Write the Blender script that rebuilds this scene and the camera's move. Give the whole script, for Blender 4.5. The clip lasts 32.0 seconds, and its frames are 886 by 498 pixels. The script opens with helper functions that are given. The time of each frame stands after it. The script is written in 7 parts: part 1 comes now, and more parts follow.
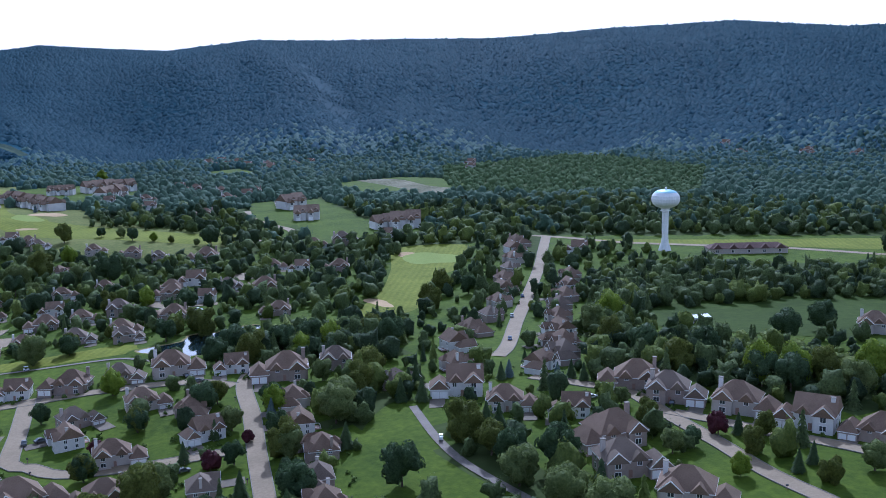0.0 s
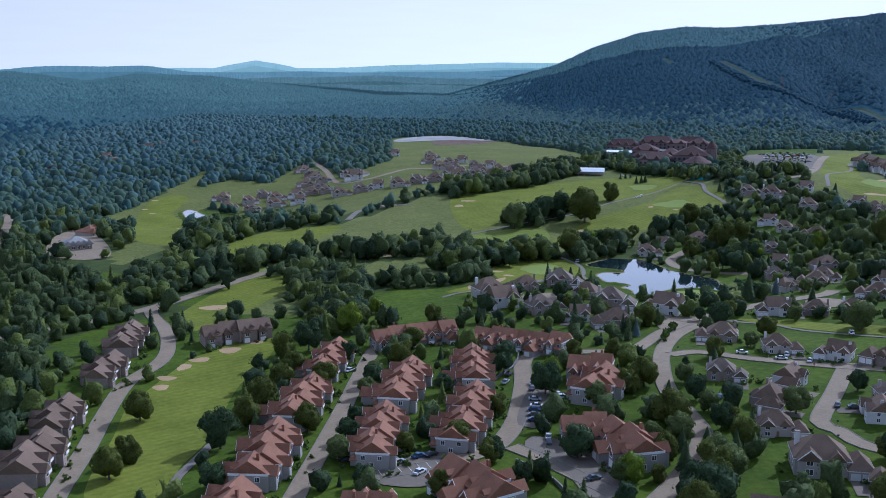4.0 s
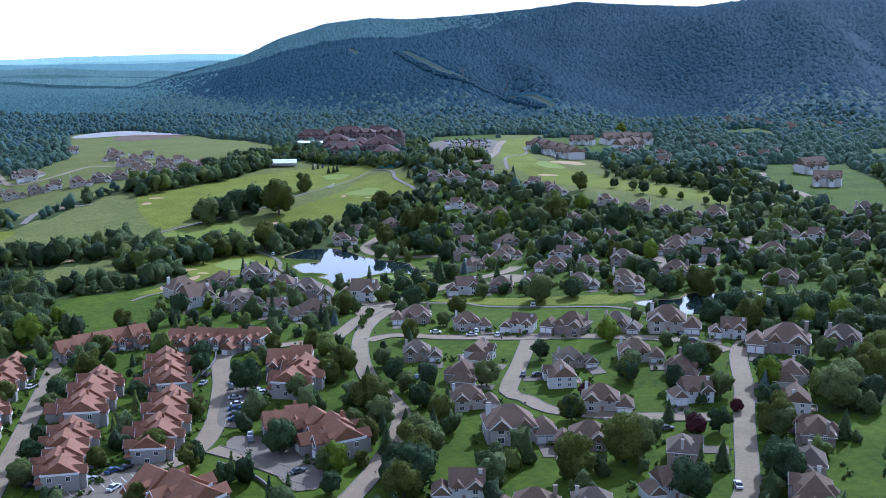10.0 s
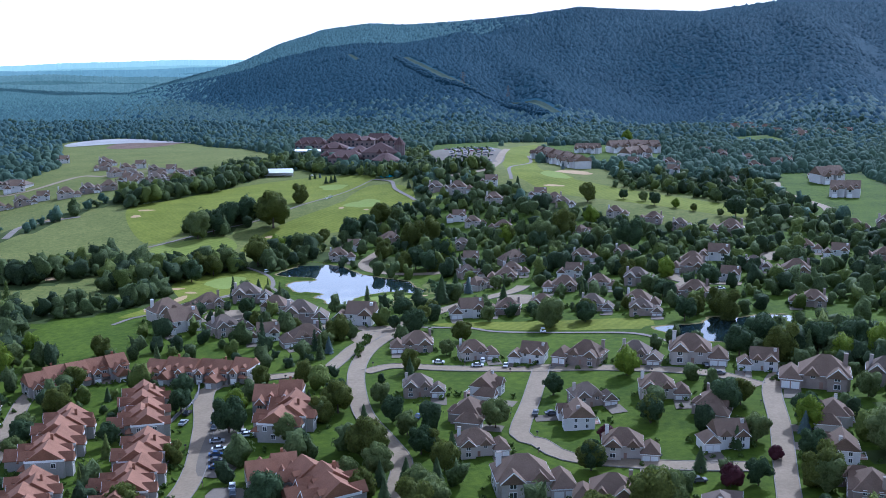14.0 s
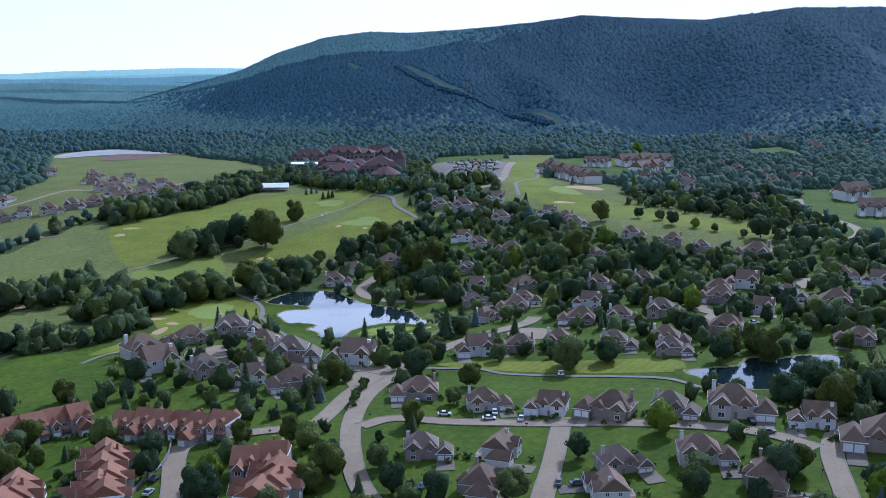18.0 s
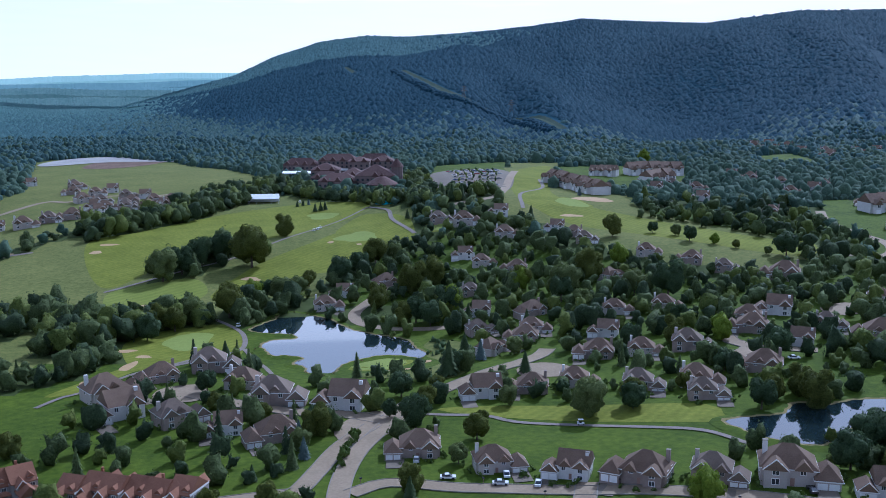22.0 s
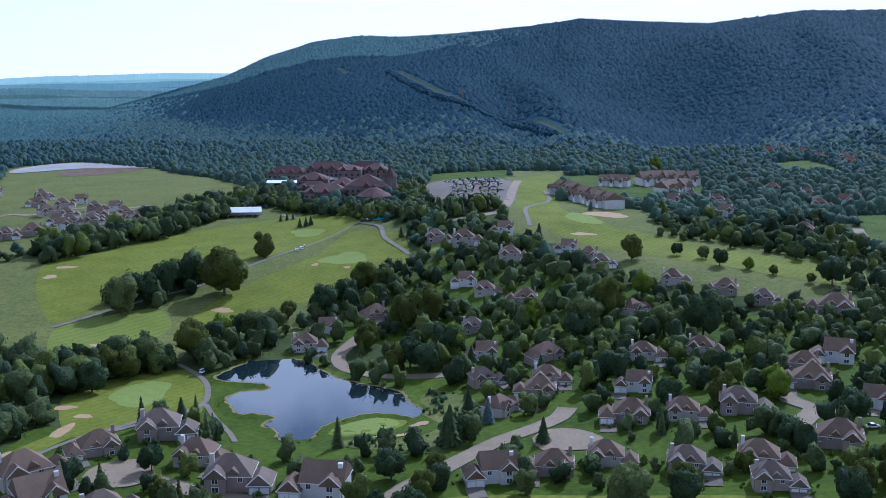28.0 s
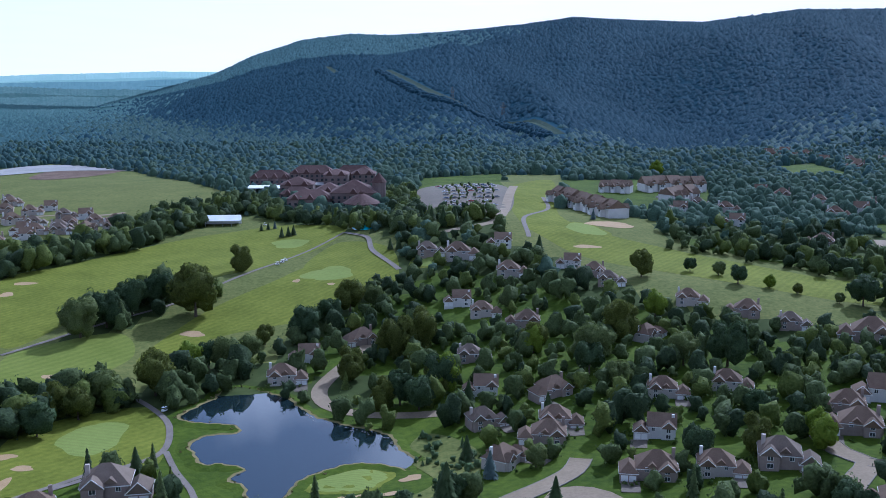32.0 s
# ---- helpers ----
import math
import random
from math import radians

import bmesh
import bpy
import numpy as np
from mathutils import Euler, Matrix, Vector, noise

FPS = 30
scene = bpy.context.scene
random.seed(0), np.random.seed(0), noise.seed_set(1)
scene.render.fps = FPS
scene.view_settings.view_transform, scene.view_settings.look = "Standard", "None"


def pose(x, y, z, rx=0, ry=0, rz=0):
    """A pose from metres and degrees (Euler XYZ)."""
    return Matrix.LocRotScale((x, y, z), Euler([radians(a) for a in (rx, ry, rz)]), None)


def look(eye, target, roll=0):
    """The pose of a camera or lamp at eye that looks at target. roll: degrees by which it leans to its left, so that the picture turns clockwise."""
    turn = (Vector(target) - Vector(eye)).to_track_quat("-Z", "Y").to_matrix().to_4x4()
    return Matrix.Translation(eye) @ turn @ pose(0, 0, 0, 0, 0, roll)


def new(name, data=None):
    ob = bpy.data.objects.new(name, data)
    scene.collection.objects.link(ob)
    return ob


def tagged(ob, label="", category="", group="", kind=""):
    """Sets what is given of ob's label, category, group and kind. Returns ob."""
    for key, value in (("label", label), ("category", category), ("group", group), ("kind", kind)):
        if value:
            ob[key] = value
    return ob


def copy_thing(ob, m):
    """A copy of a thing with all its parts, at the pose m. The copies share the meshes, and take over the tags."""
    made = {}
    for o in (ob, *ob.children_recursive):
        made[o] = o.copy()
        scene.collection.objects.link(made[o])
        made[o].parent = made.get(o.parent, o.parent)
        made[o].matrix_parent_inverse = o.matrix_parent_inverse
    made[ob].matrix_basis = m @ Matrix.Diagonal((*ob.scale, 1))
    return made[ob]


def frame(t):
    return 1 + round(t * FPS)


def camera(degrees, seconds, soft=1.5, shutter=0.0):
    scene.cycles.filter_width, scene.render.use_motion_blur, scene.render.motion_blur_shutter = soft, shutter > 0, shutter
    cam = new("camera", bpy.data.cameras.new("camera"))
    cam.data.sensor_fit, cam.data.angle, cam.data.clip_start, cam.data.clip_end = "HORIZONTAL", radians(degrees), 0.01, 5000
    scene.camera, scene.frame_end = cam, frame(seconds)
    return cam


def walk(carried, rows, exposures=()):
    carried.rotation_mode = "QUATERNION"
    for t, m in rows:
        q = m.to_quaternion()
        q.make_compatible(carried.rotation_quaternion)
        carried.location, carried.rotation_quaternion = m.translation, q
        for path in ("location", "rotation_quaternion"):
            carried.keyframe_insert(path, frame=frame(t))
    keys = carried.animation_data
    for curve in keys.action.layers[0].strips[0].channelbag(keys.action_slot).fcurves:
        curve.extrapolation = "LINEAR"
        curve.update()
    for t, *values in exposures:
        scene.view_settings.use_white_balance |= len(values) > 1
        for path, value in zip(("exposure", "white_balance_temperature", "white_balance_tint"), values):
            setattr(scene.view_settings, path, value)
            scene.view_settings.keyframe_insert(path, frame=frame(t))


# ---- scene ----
cam = camera(47.4, 32.0, 0.8)
PATH = [
    (0, (-2.951, -4.563, 123.614), (-2.003, -2.829, 123.305), -0.9),
    (0.5, (-2.374, -4.108, 123.319), (-1.561, -2.307, 123.005), -0.7),
    (1, (-2.549, -3.662, 123.071), (-1.883, -1.804, 122.751), -0.6),
    (1.5, (-2.504, -3.156, 122.868), (-2.063, -1.233, 122.543), -0.3),
    (2, (-2.561, -2.525, 122.77), (-2.324, -0.567, 122.437), -0.2),
    (2.5, (-2.53, -1.845, 122.709), (-2.524, 0.125, 122.367), -0.1),
    (3, (-2.378, -1.267, 122.48), (-2.615, 0.688, 122.131), 0.0),
    (3.5, (-2.253, -0.731, 122.303), (-2.673, 1.191, 121.945), 0.1),
    (4, (-2.188, -0.223, 122.212), (-2.77, 1.655, 121.847), 0.1),
    (4.5, (-1.703, 0.204, 122.238), (-2.414, 2.036, 121.865), 0.2),
    (5, (-1.168, 0.465, 122.263), (-1.954, 2.265, 121.885), 0.1),
    (5.5, (-0.583, 0.471, 122.277), (-1.359, 2.275, 121.897), -0.0),
    (6, (-0.029, 0.332, 122.263), (-0.733, 2.165, 121.883), -0.2),
    (6.5, (0.415, 0.159, 122.207), (-0.177, 2.031, 121.826), -0.1),
    (7, (0.779, 0.005, 122.125), (0.312, 1.912, 121.741), 0.1),
    (7.5, (0.611, -0.136, 122.146), (0.35, 1.809, 121.764), -0.0),
    (8, (0.333, -0.245, 122.113), (0.172, 1.712, 121.732), -0.1),
    (8.5, (0.121, -0.264, 122.08), (0.04, 1.698, 121.7), -0.1),
    (9, (0.01, 0.003, 122.004), (-0.006, 1.967, 121.622), -0.1),
    (9.5, (-0.099, 0.838, 121.974), (-0.102, 2.802, 121.592), -0.1),
    (10, (-0.136, 2.4, 122.032), (-0.136, 4.363, 121.65), -0.1),
    (10.5, (-0.145, 4.725, 122.109), (-0.143, 6.688, 121.727), -0.0),
    (11, (-0.236, 7.79, 122.133), (-0.233, 9.753, 121.75), -0.0),
    (11.5, (-0.373, 11.474, 122.119), (-0.37, 13.437, 121.737), -0.1),
    (12, (-0.549, 15.593, 122.186), (-0.546, 17.557, 121.806), -0.1),
    (12.5, (-0.62, 19.977, 122.249), (-0.618, 21.941, 121.87), -0.2),
    (13, (-0.744, 24.637, 122.317), (-0.744, 26.601, 121.94), -0.2),
    (13.5, (-0.94, 29.494, 122.388), (-0.941, 31.459, 122.014), -0.2),
    (14, (-1.104, 34.403, 122.392), (-1.105, 36.368, 122.02), -0.2),
    (14.5, (-1.321, 39.487, 122.372), (-1.322, 41.453, 122.003), -0.2),
    (15, (-1.521, 44.621, 122.377), (-1.523, 46.587, 122.01), -0.1),
    (15.5, (-1.707, 49.882, 122.426), (-1.71, 51.849, 122.062), -0.1),
    (16, (-1.912, 55.315, 122.516), (-1.915, 57.282, 122.153), -0.1),
    (16.5, (-2.169, 60.963, 122.639), (-2.172, 62.93, 122.279), -0.1),
    (17, (-2.462, 66.733, 122.778), (-2.465, 68.701, 122.419), -0.1),
    (17.5, (-2.773, 72.755, 122.888), (-2.775, 74.723, 122.531), -0.1),
    (18, (-3.104, 78.86, 122.995), (-3.106, 80.829, 122.639), -0.1),
    (18.5, (-3.367, 84.963, 123.053), (-3.368, 86.931, 122.699), -0.1),
    (19, (-3.59, 90.983, 123.043), (-3.591, 92.952, 122.69), -0.1),
    (19.5, (-3.756, 96.917, 122.987), (-3.756, 98.886, 122.635), -0.1),
    (20, (-3.959, 102.807, 122.962), (-3.959, 104.776, 122.612), -0.2),
    (20.5, (-4.196, 108.633, 122.961), (-4.195, 110.602, 122.611), -0.2),
    (21, (-4.392, 114.414, 122.988), (-4.39, 116.383, 122.64), -0.1),
    (21.5, (-4.553, 120.19, 123.053), (-4.55, 122.16, 122.705), -0.1),
    (22, (-4.597, 125.983, 123.133), (-4.594, 127.953, 122.785), -0.2),
    (22.5, (-4.624, 131.843, 123.288), (-4.62, 133.813, 122.941), -0.2),
    (23, (-4.704, 137.737, 123.431), (-4.7, 139.706, 123.083), -0.2),
    (23.5, (-4.798, 143.648, 123.51), (-4.792, 145.618, 123.163), -0.2),
    (24, (-4.96, 149.598, 123.478), (-4.954, 151.568, 123.131), -0.2),
    (24.5, (-5.116, 155.666, 123.543), (-5.109, 157.636, 123.197), -0.2),
    (25, (-5.219, 161.718, 123.576), (-5.211, 163.688, 123.23), -0.2),
    (25.5, (-5.285, 167.722, 123.619), (-5.276, 169.691, 123.273), -0.2),
    (26, (-5.346, 173.727, 123.699), (-5.336, 175.697, 123.352), -0.2),
    (26.5, (-5.414, 179.704, 123.818), (-5.404, 181.673, 123.471), -0.2),
    (27, (-5.515, 185.603, 123.929), (-5.504, 187.573, 123.581), -0.2),
    (27.5, (-5.674, 191.379, 123.982), (-5.663, 193.348, 123.634), -0.2),
    (28, (-5.871, 197.076, 123.989), (-5.859, 199.046, 123.642), -0.1),
    (28.5, (-6.039, 202.724, 123.972), (-6.025, 204.693, 123.625), -0.1),
    (29, (-6.247, 208.413, 123.959), (-6.227, 210.382, 123.611), -0.0),
    (29.5, (-6.409, 214.108, 123.945), (-6.381, 216.077, 123.598), -0.0),
    (30, (-6.603, 219.929, 123.941), (-6.573, 221.899, 123.593), -0.0),
    (30.5, (-6.78, 225.806, 123.937), (-6.749, 227.776, 123.59), 0.0),
    (31, (-6.885, 231.737, 123.971), (-6.853, 233.707, 123.624), 0.0),
    (31.5, (-6.99, 237.769, 124.064), (-6.958, 239.739, 123.716), 0.0),
    (32, (-7.009, 243.937, 124.25), (-6.977, 245.906, 123.901), -0.0),
]
walk(cam, [(t, look(eye, target, roll)) for t, eye, target, roll in PATH], [(0, -0.08, 4590, 17.0), (2, -0.28, 4650, 17.0), (4, -0.45, 4650, 17.2), (6, -0.38, 4650, 17.2), (9, 0.1, 4570, 16.4), (13, 0.13, 4570, 16.4), (20, -0.26, 4590, 17.0), (32, -0.22, 4590, 17.0)])

# ---- light ----
SUN_ELEVATION, SUN_AZIMUTH = 38, 30  # degrees; azimuth from +y towards +x
world = bpy.data.worlds.new("sky")
scene.world = world
world.use_nodes = True
tree = world.node_tree
skytex = tree.nodes.new("ShaderNodeTexSky")
skytex.sky_type, skytex.sun_disc = "NISHITA", False
skytex.sun_elevation, skytex.sun_rotation = radians(SUN_ELEVATION), radians(SUN_AZIMUTH)
skytex.dust_density = 2.0
# broken white cloud over the clear sky, as the ponds mirror it
cloud, cmap, cloud_mix = tree.nodes.new("ShaderNodeTexNoise"), tree.nodes.new("ShaderNodeMapRange"), tree.nodes.new("ShaderNodeMix")
cloud_at = tree.nodes.new("ShaderNodeTexCoord")
cloud.inputs["Scale"].default_value, cloud.inputs["Detail"].default_value = 7.0, 5
cmap.inputs["From Min"].default_value, cmap.inputs["From Max"].default_value = 0.46, 0.66
cmap.inputs["To Max"].default_value = 0.9
cloud_mix.data_type = "RGBA"
cloud_mix.inputs[7].default_value = (13.0, 13.0, 13.2, 1)
tree.links.new(cloud_at.outputs["Generated"], cloud.inputs["Vector"])
# the cloud thickens to a bright even veil towards the horizon
up, veil, sum_up = tree.nodes.new("ShaderNodeSeparateXYZ"), tree.nodes.new("ShaderNodeMapRange"), tree.nodes.new("ShaderNodeMath")
veil.inputs["From Min"].default_value, veil.inputs["From Max"].default_value = 0.24, 0.36
veil.inputs["To Min"].default_value, veil.inputs["To Max"].default_value = 0.42, 0.0
tree.links.new(cloud_at.outputs["Generated"], up.inputs[0])
tree.links.new(up.outputs["Z"], veil.inputs["Value"])
tree.links.new(cloud.outputs["Fac"], sum_up.inputs[0])
tree.links.new(veil.outputs[0], sum_up.inputs[1])
tree.links.new(sum_up.outputs[0], cmap.inputs["Value"])
tree.links.new(cmap.outputs[0], cloud_mix.inputs[0])
tree.links.new(skytex.outputs[0], cloud_mix.inputs[6])
tree.links.new(cloud_mix.outputs[2], tree.nodes["Background"].inputs[0])
tree.nodes["Background"].inputs[1].default_value = 0.118
sun = new("sun", bpy.data.lights.new("sun", "SUN"))
sun.data.energy, sun.data.angle, sun.data.color = 4.4, radians(0.6), (1.0, 0.95, 0.86)
a, e = radians(SUN_AZIMUTH), radians(SUN_ELEVATION)
sun.matrix_world = look((math.sin(a) * math.cos(e) * 900, math.cos(a) * math.cos(e) * 900, math.sin(e) * 900), (0, 0, 0))


# ---- materials ----
def surface(name, dark, light, scale=0.5, rough=0.8, bump=0.0, bump_scale=3.0, vary=0.0, island=0.0, glow=0.0, metal=0.0, spec=0.3, thin=0.0, grain=0.0, deep=0.3):
    """A rough surface between two colours at two scales of noise; vary: by object, island: by loose piece;
    grain: clumps of that many to the metre; deep: relief in metres."""
    m = bpy.data.materials.new(name)
    m.use_nodes = True
    t = m.node_tree
    n, link = t.nodes, t.links.new
    p = n["Principled BSDF"]
    p.inputs["Roughness"].default_value, p.inputs["Metallic"].default_value = rough, metal
    p.inputs["Specular IOR Level"].default_value = spec
    co = n.new("ShaderNodeTexCoord")
    n1, n2 = n.new("ShaderNodeTexNoise"), n.new("ShaderNodeTexNoise")
    n1.inputs["Scale"].default_value, n1.inputs["Detail"].default_value = scale, 4
    n2.inputs["Scale"].default_value, n2.inputs["Detail"].default_value = scale * 9, 3
    geo = n.new("ShaderNodeNewGeometry")
    for k in (n1, n2):
        link(geo.outputs["Position"], k.inputs["Vector"])
    add = n.new("ShaderNodeMath")
    add.operation = "ADD"
    link(n1.outputs["Fac"], add.inputs[0])
    link(n2.outputs["Fac"], add.inputs[1])
    ramp = n.new("ShaderNodeMapRange")
    ramp.inputs["From Min"].default_value, ramp.inputs["From Max"].default_value = 0.68, 1.32
    link(add.outputs[0], ramp.inputs["Value"])
    fac = ramp.outputs[0]
    for amount, socket in ((vary, "o"), (island, "i")):
        if amount:
            src = n.new("ShaderNodeObjectInfo").outputs["Random"] if socket == "o" else geo.outputs["Random Per Island"]
            mix = n.new("ShaderNodeMix")
            mix.inputs[0].default_value = amount
            link(fac, mix.inputs[2])
            link(src, mix.inputs[3])
            fac = mix.outputs[0]
    if grain:
        n3, m3, mix = n.new("ShaderNodeTexNoise"), n.new("ShaderNodeMapRange"), n.new("ShaderNodeMix")
        n3.inputs["Scale"].default_value, n3.inputs["Detail"].default_value = grain, 3
        link(geo.outputs["Position"], n3.inputs["Vector"])
        m3.inputs["From Min"].default_value, m3.inputs["From Max"].default_value = 0.32, 0.68
        link(n3.outputs["Fac"], m3.inputs["Value"])
        mix.inputs[0].default_value = 0.45
        link(fac, mix.inputs[2])
        link(m3.outputs[0], mix.inputs[3])
        fac = mix.outputs[0]
    col = n.new("ShaderNodeMix")
    col.data_type = "RGBA"
    col.inputs[6].default_value, col.inputs[7].default_value = (*dark, 1), (*light, 1)
    link(fac, col.inputs[0])
    link(col.outputs[2], p.inputs["Base Color"])
    if bump:
        b, nb = n.new("ShaderNodeBump"), n.new("ShaderNodeTexNoise")
        nb.inputs["Scale"].default_value, nb.inputs["Detail"].default_value = bump_scale, 3
        link(geo.outputs["Position"], nb.inputs["Vector"])
        b.inputs["Strength"].default_value, b.inputs["Distance"].default_value = bump, deep
        link(nb.outputs["Fac"], b.inputs["Height"])
        link(b.outputs[0], p.inputs["Normal"])
    if glow:
        link(col.outputs[2], p.inputs["Emission Color"])
        p.inputs["Emission Strength"].default_value = glow
    if thin:
        tr, mx = n.new("ShaderNodeBsdfTranslucent"), n.new("ShaderNodeMixShader")
        mx.inputs[0].default_value = thin
        link(col.outputs[2], tr.inputs["Color"])
        link(p.outputs[0], mx.inputs[1])
        link(tr.outputs[0], mx.inputs[2])
        link(mx.outputs[0], n["Material Output"].inputs["Surface"])
    return m


def shingled(name, dark, light, rows=2.2):
    """Roof shingles: courses that step down the slope, with blotches of wear."""
    m = surface(name, dark, light, 0.35, 0.85, 0.0, vary=0.45, spec=0.2)
    t = m.node_tree
    n, link = t.nodes, t.links.new
    geo, wave, b = n.new("ShaderNodeNewGeometry"), n.new("ShaderNodeTexWave"), n.new("ShaderNodeBump")
    wave.wave_type, wave.bands_direction, wave.wave_profile = "BANDS", "Z", "SAW"
    wave.inputs["Scale"].default_value, wave.inputs["Distortion"].default_value = rows, 0.6
    link(geo.outputs["Position"], wave.inputs["Vector"])
    b.inputs["Strength"].default_value, b.inputs["Distance"].default_value = 0.5, 0.06
    link(wave.outputs["Fac"], b.inputs["Height"])
    link(b.outputs[0], n["Principled BSDF"].inputs["Normal"])
    return m


def striped(name, dark, light, turn, width):
    """Mown turf: broad soft stripes over the noise."""
    m = surface(name, dark, light, 0.06, 0.9, 0.3, 2.0, spec=0.06)
    t = m.node_tree
    n, link = t.nodes, t.links.new
    geo, mp, wave, mix = n.new("ShaderNodeNewGeometry"), n.new("ShaderNodeMapping"), n.new("ShaderNodeTexWave"), n.new("ShaderNodeMix")
    mp.inputs["Rotation"].default_value = (0, 0, radians(turn))
    wave.inputs["Scale"].default_value, wave.inputs["Distortion"].default_value = 0.31 / width * 2, 1.2
    link(geo.outputs["Position"], mp.inputs["Vector"])
    link(mp.outputs[0], wave.inputs["Vector"])
    old = [l for l in t.links if l.to_socket == n["Principled BSDF"].inputs["Base Color"]][0].from_socket
    mix.data_type, mix.blend_type = "RGBA", "MULTIPLY"
    mix.inputs[0].default_value = 0.12
    link(old, mix.inputs[6])
    link(wave.outputs["Color"], mix.inputs[7])
    link(mix.outputs[2], n["Principled BSDF"].inputs["Base Color"])
    return m


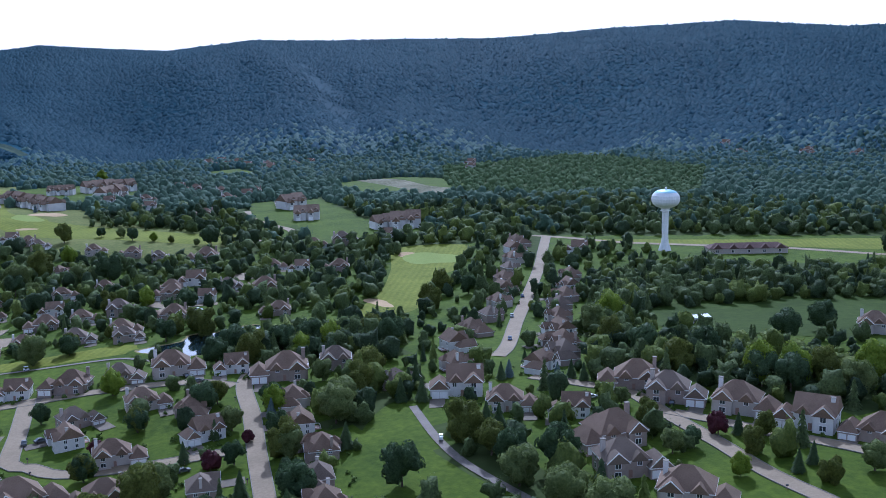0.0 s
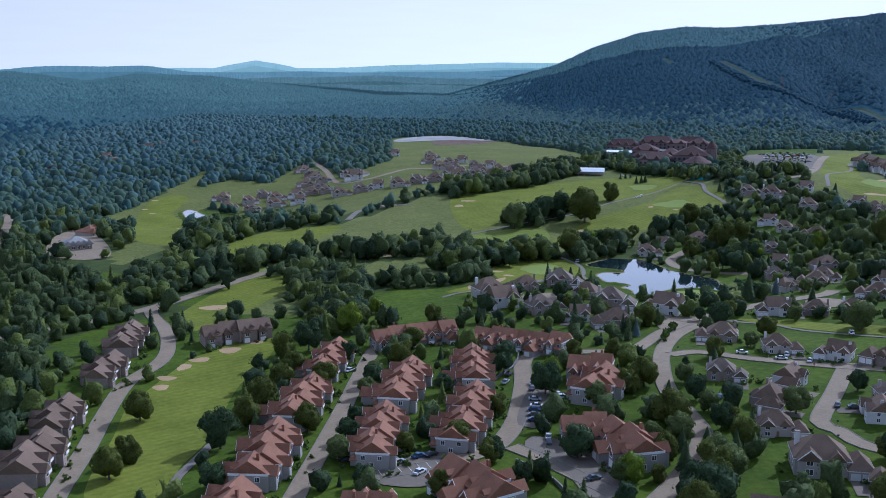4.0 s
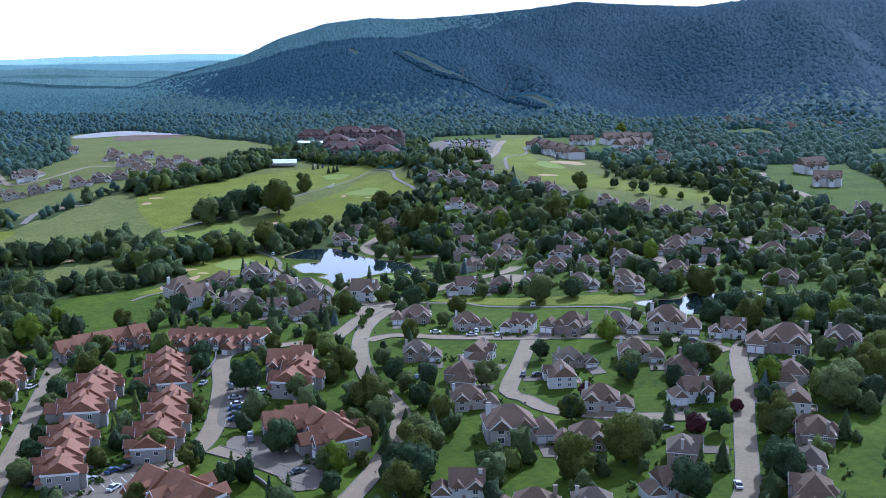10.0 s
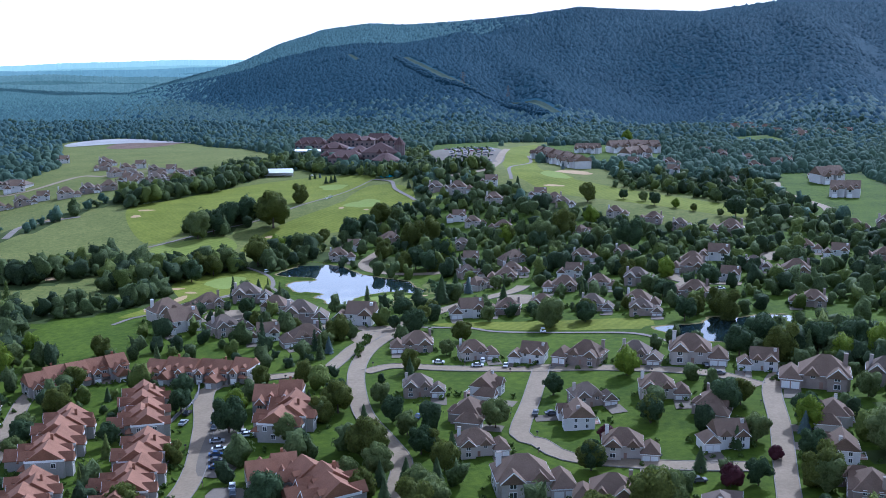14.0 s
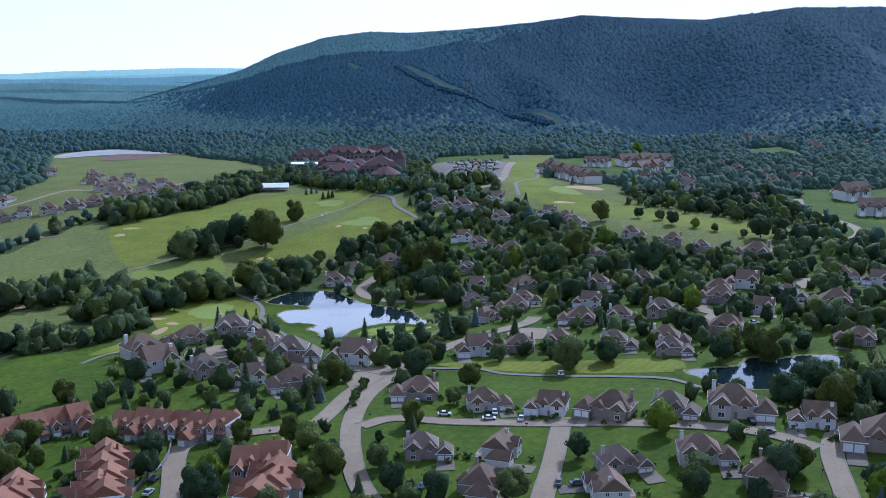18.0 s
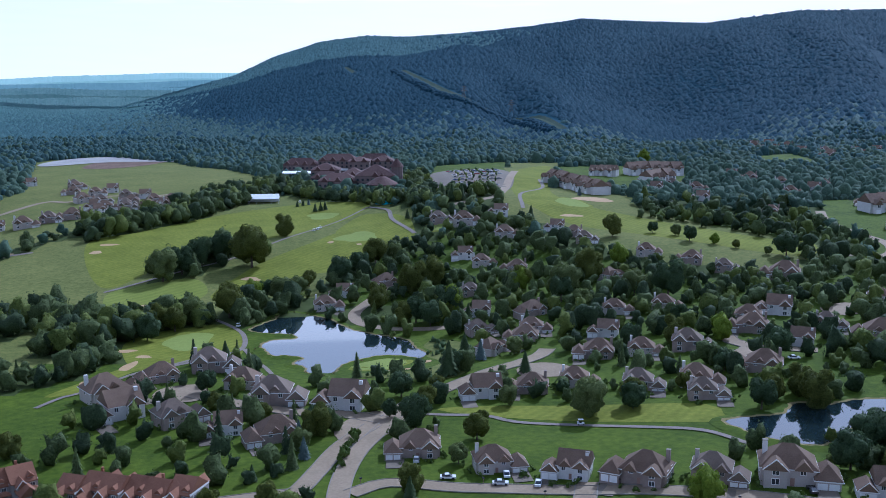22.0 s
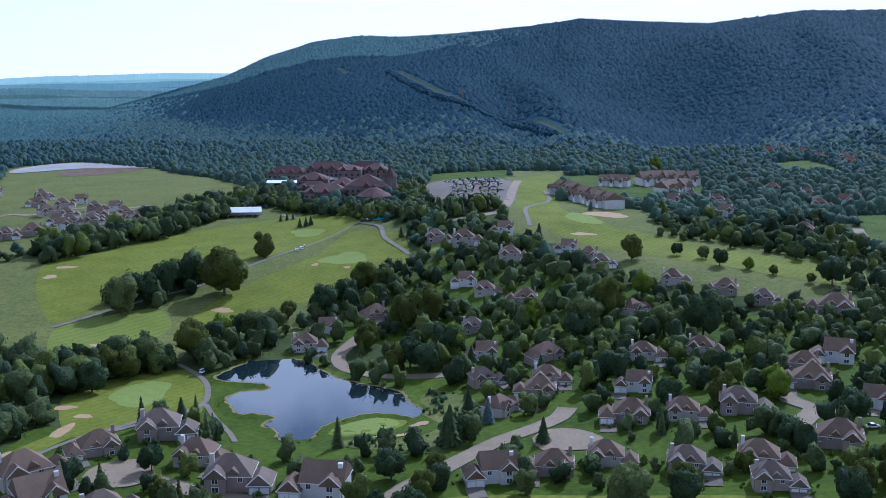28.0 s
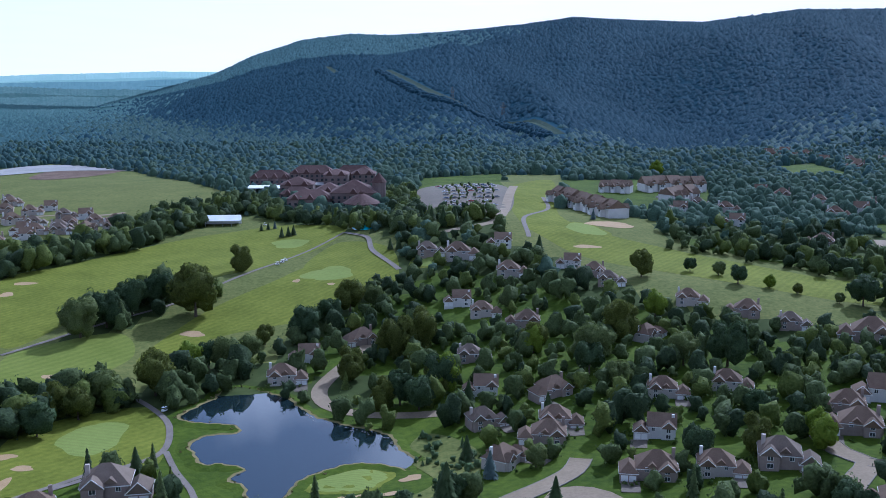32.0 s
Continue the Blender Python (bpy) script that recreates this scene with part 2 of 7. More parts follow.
M = {
    "lawn": surface("lawn", (0.035, 0.060, 0.005), (0.086, 0.120, 0.010), 0.05, 0.9, 0.4, 1.5, spec=0.06),
    "floor": surface("forest floor", (0.038, 0.054, 0.014), (0.068, 0.086, 0.026), 0.02, 0.95, 0.5, 0.3, spec=0.06),
    "rough": surface("rough grass", (0.070, 0.092, 0.020), (0.180, 0.180, 0.052), 0.03, 0.95, 0.4, 1.0, spec=0.06, grain=0.6),
    "fairway": striped("mown fairway", (0.112, 0.132, 0.014), (0.188, 0.204, 0.026), 35, 7),
    "green": striped("putting green", (0.185, 0.226, 0.050), (0.225, 0.266, 0.062), 80, 3),
    # darker than lawn: the shade of the trees is painted into this green
    "meadow": surface("meadow with painted shade", (0.026, 0.044, 0.005), (0.050, 0.074, 0.010), 0.03, 0.9, 0.3, 1.0, spec=0.06),
    "sand": surface("bunker sand", (0.30, 0.195, 0.092), (0.43, 0.300, 0.155), 0.3, 0.95, 0.4, 2.0, vary=0.4),
    "asphalt": surface("asphalt", (0.195, 0.146, 0.090), (0.268, 0.206, 0.132), 0.12, 0.9, 0.15, 8.0),
    "drive": surface("driveway asphalt", (0.098, 0.080, 0.058), (0.190, 0.156, 0.114), 0.1, 0.9, 0.15, 8.0, vary=0.6),
    "kerb": surface("concrete kerb", (0.17, 0.15, 0.125), (0.24, 0.215, 0.18), 0.5, 0.9),
    "path": surface("cart path", (0.135, 0.112, 0.09), (0.205, 0.175, 0.145), 0.2, 0.9),
    "line": surface("road paint", (0.6, 0.58, 0.5), (0.75, 0.73, 0.66), 0.6, 0.8),
    "bark": surface("bark", (0.05, 0.035, 0.025), (0.13, 0.10, 0.075), 2.0, 0.95, 0.6, 5.0),
    "leaf": surface("leaves", (0.034, 0.048, 0.012), (0.205, 0.228, 0.046), 0.12, 0.6, 0.8, 1.6, vary=0.4, island=0.25, thin=0.45, spec=0.06, grain=1.6, deep=0.6),
    "leaf_bright": surface("bright leaves", (0.09, 0.15, 0.012), (0.24, 0.29, 0.03), 0.12, 0.6, 0.8, 1.6, vary=0.2, island=0.3, thin=0.35, spec=0.06, grain=1.6, deep=0.6),
    "leaf_light": surface("pale leaves", (0.060, 0.088, 0.026), (0.225, 0.262, 0.085), 0.12, 0.6, 0.8, 1.6, vary=0.4, island=0.25, thin=0.42, spec=0.06, grain=1.6, deep=0.6),
    "leaf_dark": surface("dark leaves", (0.018, 0.036, 0.017), (0.102, 0.148, 0.060), 0.12, 0.6, 0.8, 1.6, vary=0.4, island=0.25, thin=0.36, spec=0.06, grain=1.6, deep=0.6),
    "leaf_red": surface("purple leaves", (0.035, 0.014, 0.018), (0.10, 0.03, 0.035), 0.2, 0.6, vary=0.2, island=0.45, thin=0.15, spec=0.06),
    "needle": surface("needles", (0.022, 0.042, 0.014), (0.078, 0.102, 0.038), 0.2, 0.7, vary=0.4, island=0.4, thin=0.1, spec=0.06),
    "needle_blue": surface("blue needles", (0.05, 0.075, 0.065), (0.11, 0.14, 0.125), 0.3, 0.7, vary=0.3, island=0.4, spec=0.06),
    "wood": surface("woodland leaves", (0.030, 0.046, 0.018), (0.180, 0.228, 0.080), 0.012, 0.65, 1.0, 1.1, island=0.30, thin=0.42, spec=0.06, grain=1.3, deep=0.9),
    "wood_dark": surface("dark woodland leaves", (0.018, 0.033, 0.018), (0.098, 0.136, 0.058), 0.02, 0.65, 1.0, 1.1, island=0.30, thin=0.42, spec=0.06, grain=1.3, deep=0.9),
    "wood_bright": surface("fresh woodland leaves", (0.055, 0.084, 0.018), (0.210, 0.245, 0.056), 0.02, 0.65, 1.0, 1.1, island=0.30, thin=0.36, spec=0.06, grain=1.3, deep=0.9),
    # the blue in this forest colour is haze painted onto the mountain
    "hill": surface("mountain woods with painted haze", (0.020, 0.060, 0.087), (0.060, 0.126, 0.165), 0.0045, 0.8, 0.4, 0.3, island=0.30, thin=0.5, spec=0.06, grain=0.35, deep=1.0),
    # haze on these hills is painted: pale blue base plus a glow
    "far": surface("far hills in painted haze", (0.134, 0.235, 0.237), (0.178, 0.285, 0.284), 0.006, 1.0, glow=0.5),
    "shrub": surface("shrubs", (0.033, 0.066, 0.013), (0.143, 0.187, 0.044), 0.3, 0.7, island=0.6, thin=0.15, spec=0.06),
    "roof": shingled("brown shingles", (0.112, 0.074, 0.048), (0.212, 0.146, 0.100)),
    "roof_grey": shingled("grey shingles", (0.110, 0.082, 0.060), (0.205, 0.158, 0.120)),
    "roof_red": shingled("red shingles", (0.165, 0.076, 0.042), (0.300, 0.146, 0.086)),
    "roof_wine": shingled("wine-red shingles", (0.074, 0.042, 0.036), (0.134, 0.080, 0.067)),
    "beige": surface("beige siding", (0.36, 0.315, 0.275), (0.48, 0.425, 0.375), 0.3, 0.8, vary=0.5),
    "white": surface("white siding", (0.50, 0.48, 0.455), (0.66, 0.64, 0.61), 0.3, 0.75, vary=0.4),
    "stone": surface("tan brick", (0.225, 0.175, 0.145), (0.345, 0.275, 0.23), 0.9, 0.9, 0.3, 6.0, vary=0.4),
    "grey": surface("blue-grey siding", (0.25, 0.232, 0.208), (0.36, 0.335, 0.305), 0.3, 0.8, vary=0.4),
    "maroon": surface("brown timber wall", (0.125, 0.092, 0.082), (0.225, 0.168, 0.15), 0.2, 0.85, vary=0.4),
    "trim": surface("white trim", (0.70, 0.69, 0.66), (0.80, 0.79, 0.77), 0.8, 0.6),
    "canvas": surface("white canvas", (0.74, 0.74, 0.74), (0.85, 0.85, 0.85), 0.2, 0.6),
    "glass": surface("window glass", (0.02, 0.025, 0.03), (0.06, 0.07, 0.08), 0.3, 0.08, spec=0.8),
    "deck": surface("deck boards", (0.20, 0.12, 0.09), (0.32, 0.21, 0.16), 0.6, 0.85, vary=0.5),
    "tyre": surface("rubber", (0.02, 0.02, 0.02), (0.04, 0.04, 0.04), 2.0, 0.9),
    # haze is painted into the next five woods: cooler, bluer, paler with distance
    "wood_far": surface("far woodland leaves tinted for haze", (0.044, 0.084, 0.064), (0.171, 0.242, 0.154), 0.006, 0.7, 0.8, 0.8, island=0.40, thin=0.45, spec=0.06, grain=0.9, deep=1.0),
    "hill_far": surface("farther ridge woods with painted haze", (0.082, 0.165, 0.176), (0.144, 0.250, 0.251), 0.004, 0.8, island=0.3, thin=0.5, spec=0.06),
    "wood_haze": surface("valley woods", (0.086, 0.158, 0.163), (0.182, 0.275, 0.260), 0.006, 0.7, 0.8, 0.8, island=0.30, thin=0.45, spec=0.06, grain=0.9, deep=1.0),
    "hill_pale": surface("valley woods in painted haze", (0.115, 0.215, 0.215), (0.182, 0.305, 0.288), 0.004, 0.8, island=0.3, thin=0.5, spec=0.06),
    "wood_foot": surface("haze-tinted woods at the foot of the mountain", (0.044, 0.092, 0.092), (0.144, 0.230, 0.205), 0.006, 0.7, 0.8, 0.8, island=0.40, thin=0.45, spec=0.06, grain=0.9, deep=1.0),
    "fairway_light": striped("pale mown fairway", (0.140, 0.172, 0.026), (0.190, 0.218, 0.040), 35, 9),
    "dirt": surface("bare earth", (0.10, 0.065, 0.045), (0.19, 0.135, 0.10), 0.08, 0.95, 0.6, 0.4, spec=0.06),
    "cleared": surface("cleared slope", (0.055, 0.078, 0.060), (0.095, 0.118, 0.090), 0.02, 0.95, 0.4, 0.5, spec=0.0),
    "scrub": surface("light scrub", (0.060, 0.100, 0.040), (0.150, 0.200, 0.085), 0.02, 0.8, 0.8, 0.8, island=0.5, thin=0.3, spec=0.06, grain=1.0, deep=0.8),
    "tank": surface("tank paint", (0.62, 0.62, 0.60), (0.76, 0.76, 0.74), 0.1, 0.45),
    "band": surface("faded blue paint", (0.16, 0.38, 0.48), (0.30, 0.52, 0.60), 0.3, 0.5),
    "rock": surface("shore rock", (0.10, 0.095, 0.09), (0.26, 0.24, 0.22), 0.4, 0.95, 0.5, 2.0, island=0.5),
    "reed": surface("shore grass", (0.11, 0.105, 0.035), (0.26, 0.205, 0.095), 0.2, 0.95, island=0.5, spec=0.06),
    "pool": surface("pool water", (0.05, 0.35, 0.42), (0.10, 0.48, 0.55), 0.3, 0.1),
    "panel": surface("pale panels", (0.25, 0.24, 0.225), (0.36, 0.345, 0.32), 0.05, 0.9, spec=0.1),
    "bin": surface("dark plastic", (0.02, 0.022, 0.025), (0.05, 0.05, 0.055), 1.0, 0.6),
}
PAINTS = [surface("car paint " + n, c, tuple(v * 1.2 for v in c), 0.5, 0.25, spec=0.6) for n, c in
          (("white", (0.62, 0.62, 0.62)), ("black", (0.02, 0.02, 0.022)), ("silver", (0.34, 0.35, 0.36)), ("red", (0.25, 0.02, 0.02)), ("grey", (0.09, 0.095, 0.10)), ("blue", (0.03, 0.06, 0.14)))]


def watery(name, colour, rough, bump):
    m = bpy.data.materials.new(name)
    m.use_nodes = True
    n, link = m.node_tree.nodes, m.node_tree.links.new
    p = n["Principled BSDF"]
    p.inputs["Base Color"].default_value, p.inputs["Roughness"].default_value, p.inputs["IOR"].default_value = (*colour, 1), rough, 1.45
    p.inputs["Specular IOR Level"].default_value = 1.0
    geo, noi, b = n.new("ShaderNodeNewGeometry"), n.new("ShaderNodeTexNoise"), n.new("ShaderNodeBump")
    noi.inputs["Scale"].default_value = 0.5
    link(geo.outputs["Position"], noi.inputs["Vector"])
    b.inputs["Strength"].default_value, b.inputs["Distance"].default_value = bump, 0.05
    link(noi.outputs["Fac"], b.inputs["Height"])
    link(b.outputs[0], p.inputs["Normal"])
    return m


M["water"] = watery("pond water", (0.012, 0.022, 0.026), 0.03, 0.04)
M["algae"] = surface("marsh water", (0.070, 0.080, 0.045), (0.30, 0.27, 0.20), 0.035, 1.0, spec=0.0)


# ---- mesh helpers ----
def mesh(name, verts, faces, mats, index=None):
    me = bpy.data.meshes.new(name)
    me.from_pydata([tuple(v) for v in verts], [], [tuple(f) for f in faces])
    for k in mats if isinstance(mats, (list, tuple)) else [mats]:
        me.materials.append(M[k] if isinstance(k, str) else k)
    if index is not None:
        me.polygons.foreach_set("material_index", index)
    me.update()
    return me


def bulk(name, verts, tris, mats, index=None, smooth=False):
    """A mesh from numpy arrays of corners and triangles."""
    me = bpy.data.meshes.new(name)
    me.vertices.add(len(verts))
    me.vertices.foreach_set("co", np.asarray(verts, np.float32).ravel())
    me.loops.add(3 * len(tris))
    me.loops.foreach_set("vertex_index", np.asarray(tris, np.int32).ravel())
    me.polygons.add(len(tris))
    me.polygons.foreach_set("loop_start", np.arange(0, 3 * len(tris), 3, dtype=np.int32))
    for k in mats:
        me.materials.append(M[k])
    if index is not None:
        me.polygons.foreach_set("material_index", np.asarray(index, np.int32))
    if smooth:
        me.polygons.foreach_set("use_smooth", np.ones(len(tris), bool))
    me.update(calc_edges=True)
    return me


class Solid:
    """Corners and faces of one part."""

    def __init__(self):
        self.v, self.f = [], []

    def box(self, x0, x1, y0, y1, z0, z1):
        n = len(self.v)
        self.v += [(x, y, z) for z in (z0, z1) for x, y in ((x0, y0), (x1, y0), (x1, y1), (x0, y1))]
        self.f += [tuple(n + i for i in q) for q in ((3, 2, 1, 0), (4, 5, 6, 7), (0, 1, 5, 4), (1, 2, 6, 5), (2, 3, 7, 6), (3, 0, 4, 7))]
        return self

    def prism(self, ring, top, z0=None):
        """Closed solid between two rings of as many corners."""
        n, k = len(self.v), len(ring)
        self.v += [tuple(p) for p in ring] + [tuple(p) for p in top]
        self.f += [tuple(range(n + k - 1, n - 1, -1)), tuple(range(n + k, n + 2 * k))]
        self.f += [(n + i, n + (i + 1) % k, n + k + (i + 1) % k, n + k + i) for i in range(k)]
        return self

    def hip(self, x0, x1, y0, y1, z, rise, gable=(0, 0), thick=0.25):
        """A roof with its ridge along x; gable: 1 where that end stands upright."""
        half = (y1 - y0) / 2
        a = x0 + (0 if gable[0] else min(half, (x1 - x0) / 2 - 0.05))
        b = x1 - (0 if gable[1] else min(half, (x1 - x0) / 2 - 0.05))
        m = (y0 + y1) / 2
        n = len(self.v)
        self.v += [(x0, y0, z), (x1, y0, z), (x1, y1, z), (x0, y1, z), (a, m, z + rise), (b, m, z + rise),
                   (x0, y0, z - thick), (x1, y0, z - thick), (x1, y1, z - thick), (x0, y1, z - thick)]
        self.f += [tuple(n + i for i in q) for q in ((0, 1, 5, 4), (2, 3, 4, 5), (1, 2, 5), (3, 0, 4), (6, 7, 1, 0), (7, 8, 2, 1), (8, 9, 3, 2), (9, 6, 0, 3), (9, 8, 7, 6))]
        return self

    def hip_y(self, x0, x1, y0, y1, z, rise, gable=(0, 0), thick=0.25):
        """The same with its ridge along y."""
        n = len(self.v)
        self.hip(y0, y1, x0, x1, z, rise, gable, thick)
        self.v[n:] = [(q, p, h) for p, q, h in self.v[n:]]
        self.f = [f if min(f) < n else f[::-1] for f in self.f]
        return self

    def lathe(self, profile, k=16, x=0, y=0):
        """Round body from (radius, height) rows."""
        n = len(self.v)
        for r, z in profile:
            self.v += [(x + r * math.cos(2 * math.pi * i / k), y + r * math.sin(2 * math.pi * i / k), z) for i in range(k)]
        for j in range(len(profile) - 1):
            self.f += [(n + j * k + i, n + j * k + (i + 1) % k, n + (j + 1) * k + (i + 1) % k, n + (j + 1) * k + i) for i in range(k)]
        self.f += [tuple(n + k - 1 - i for i in range(k)), tuple(n + (len(profile) - 1) * k + i for i in range(k))]
        return self


def part(name, solid, mat, parent, label=""):
    ob = new(name, mesh(name, solid.v, solid.f, mat))
    ob.parent = parent
    return tagged(ob, label)


def box(*b):
    return Solid().box(*b)


def ground_at(x, y):
    return float(height(x, y))


def spline(points, step, closed=False):
    """Evenly spaced points on a smooth curve through the given ones."""
    p = np.array(points, float)
    if closed:
        p = np.concatenate([p[-1:], p, p[:2]])
    else:
        p = np.concatenate([2 * p[:1] - p[1:2], p, 2 * p[-1:] - p[-2:-1]])
    out = []
    for i in range(1, len(p) - 2):
        n = max(2, int(np.hypot(*(p[i + 1] - p[i])) / step))
        for s in np.arange(n) / n:
            a, b, c, d = p[i - 1 : i + 3]
            out.append(0.5 * (2 * b + (c - a) * s + (2 * a - 5 * b + 4 * c - d) * s * s + (3 * b - a - 3 * c + d) * s**3))
    if not closed:
        out.append(p[-2])
    return np.array(out)


def inside(x, y, ring):
    """Which of the points lie in the ring."""
    r = np.asarray(ring, float)
    hit = np.zeros(np.shape(x), bool)
    for (x0, y0), (x1, y1) in zip(r, np.roll(r, -1, 0)):
        if y0 != y1:
            hit ^= ((y0 > y) != (y1 > y)) & (x < (x1 - x0) * (y - y0) / (y1 - y0) + x0)
    return hit


def drape(name, ring, mat, lift, step=8.0, level=None):
    """A sheet within a smooth ring that follows the ground, or lies level."""
    from mathutils.geometry import delaunay_2d_cdt
    r = spline(ring, step / 2, True)
    lo, hi = r.min(0), r.max(0)
    gx, gy = np.meshgrid(np.arange(lo[0], hi[0], step), np.arange(lo[1], hi[1], step))
    keep = inside(gx, gy, r)
    for q in r[:: max(1, len(r) // 150)]:
        keep &= np.hypot(gx - q[0], gy - q[1]) > step * 0.4
    pts = np.concatenate([r, np.stack([gx[keep], gy[keep]], -1)])
    k = len(r)
    res = delaunay_2d_cdt([Vector(q) for q in pts.tolist()], [(i, (i + 1) % k) for i in range(k)], [], 1, 1e-4)
    xy = np.array([tuple(q) for q in res[0]])
    z = height(xy[:, 0], xy[:, 1]) + lift if level is None else np.full(len(xy), level)
    faces = [f for f in res[2]]
    return new(name, mesh(name, np.column_stack([xy, z]).tolist(), faces, mat))


def strip(name, points, width, mat, lift, step=4.0, shift=0.0, tall=0.0):
    """A ribbon along a curve: a road, path or kerb."""
    p = spline(points, step)
    d = np.gradient(p, axis=0)
    d /= np.hypot(d[:, 0], d[:, 1])[:, None] + 1e-9
    nrm = np.stack([-d[:, 1], d[:, 0]], -1)
    mid = p + nrm * shift
    offs = [-width / 2, 0, width / 2]
    rows = [mid + nrm * o for o in offs]
    v, f, n = [], [], len(p)
    base = height(mid[:, 0], mid[:, 1])
    for q in rows:
        z = np.maximum(height(q[:, 0], q[:, 1]), base - 0.1) + lift
        v += np.column_stack([q, z]).tolist()
    for j in range(2):
        f += [(j * n + i, j * n + i + 1, (j + 1) * n + i + 1, (j + 1) * n + i) for i in range(n - 1)]
    f = [q[::-1] for q in f]
    if tall:
        m = len(v)
        v += [(x, y, z - tall) for x, y, z in v[:n]] + [(x, y, z - tall) for x, y, z in v[2 * n : 3 * n]]
        f += [(m + i, m + i + 1, i + 1, i) for i in range(n - 1)]
        f += [(2 * n + i, 2 * n + i + 1, m + n + i + 1, m + n + i) for i in range(n - 1)]
    return new(name, mesh(name, v, f, mat))


# ---- terrain ----
SPOTS = [
    (15, 283, 14), (-56, 282, 10), (-83, 248, 12), (-201, 300, 5), (-165, 371, 6), (183, 243, 23), (279, 279, 23),
    (175, 332, 22), (107, 362, 20), (-14, 363, 14), (142, 388, 20), (298, 475, 20), (365, 543, 23), (209, 521, 18),
    (-64, 535, 3), (-30, 575, 2), (15, 476, 10), (-115, 588, 3), (86, 617, 13), (-45, 640, 4), (123, 731, 24),
    (-117, 834, 14), (29, 867, 34), (-144, 961, 17), (-352, 1472, 9), (-460, 756, -8), (523, 640, 26), (0, 60, 14),
    (130, 450, 17), (-100, 465, 9), (-300, 420, 0), (300, 900, 24), (20, 1010, 35), (-80, 1010, 22), (130, 1040, 30)]
SKY = [(-180, -0.9), (-60, -0.9), (-46, -0.55), (-40, -0.45), (-36.5, -0.95), (-34, -0.6), (-30, -0.75), (-26, -1.15), (-20.5, -1.6), (-17, -1.7),
       (-11, -0.1), (-9, 0.85), (-6.5, 1.65), (-4, 1.98), (-2.1, 1.9), (1, 2.1), (4.5, 2.4), (7.4, 2.78), (10.3, 2.6), (13.8, 2.5), (18.2, 3.05),
       (22, 3.0), (27, 3.05), (32, 3.0), (38, 3.42), (44.5, 3.65), (50, 3.2), (70, 3.0), (120, 0.5), (180, -0.9)]
FRONT = [(-18, -2.3), (-15, -1.55), (-12, -0.75), (-8, 0.1), (-5.4, 0.55), (-2, 0.95), (1, 1.5), (3, 1.95), (5, 2.2)]  # the nearer ridge before the western summit
CREST = [(-180, 3600), (-46, 3300), (-36, 3600), (-28, 4200), (-17, 4000), (-11, 3700), (-4, 3500), (7, 3300), (18, 3200), (30, 3100), (45, 3000), (70, 3000), (180, 3600)]
FOOT = [(-180, 1600), (-46, 1100), (-36, 1600), (-24, 2700), (-17, 3000), (-11, 2000), (-4, 1650), (7, 1500), (18, 1600), (30, 1650), (45, 1600), (70, 1500), (180, 1600)]

FOLD_END = 4.0  # the front ridge hides a valley west of this bearing
BASINS = [(-50, 560, 34, 62, 3.4), (120, 412, 24, 46, 16.6), (96, 408, 10, 26, 16.6), (-446, 748, 50, 88, -8.8)]  # ponds: middle, flat and outer radius, bed


def table(rows, a):
    r = np.array(rows, float)
    return np.interp(a, r[:, 0], r[:, 1])


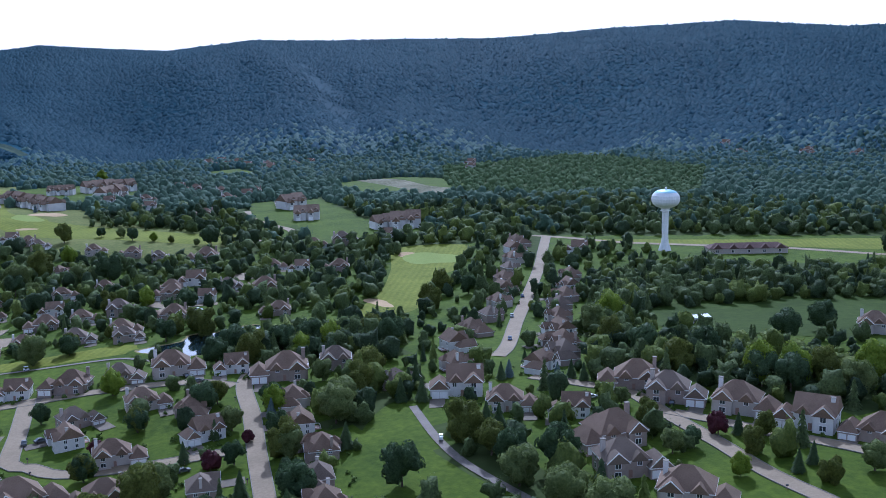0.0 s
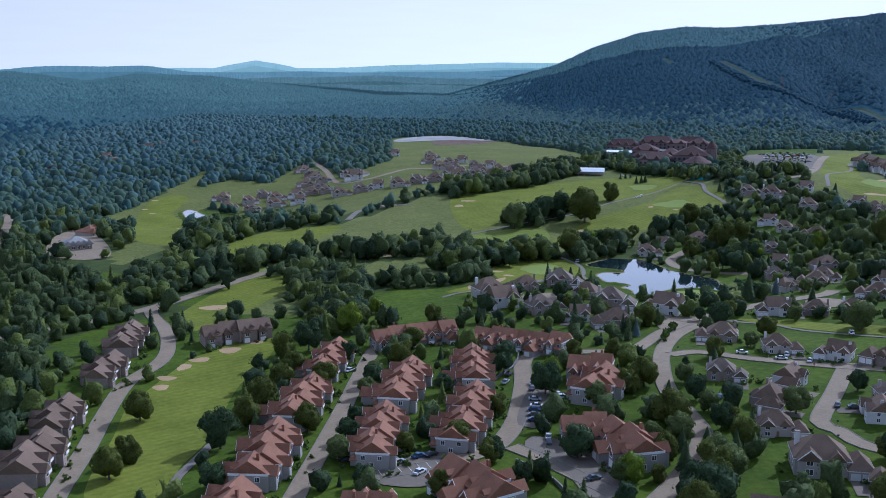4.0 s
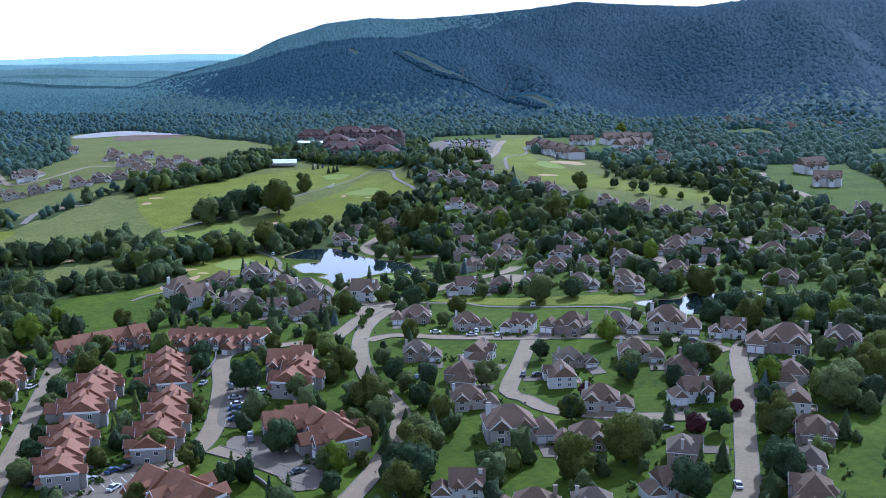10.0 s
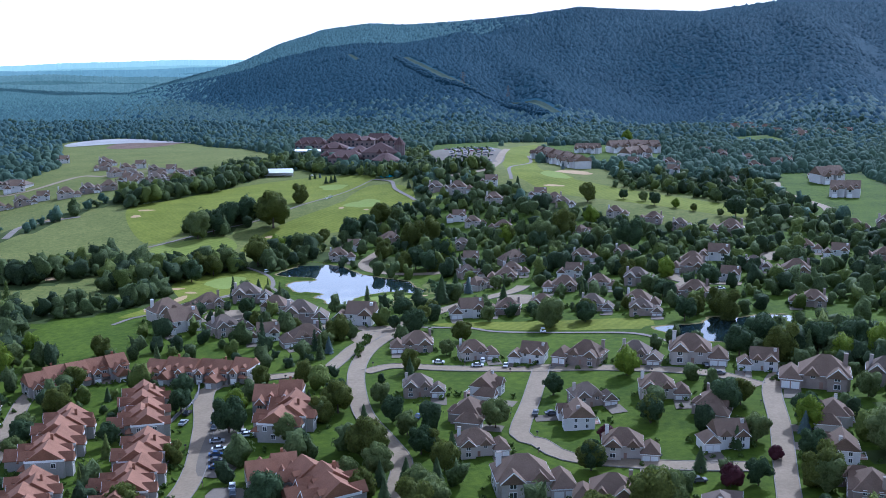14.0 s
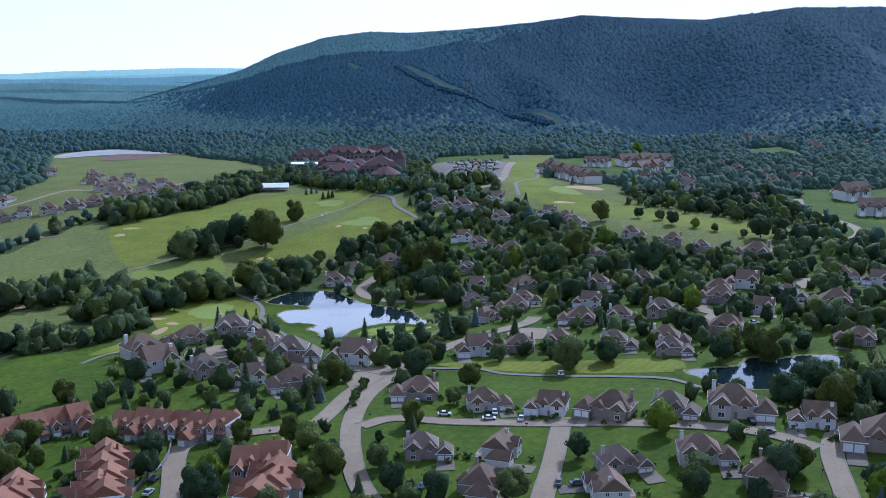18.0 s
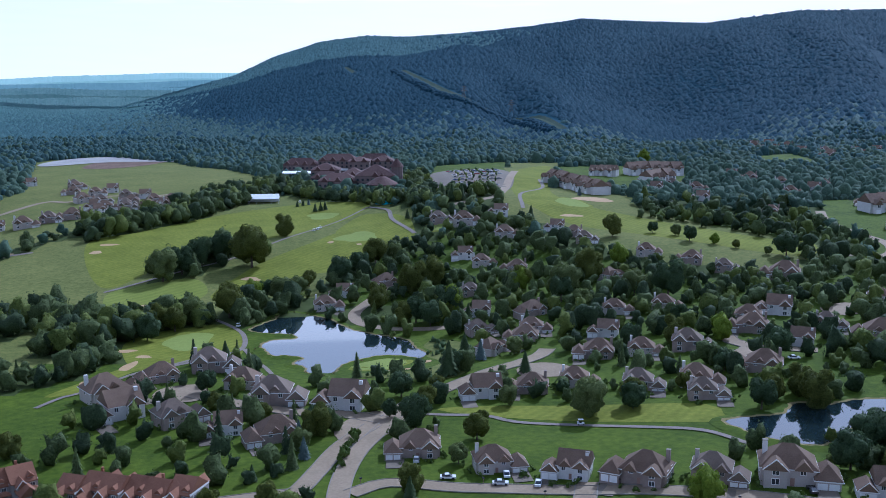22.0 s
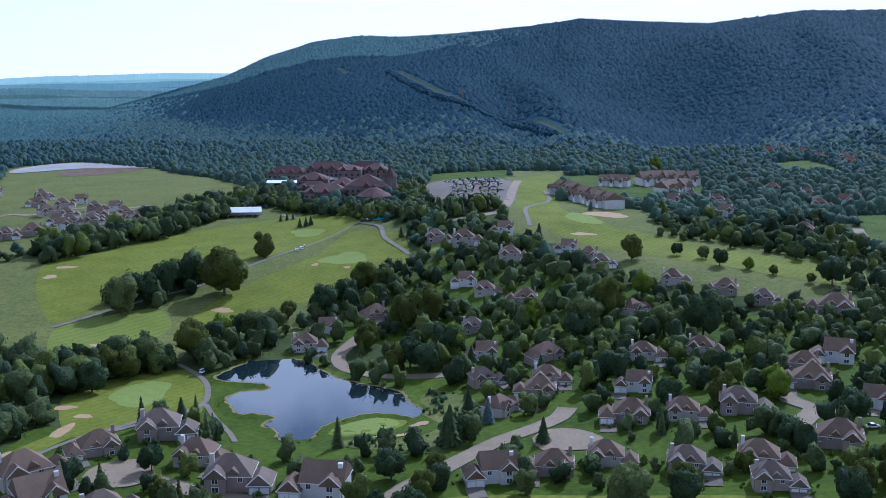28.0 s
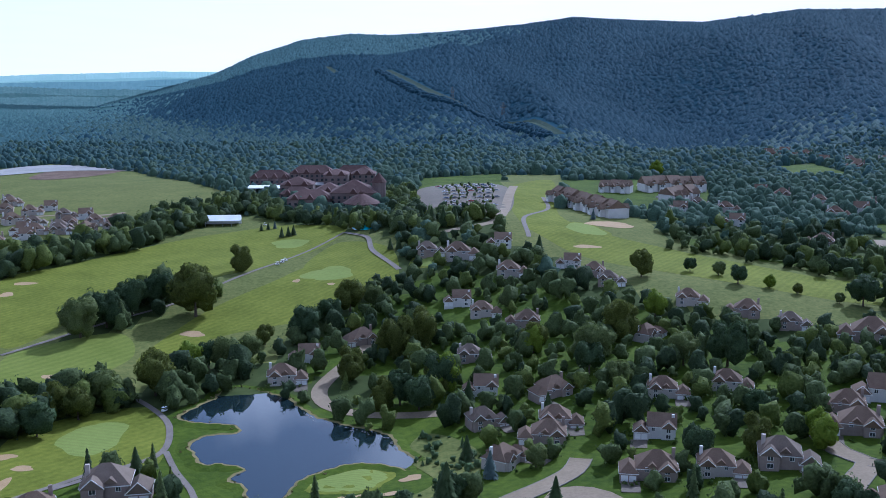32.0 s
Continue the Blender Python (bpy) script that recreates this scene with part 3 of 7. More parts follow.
def height(x, y):
    """The ground's height at x, y (arrays or numbers)."""
    x, y = np.asarray(x, float), np.asarray(y, float)
    s = np.array(SPOTS, float)
    d2 = (x[..., None] - s[:, 0]) ** 2 + (y[..., None] - s[:, 1]) ** 2
    w = 1 / (d2 + 45.0**2) ** 1.6
    near = (w * s[:, 2]).sum(-1) / w.sum(-1)
    for bx, by, r0, r1, bed in BASINS:
        k = np.clip((r1 - np.hypot(x - bx, y - by)) / (r1 - r0), 0, 1)
        near = near + (bed - near) * k * k * (3 - 2 * k)
    az, r = np.degrees(np.arctan2(x, y)), np.hypot(x, y)
    crest, foot = table(CREST, az), table(FOOT, az)
    top = 110 + crest * np.tan(np.radians(table(SKY, az)))
    u = np.clip((r - foot) / (crest - foot), 0, 1)
    rise = u * u * (3 - 2 * u) * 0.55 + u * 0.45
    back = np.clip((r - crest) / 500, 0, 1)
    lump = np.sin(x / 190 + 1.3 * np.sin(y / 310)) * np.sin(y / 240 + np.sin(x / 350)) * 16 * u * (1 - u) * 4
    rib = np.sin(np.radians(az * 52) + 1.6 * np.sin(r / 420 + az / 3.1) + r / 700) * (0.6 + 0.4 * np.sin(az / 2.7 + 1)) * 17 * u * (1 - u) ** 2 * 6.75 * np.clip((az + 16) / 6, 0, 1)
    spur = (np.sin(np.radians(az * 14) + r / 900) * 40 + np.sin(np.radians(az * 33) + r / 650 + 1.1) * 20) * u * (1 - u) ** 2 * 6.75 * np.clip((az + 12) / 8, 0, 1)
    whole = near + (top - near) * rise + rib + lump * 1.2 + spur - back * back * 60
    # west of FOLD_END a nearer, lower ridge, a hollow, and the summit behind it
    edge = foot + 0.62 * (crest - foot)
    low = 110 + edge * np.tan(np.radians(table(FRONT, az)))
    uf = np.clip((r - foot) / (edge - foot), 0, 1)
    near_ridge = near + (low - near) * (uf * uf * (3 - 2 * uf) * 0.5 + uf * 0.5) + (rib + lump + 0.5 * spur) * (1 - uf) - np.clip(r - edge, 0, 900) * 0.16
    ub = np.clip((r - edge) / (crest - edge), 0, 1)
    far_ridge = near + (top - near) * (0.35 + 0.65 * ub ** 0.8) - back * back * 60
    split = np.clip((FOLD_END - az) / 3, 0, 1) * np.clip((az + 18) / 2, 0, 1)
    return whole + (np.where(r < edge, near_ridge, np.maximum(near_ridge, far_ridge)) - whole) * split


# ---- the plan, in metres ----
HOUSES_GREEN = [(21, 277, 6, 20, 0), (4, 239, -1, 11, 1), (20, 227, -13, 12, 2), (37, 226, -4, 12, 3), (55, 236, 12, 14, 1), (39, 270, -8, 14, 2), (50, 298, -10, 15, 0), (64, 258, 76, 13, 3), (76, 300, 6, 14, 1), (79, 322, 66, 8, 2), (68, 340, -6, 15, 0), (-8, 353, 1, 13, 3), (12, 349, 68, 10, 1), (6, 327, 74, 8, 2), (9, 303, 8, 14, 0), (45, 338, 12, 14, 3), (39, 322, -87, 10, 1)]
HOUSES_WALK = [(11, 394, 7, 14, 0), (30, 387, -17, 12, 1), (48, 381, -26, 16, 2), (68, 376, -20, 15, 3), (87, 373, -14, 19, 0), (105, 362, -14, 13, 1), (-13, 408, 2, 15, 2), (118, 344, -19, 20, 2), (142, 343, -23, 17, 3)]
HOUSES_EAST = [(110, 309, -105, 11, 0), (104, 287, -105, 11, 1), (102, 264, -106, 14, 2), (92, 241, -106, 13, 3), (87, 224, -106, 15, 0)]
HOUSES_POND = [(-123, 473, 40, 21, 0), (-115, 452, 36, 19, 1), (-113, 496, 28, 15, 2), (-95, 515, 9, 20, 3), (-77, 488, -7, 16, 0), (-62, 468, 0, 21, 3), (-39, 461, -9, 19, 1), (-92, 446, 37, 17, 3), (-75, 435, 14, 13, 1), (-58, 426, 21, 16, 2)]
HOUSES_WOODS = [(9, 468, 8, 16, 1), (26, 472, -6, 14, 2), (45, 477, -10, 13, 0), (66, 466, -14, 15, 3), (86, 465, -17, 15, 0), (110, 478, -20, 16, 2), (56, 514, -10, 15, 2), (76, 512, -13, 14, 0), (95, 514, -16, 17, 3), (136, 512, -22, 14, 1), (124, 538, -19, 16, 2), (13, 570, 17, 13, 3), (16, 531, 57, 11, 0), (13, 603, -3, 13, 1), (37, 592, 24, 14, 2), (37, 563, -6, 12, 0)]
HOUSES_MIDDLE = [(77, 582, -11, 12, 0), (145, 568, -20, 17, 1), (129, 559, -19, 11, 2), (158, 536, -24, 13, 3), (-62, 625, 7, 15, 0), (-58, 653, 6, 11, 1), (-37, 676, 23, 12, 2), (12, 643, -2, 11, 3), (20, 701, -3, 12, 0), (8, 719, -1, 12, 1), (36, 681, -5, 9, 2), (-5, 795, 0, 16, 3), (12, 787, -2, 18, 0), (34, 803, -4, 15, 1), (171, 639, -20, 19, 2), (85, 652, 50, 9, 0), (148, 656, -17, 12, 3)]
HOUSES_FAIRWAY = [(15, 559, -4, 11, 0), (37, 592, 3, 11, 1), (30, 550, -7, 8, 2), (77, 583, -14, 13, 3), (65, 546, -13, 13, 1), (101, 587, -17, 11, 0), (8, 716, -2, 11, 2), (21, 703, -3, 14, 3), (37, 755, -5, 16, 0), (68, 766, -8, 14, 1), (76, 745, -9, 12, 2), (83, 725, -11, 11, 3), (113, 689, -15, 12, 0), (122, 682, -16, 13, 1), (132, 674, -18, 13, 2), (169, 634, -24, 17, 3), (148, 648, 29, 7, 1)]
HOUSES_RIDGE = [(167, 262, -33, 16, 0), (179, 246, -36, 13, 1), (173, 220, -8, 20, 2), (165, 200, -19, 19, 3), (167, 176, -48, 19, 0), (162, 288, -29, 20, 1), (215, 261, -39, 19, 2), (217, 240, -47, 21, 3), (228, 220, -56, 23, 0), (235, 201, -59, 22, 1), (243, 183, -63, 17, 2), (148, 307, 24, 6, 3), (352, 267, -53, 18, 0), (200, 296, 26, 11, 1)]
HOUSES_TOWER_WEST = [(176, 316, 86, 12, 0), (190, 339, 86, 15, 1), (210, 359, 85, 12, 2), (231, 381, 84, 12, 3), (252, 407, 83, 13, 0), (270, 430, 83, 13, 1), (286, 453, 83, 13, 2), (304, 479, 83, 14, 3), (323, 505, 82, 15, 0), (338, 526, 82, 15, 1), (355, 548, 82, 15, 2)]
HOUSES_TOWER_EAST = [(217, 301, -101, 16, 3), (227, 318, -101, 16, 2), (239, 336, -100, 15, 1), (254, 357, -100, 14, 0), (269, 377, -100, 15, 3), (286, 399, -101, 15, 2), (303, 419, -101, 14, 1), (321, 441, -101, 13, 0), (371, 505, -36, 16, 1)]
HOUSES_NORTH = [(199, 580, -19, 11, 0), (209, 564, -21, 13, 1), (169, 517, -18, 17, 2), (146, 571, -15, 14, 3), (122, 534, -13, 12, 0), (156, 457, -19, 12, 2), (271, 638, -23, 26, 3), (251, 642, -21, 14, 0), (304, 640, -26, 16, 1), (227, 550, -23, 15, 2), (84, 449, -11, 11, 3)]
ROWS_NEAR = [(-157, 363, -150, 321, 5), (-145, 312, -136, 267, 5), (-133, 260, -123, 221, 5), (-121, 215, -120, 199, 4), (-117, 337, -110, 290, 5), (-108, 285, -99, 243, 6), (-101, 360, -90, 318, 4), (-86, 313, -80, 262, 5), (-62, 344, -46, 344, 4), (-46, 338, -50, 314, 3), (-54, 285, -40, 289, 4)]
ROWS_FAR = [(-38, 286, -25, 264, 4), (-75, 243, -55, 226, 5), (-149, 372, -119, 395, 7), (-108, 386, -67, 373, 7), (-82, 217, -95, 216, 4), (-220, 359, -197, 380, 6), (-258, 370, -240, 330, 3), (-234, 323, -227, 296, 4), (-217, 273, -208, 246, 4), (-199, 239, -188, 209, 5), (-178, 203, -177, 192, 3)]
TREES_NEAR_0 = [(48, 256, 13), (34, 247, 12), (59, 229, 11), (78, 273, 7), (91, 270, 11), (83, 237, 11), (79, 230, 6), (115, 284, 14), (132, 304, 12), (99, 307, 9), (86, 300, 8), (83, 323, 10), (60, 318, 8), (61, 367, 9), (38, 294, 8), (17, 320, 9), (34, 347, 7), (-15, 382, 8), (-22, 344, 7), (-18, 327, 8), (-12, 317, 7), (-5, 304, 7), (-1, 290, 8), (-8, 256, 12), (-4, 263, 10), (-13, 252, 9), (-10, 236, 10), (-23, 305, 8), (-27, 285, 7), (-24, 273, 6)]
TREES_NEAR_1 = [(-29, 256, 8), (-40, 331, 7), (-35, 345, 8), (-48, 316, 8), (-45, 272, 8), (-67, 338, 8), (-65, 325, 6), (-85, 343, 8), (-76, 300, 7), (-78, 265, 8), (-70, 260, 7), (-100, 316, 7), (-127, 349, 10), (-132, 331, 7), (-116, 263, 7), (-112, 249, 7), (-97, 235, 6), (-75, 234, 7), (-58, 249, 5), (-26, 240, 6), (-20, 255, 5), (-13, 432, 11), (6, 419, 8), (-44, 428, 10), (43, 438, 13), (58, 443, 9), (97, 433, 10), (104, 380, 11), (115, 435, 18), (0, 398, 6)]
TREES_NEAR_2 = [(135, 366, 9), (149, 370, 11), (116, 370, 13), (131, 378, 14), (143, 377, 14), (116, 395, 13), (-43, 310, 6), (-144, 315, 10), (-146, 353, 8), (-64, 368, 7), (-127, 308, 7)]
TREES_TOWN_0 = [(-149, 251, 12), (-152, 272, 10), (-157, 293, 10), (-160, 314, 9), (-172, 363, 12), (-190, 271, 10), (-170, 235, 8), (-167, 222, 9), (-134, 220, 8), (-129, 269, 9), (-112, 249, 7), (-129, 321, 8), (-120, 282, 5), (-67, 323, 11), (-46, 271, 10), (-39, 330, 8), (-7, 242, 16), (-22, 299, 12), (-16, 286, 9), (-12, 303, 8), (-8, 273, 9), (-33, 337, 10), (-22, 274, 8), (-136, 417, 8), (-141, 381, 7), (-131, 374, 9), (-49, 367, 8), (-32, 255, 7), (-57, 249, 6), (-71, 262, 7)]
TREES_TOWN_1 = [(-78, 266, 8), (-166, 405, 9), (-163, 330, 9), (-177, 351, 10), (-166, 392, 12), (-182, 393, 10), (-167, 426, 7), (-47, 414, 7), (-44, 429, 9), (-87, 359, 8), (-114, 300, 6), (-94, 260, 6), (-129, 251, 6)]
TREES_RIDGE_0 = [(110, 227, 12), (119, 291, 14), (139, 243, 15), (140, 230, 10), (141, 221, 10), (149, 210, 13), (135, 208, 11), (136, 188, 14), (140, 176, 15), (183, 203, 7), (192, 225, 8), (188, 182, 6), (203, 192, 8), (217, 201, 7), (205, 167, 7), (222, 167, 8), (191, 204, 6), (198, 244, 6), (251, 329, 14), (242, 306, 14), (243, 287, 15), (240, 264, 17), (258, 270, 17), (252, 236, 14), (256, 227, 14), (273, 228, 13), (269, 211, 14), (307, 276, 14), (334, 282, 18), (142, 318, 12)]
TREES_RIDGE_1 = [(170, 357, 14), (170, 375, 11), (244, 450, 15), (222, 421, 12), (255, 440, 10), (102, 310, 9), (96, 286, 8), (83, 245, 9), (51, 259, 12), (38, 290, 8), (89, 327, 8), (60, 319, 8), (93, 267, 9), (129, 330, 8)]
TREES_PATH_0 = [(44, 445, 11), (59, 447, 9), (8, 434, 5), (98, 479, 8), (-45, 433, 8), (-64, 446, 6), (-83, 459, 6), (-90, 479, 8), (-22, 445, 6), (18, 456, 7), (38, 467, 5), (79, 461, 6), (110, 527, 7), (100, 557, 9), (72, 521, 10), (25, 526, 7), (-19, 469, 9), (-10, 454, 8), (-6, 471, 7), (-1, 500, 9), (114, 447, 10), (104, 443, 8), (-37, 629, 12), (-17, 597, 13), (-2, 606, 15), (37, 643, 12), (54, 609, 21), (62, 591, 10), (123, 495, 11), (90, 525, 11)]
TREES_GOLF_0 = [(-161, 681, 18), (-154, 696, 16), (-147, 714, 17), (-136, 725, 17), (-117, 713, 24), (-110, 795, 14), (100, 736, 13), (127, 746, 7), (139, 737, 7), (143, 718, 9), (156, 711, 6), (166, 701, 5), (180, 687, 5), (-137, 566, 12), (-138, 585, 12), (-129, 583, 11), (-123, 598, 13), (-109, 609, 17), (-102, 635, 12), (-96, 642, 11), (-89, 642, 13), (-81, 652, 11), (-61, 682, 15), (-52, 699, 13), (-44, 719, 15), (-33, 726, 10), (-78, 674, 9), (-20, 655, 17), (-2, 606, 15), (-10, 591, 12)]
TREES_GOLF_1 = [(-23, 594, 11), (-37, 624, 11), (57, 618, 18), (74, 650, 17), (36, 643, 9), (-11, 664, 19), (91, 615, 13), (107, 612, 18), (189, 683, 14)]
CONIFERS_0 = [(1, 297, 5), (-6, 252, 6), (-11, 280, 5), (-25, 321, 5), (-45, 406, 4), (79, 296, 4), (-121, 284, 3), (-93, 262, 3), (72, 248, 5), (-29, 310, 4), (78, 228, 5), (-44, 340, 4), (-13, 372, 4), (-49, 424, 4), (-115, 361, 3), (-18, 283, 4), (-16, 268, 5), (-3, 279, 5), (66, 284, 4), (-57, 389, 3)]
CONIFERS_RIDGE_0 = [(204, 280, 4), (205, 274, 4), (198, 280, 4), (145, 241, 7), (210, 205, 4), (150, 242, 6), (149, 300, 5), (154, 304, 5), (141, 290, 5), (147, 286, 5), (202, 307, 3), (186, 293, 4), (182, 292, 4), (373, 452, 5), (379, 452, 5), (383, 449, 5), (390, 432, 5), (395, 429, 5), (388, 437, 5), (109, 262, 5), (100, 303, 4), (83, 306, 3), (203, 176, 4), (211, 178, 4)]
CONIFERS_POND_0 = [(-95, 534, 5), (-86, 519, 3), (-81, 519, 3), (-78, 513, 3), (34, 572, 5), (11, 519, 5), (5, 536, 5), (-2, 496, 8), (8, 595, 5), (-97, 893, 4), (-94, 896, 4), (-101, 891, 4), (-118, 915, 3), (-114, 919, 3), (-110, 922, 3), (-17, 862, 6), (-10, 860, 6), (-4, 854, 7), (3, 847, 7), (10, 848, 7), (17, 847, 5), (-28, 814, 4), (-23, 813, 4), (100, 885, 4), (55, 791, 6), (27, 496, 5)]
ROAD_SOUTH = [(-281, 448), (-285, 423), (-255, 387), (-233, 356), (-222, 333), (-218, 304), (-204, 271), (-189, 241), (-175, 211), (-170, 201)]
ROAD_ROWS = [(-120, 384), (-137, 384), (-146, 373), (-140, 342), (-126, 287), (-117, 249), (-111, 221)]
ROAD_CARS = [(-44, 379), (-69, 374), (-82, 365), (-75, 329), (-70, 297), (-70, 276), (-75, 263), (-85, 251), (-98, 240)]
ROAD_COURT = [(-66, 274), (-55, 267), (-43, 257), (-33, 249)]
BOULEVARD_WEST = [(-27, 437), (-35, 417), (-40, 393), (-44, 379), (-52, 375)]
BOULEVARD_EAST = [(-22, 438), (-30, 408), (-32, 376), (-27, 338), (-18, 313), (-13, 298), (-13, 284), (-16, 266), (-20, 250), (-26, 232)]
ROAD_MAIN = [(-29, 377), (-19, 384), (-2, 380), (14, 378), (32, 375), (53, 371), (87, 357), (100, 343)]
ROAD_CLOSE = [(34, 380), (27, 344), (21, 315), (26, 308), (33, 297), (52, 290), (83, 283)]
ROAD_EAST = [(115, 363), (103, 341), (95, 308), (86, 276), (76, 239), (71, 227)]
ROAD_BEIGE = [(-24, 442), (-37, 450), (-50, 453), (-64, 459), (-78, 466), (-95, 476)]
ROAD_WOODS = [(-22, 444), (-16, 460), (-9, 469), (-4, 476), (5, 488), (15, 500), (26, 510), (35, 520), (39, 530)]
ROAD_BAY = [(-31, 677), (-39, 651), (-45, 630), (-48, 612), (-43, 597), (-30, 588), (-14, 586), (-2, 586)]
ROAD_TOWER = [(393, 570), (331, 487), (281, 423), (239, 370), (211, 333), (198, 320)]
ROAD_RIDGE = [(193, 289), (202, 271), (209, 254), (204, 229), (200, 203), (196, 180), (196, 159)]
ROAD_RIDGE_EAST = [(206, 232), (215, 213), (223, 196), (230, 182), (234, 172)]
ROAD_HIGH = [(388, 580), (401, 558), (420, 521), (459, 482), (496, 446), (527, 399)]
ROAD_CUL = [(113, 540), (113, 521), (117, 511), (111, 502), (105, 494)]
ROAD_NORTH = [(265, 838), (256, 803), (256, 765), (262, 721), (246, 686), (215, 693)]
ROAD_HOTEL = [(1, 833), (26, 847), (39, 874), (53, 978), (64, 1061)]
ROAD_VALLEY = [(-313, 349), (-309, 366), (-299, 389), (-287, 425), (-274, 477), (-257, 526)]
PATH_CART = [(-13, 448), (-3, 446), (10, 444), (19, 436), (38, 429), (60, 421), (73, 415), (84, 403)]
PATH_GREEN = [(-115, 518), (-101, 537), (-92, 553), (-96, 577), (-106, 594), (-115, 605)]
PATH_POND = [(-91, 553), (-84, 537), (-76, 522), (-72, 511)]
PATH_GOLF = [(-186, 656), (-158, 700), (-127, 739), (-96, 810), (-60, 886)]
PATH_CLUB = [(-60, 886), (-44, 857), (-38, 818), (-22, 776)]
PATH_RIDGE = [(142, 283), (134, 252), (131, 230), (132, 208), (133, 198)]
PATH_LAWN = [(-146, 462), (-141, 474), (-135, 481), (-124, 508), (-114, 523), (-104, 539)]
PATH_FAR = [(52, 819), (55, 877), (76, 929), (79, 985)]
PATH_TOWN = [(-141, 213), (-148, 225), (-151, 240), (-154, 255)]
FAIRWAY_TOWN = [(-192, 375), (-182, 344), (-176, 310), (-157, 257), (-152, 233), (-141, 211), (-163, 206), (-190, 257), (-203, 283), (-207, 302), (-212, 336), (-209, 353), (-205, 374)]
FAIRWAY_STRIPE = [(-265, 418), (-270, 483), (-247, 505), (-236, 486), (-231, 423), (-232, 387), (-240, 381)]
FAIRWAY_RANGE = [(-477, 690), (-418, 600), (-381, 567), (-365, 580), (-435, 703), (-486, 764), (-512, 834), (-537, 840), (-530, 793)]
FAIRWAY_BAND = [(-325, 562), (-324, 630), (-285, 660), (-278, 614), (-292, 560), (-309, 540)]
FAIRWAY_WEST = [(-183, 649), (-171, 672), (-151, 688), (-139, 681), (-131, 658), (-136, 637), (-144, 616), (-164, 601)]
FAIRWAY_MID = [(-128, 651), (-116, 713), (-89, 767), (-69, 802), (-36, 768), (-60, 714), (-82, 698), (-102, 682), (-114, 651)]
FAIRWAY_LONG = [(-237, 779), (-213, 816), (-171, 881), (-134, 916), (-106, 933), (-66, 913), (-62, 875), (-96, 810), (-131, 769), (-169, 713), (-191, 667)]
FAIRWAY_POND = [(-145, 557), (-136, 582), (-114, 594), (-100, 585), (-93, 558), (-103, 537), (-116, 522), (-127, 513)]
FAIRWAY_BEND = [(-148, 475), (-139, 499), (-129, 529), (-130, 555), (-124, 590), (-105, 595), (-96, 573), (-91, 541), (-108, 530), (-124, 515), (-135, 483)]
FAIRWAY_EAST = [(62, 1060), (102, 1119), (80, 900), (97, 844), (130, 809), (187, 738), (217, 722), (201, 685), (153, 710), (96, 764), (65, 810), (50, 876)]
FAIRWAY_NORTH = [(292, 597), (331, 570), (295, 515), (254, 482), (219, 427), (196, 419), (185, 432), (219, 472), (253, 529)]
FAIRWAY_RIDGE = [(95, 230), (120, 274), (140, 292), (143, 283), (129, 247), (128, 222), (130, 200)]
FAIRWAY_WALK = [(-5, 454), (16, 455), (49, 450), (81, 441), (84, 430), (80, 422), (46, 431), (20, 440), (-2, 449)]
FAIRWAY_TOWER = [(409, 543), (491, 490), (578, 439), (544, 413), (477, 475), (407, 529)]
MEADOW = [(313, 382), (354, 371), (389, 348), (448, 338), (353, 265), (307, 289), (282, 329)]
FAIRWAY_CLUB = [(-76, 805), (-61, 858), (-28, 817), (-23, 757), (-41, 760), (-65, 764)]
POND = [(-94, 585), (-90, 597), (-86, 604), (-85, 611), (-80, 616), (-71, 613), (-60, 606), (-53, 594), (-45, 583), (-34, 575), (-21, 567), (-18, 559), (-15, 551), (-10, 542), (-11, 536), (-20, 540), (-29, 542), (-37, 537), (-43, 532), (-47, 523), (-49, 514), (-54, 512), (-59, 518), (-61, 525), (-66, 530), (-63, 538), (-71, 542), (-76, 541), (-80, 548), (-84, 556), (-83, 563), (-79, 567), (-71, 568), (-72, 575), (-77, 578), (-86, 579)]
POND_WALK = [(82, 421), (90, 425), (101, 427), (110, 438), (120, 436), (130, 441), (147, 441), (162, 438), (158, 426), (141, 424), (125, 420), (113, 408), (104, 401), (93, 405), (86, 413)]
POND_FAR = [(-478, 767), (-482, 783), (-470, 776), (-457, 763), (-431, 750), (-420, 751), (-411, 734), (-423, 722), (-438, 720), (-457, 739)]
MARSH = [(423, 1046), (512, 1064), (508, 958), (515, 913), (493, 876), (457, 886), (419, 937)]
GREENS = [(-118, 567, 9.4, 11.4), (-30, 528, 11.5, 8.6), (-58, 780, 11.4, 12.6), (-93, 872, 12.5, 11.1), (-4, 788, 9.8, 10.9), (89, 848, 11.6, 15.2)]
GREENS_TOWN = [(-268, 517, 10.3, 10.7), (-118, 564, 11.6, 14.4), (-61, 778, 12.8, 11.6)]
GREENS_NORTH = [(290, 548, 14.9, 23.5)]
BUNKERS_TOWN = [(-204, 305, 3.1, 4.1), (-208, 315, 3.8, 3.5), (-209, 329, 3.1, 4.5), (-208, 339, 4.1, 4.0), (-203, 354, 4.2, 6.0), (-199, 368, 4.3, 3.6), (-254, 430, 9.4, 5.5), (-222, 751, 4.5, 4.9)]
BUNKERS_GOLF = [(-153, 631, 7.7, 3.6), (-113, 688, 6.1, 4.8), (108, 869, 18.7, 11.3), (84, 806, 9.4, 3.6), (-12, 526, 3.4, 3.7), (-221, 773, 6.4, 4.1), (-76, 768, 2.4, 3.4), (-57, 760, 2.4, 1.9)]
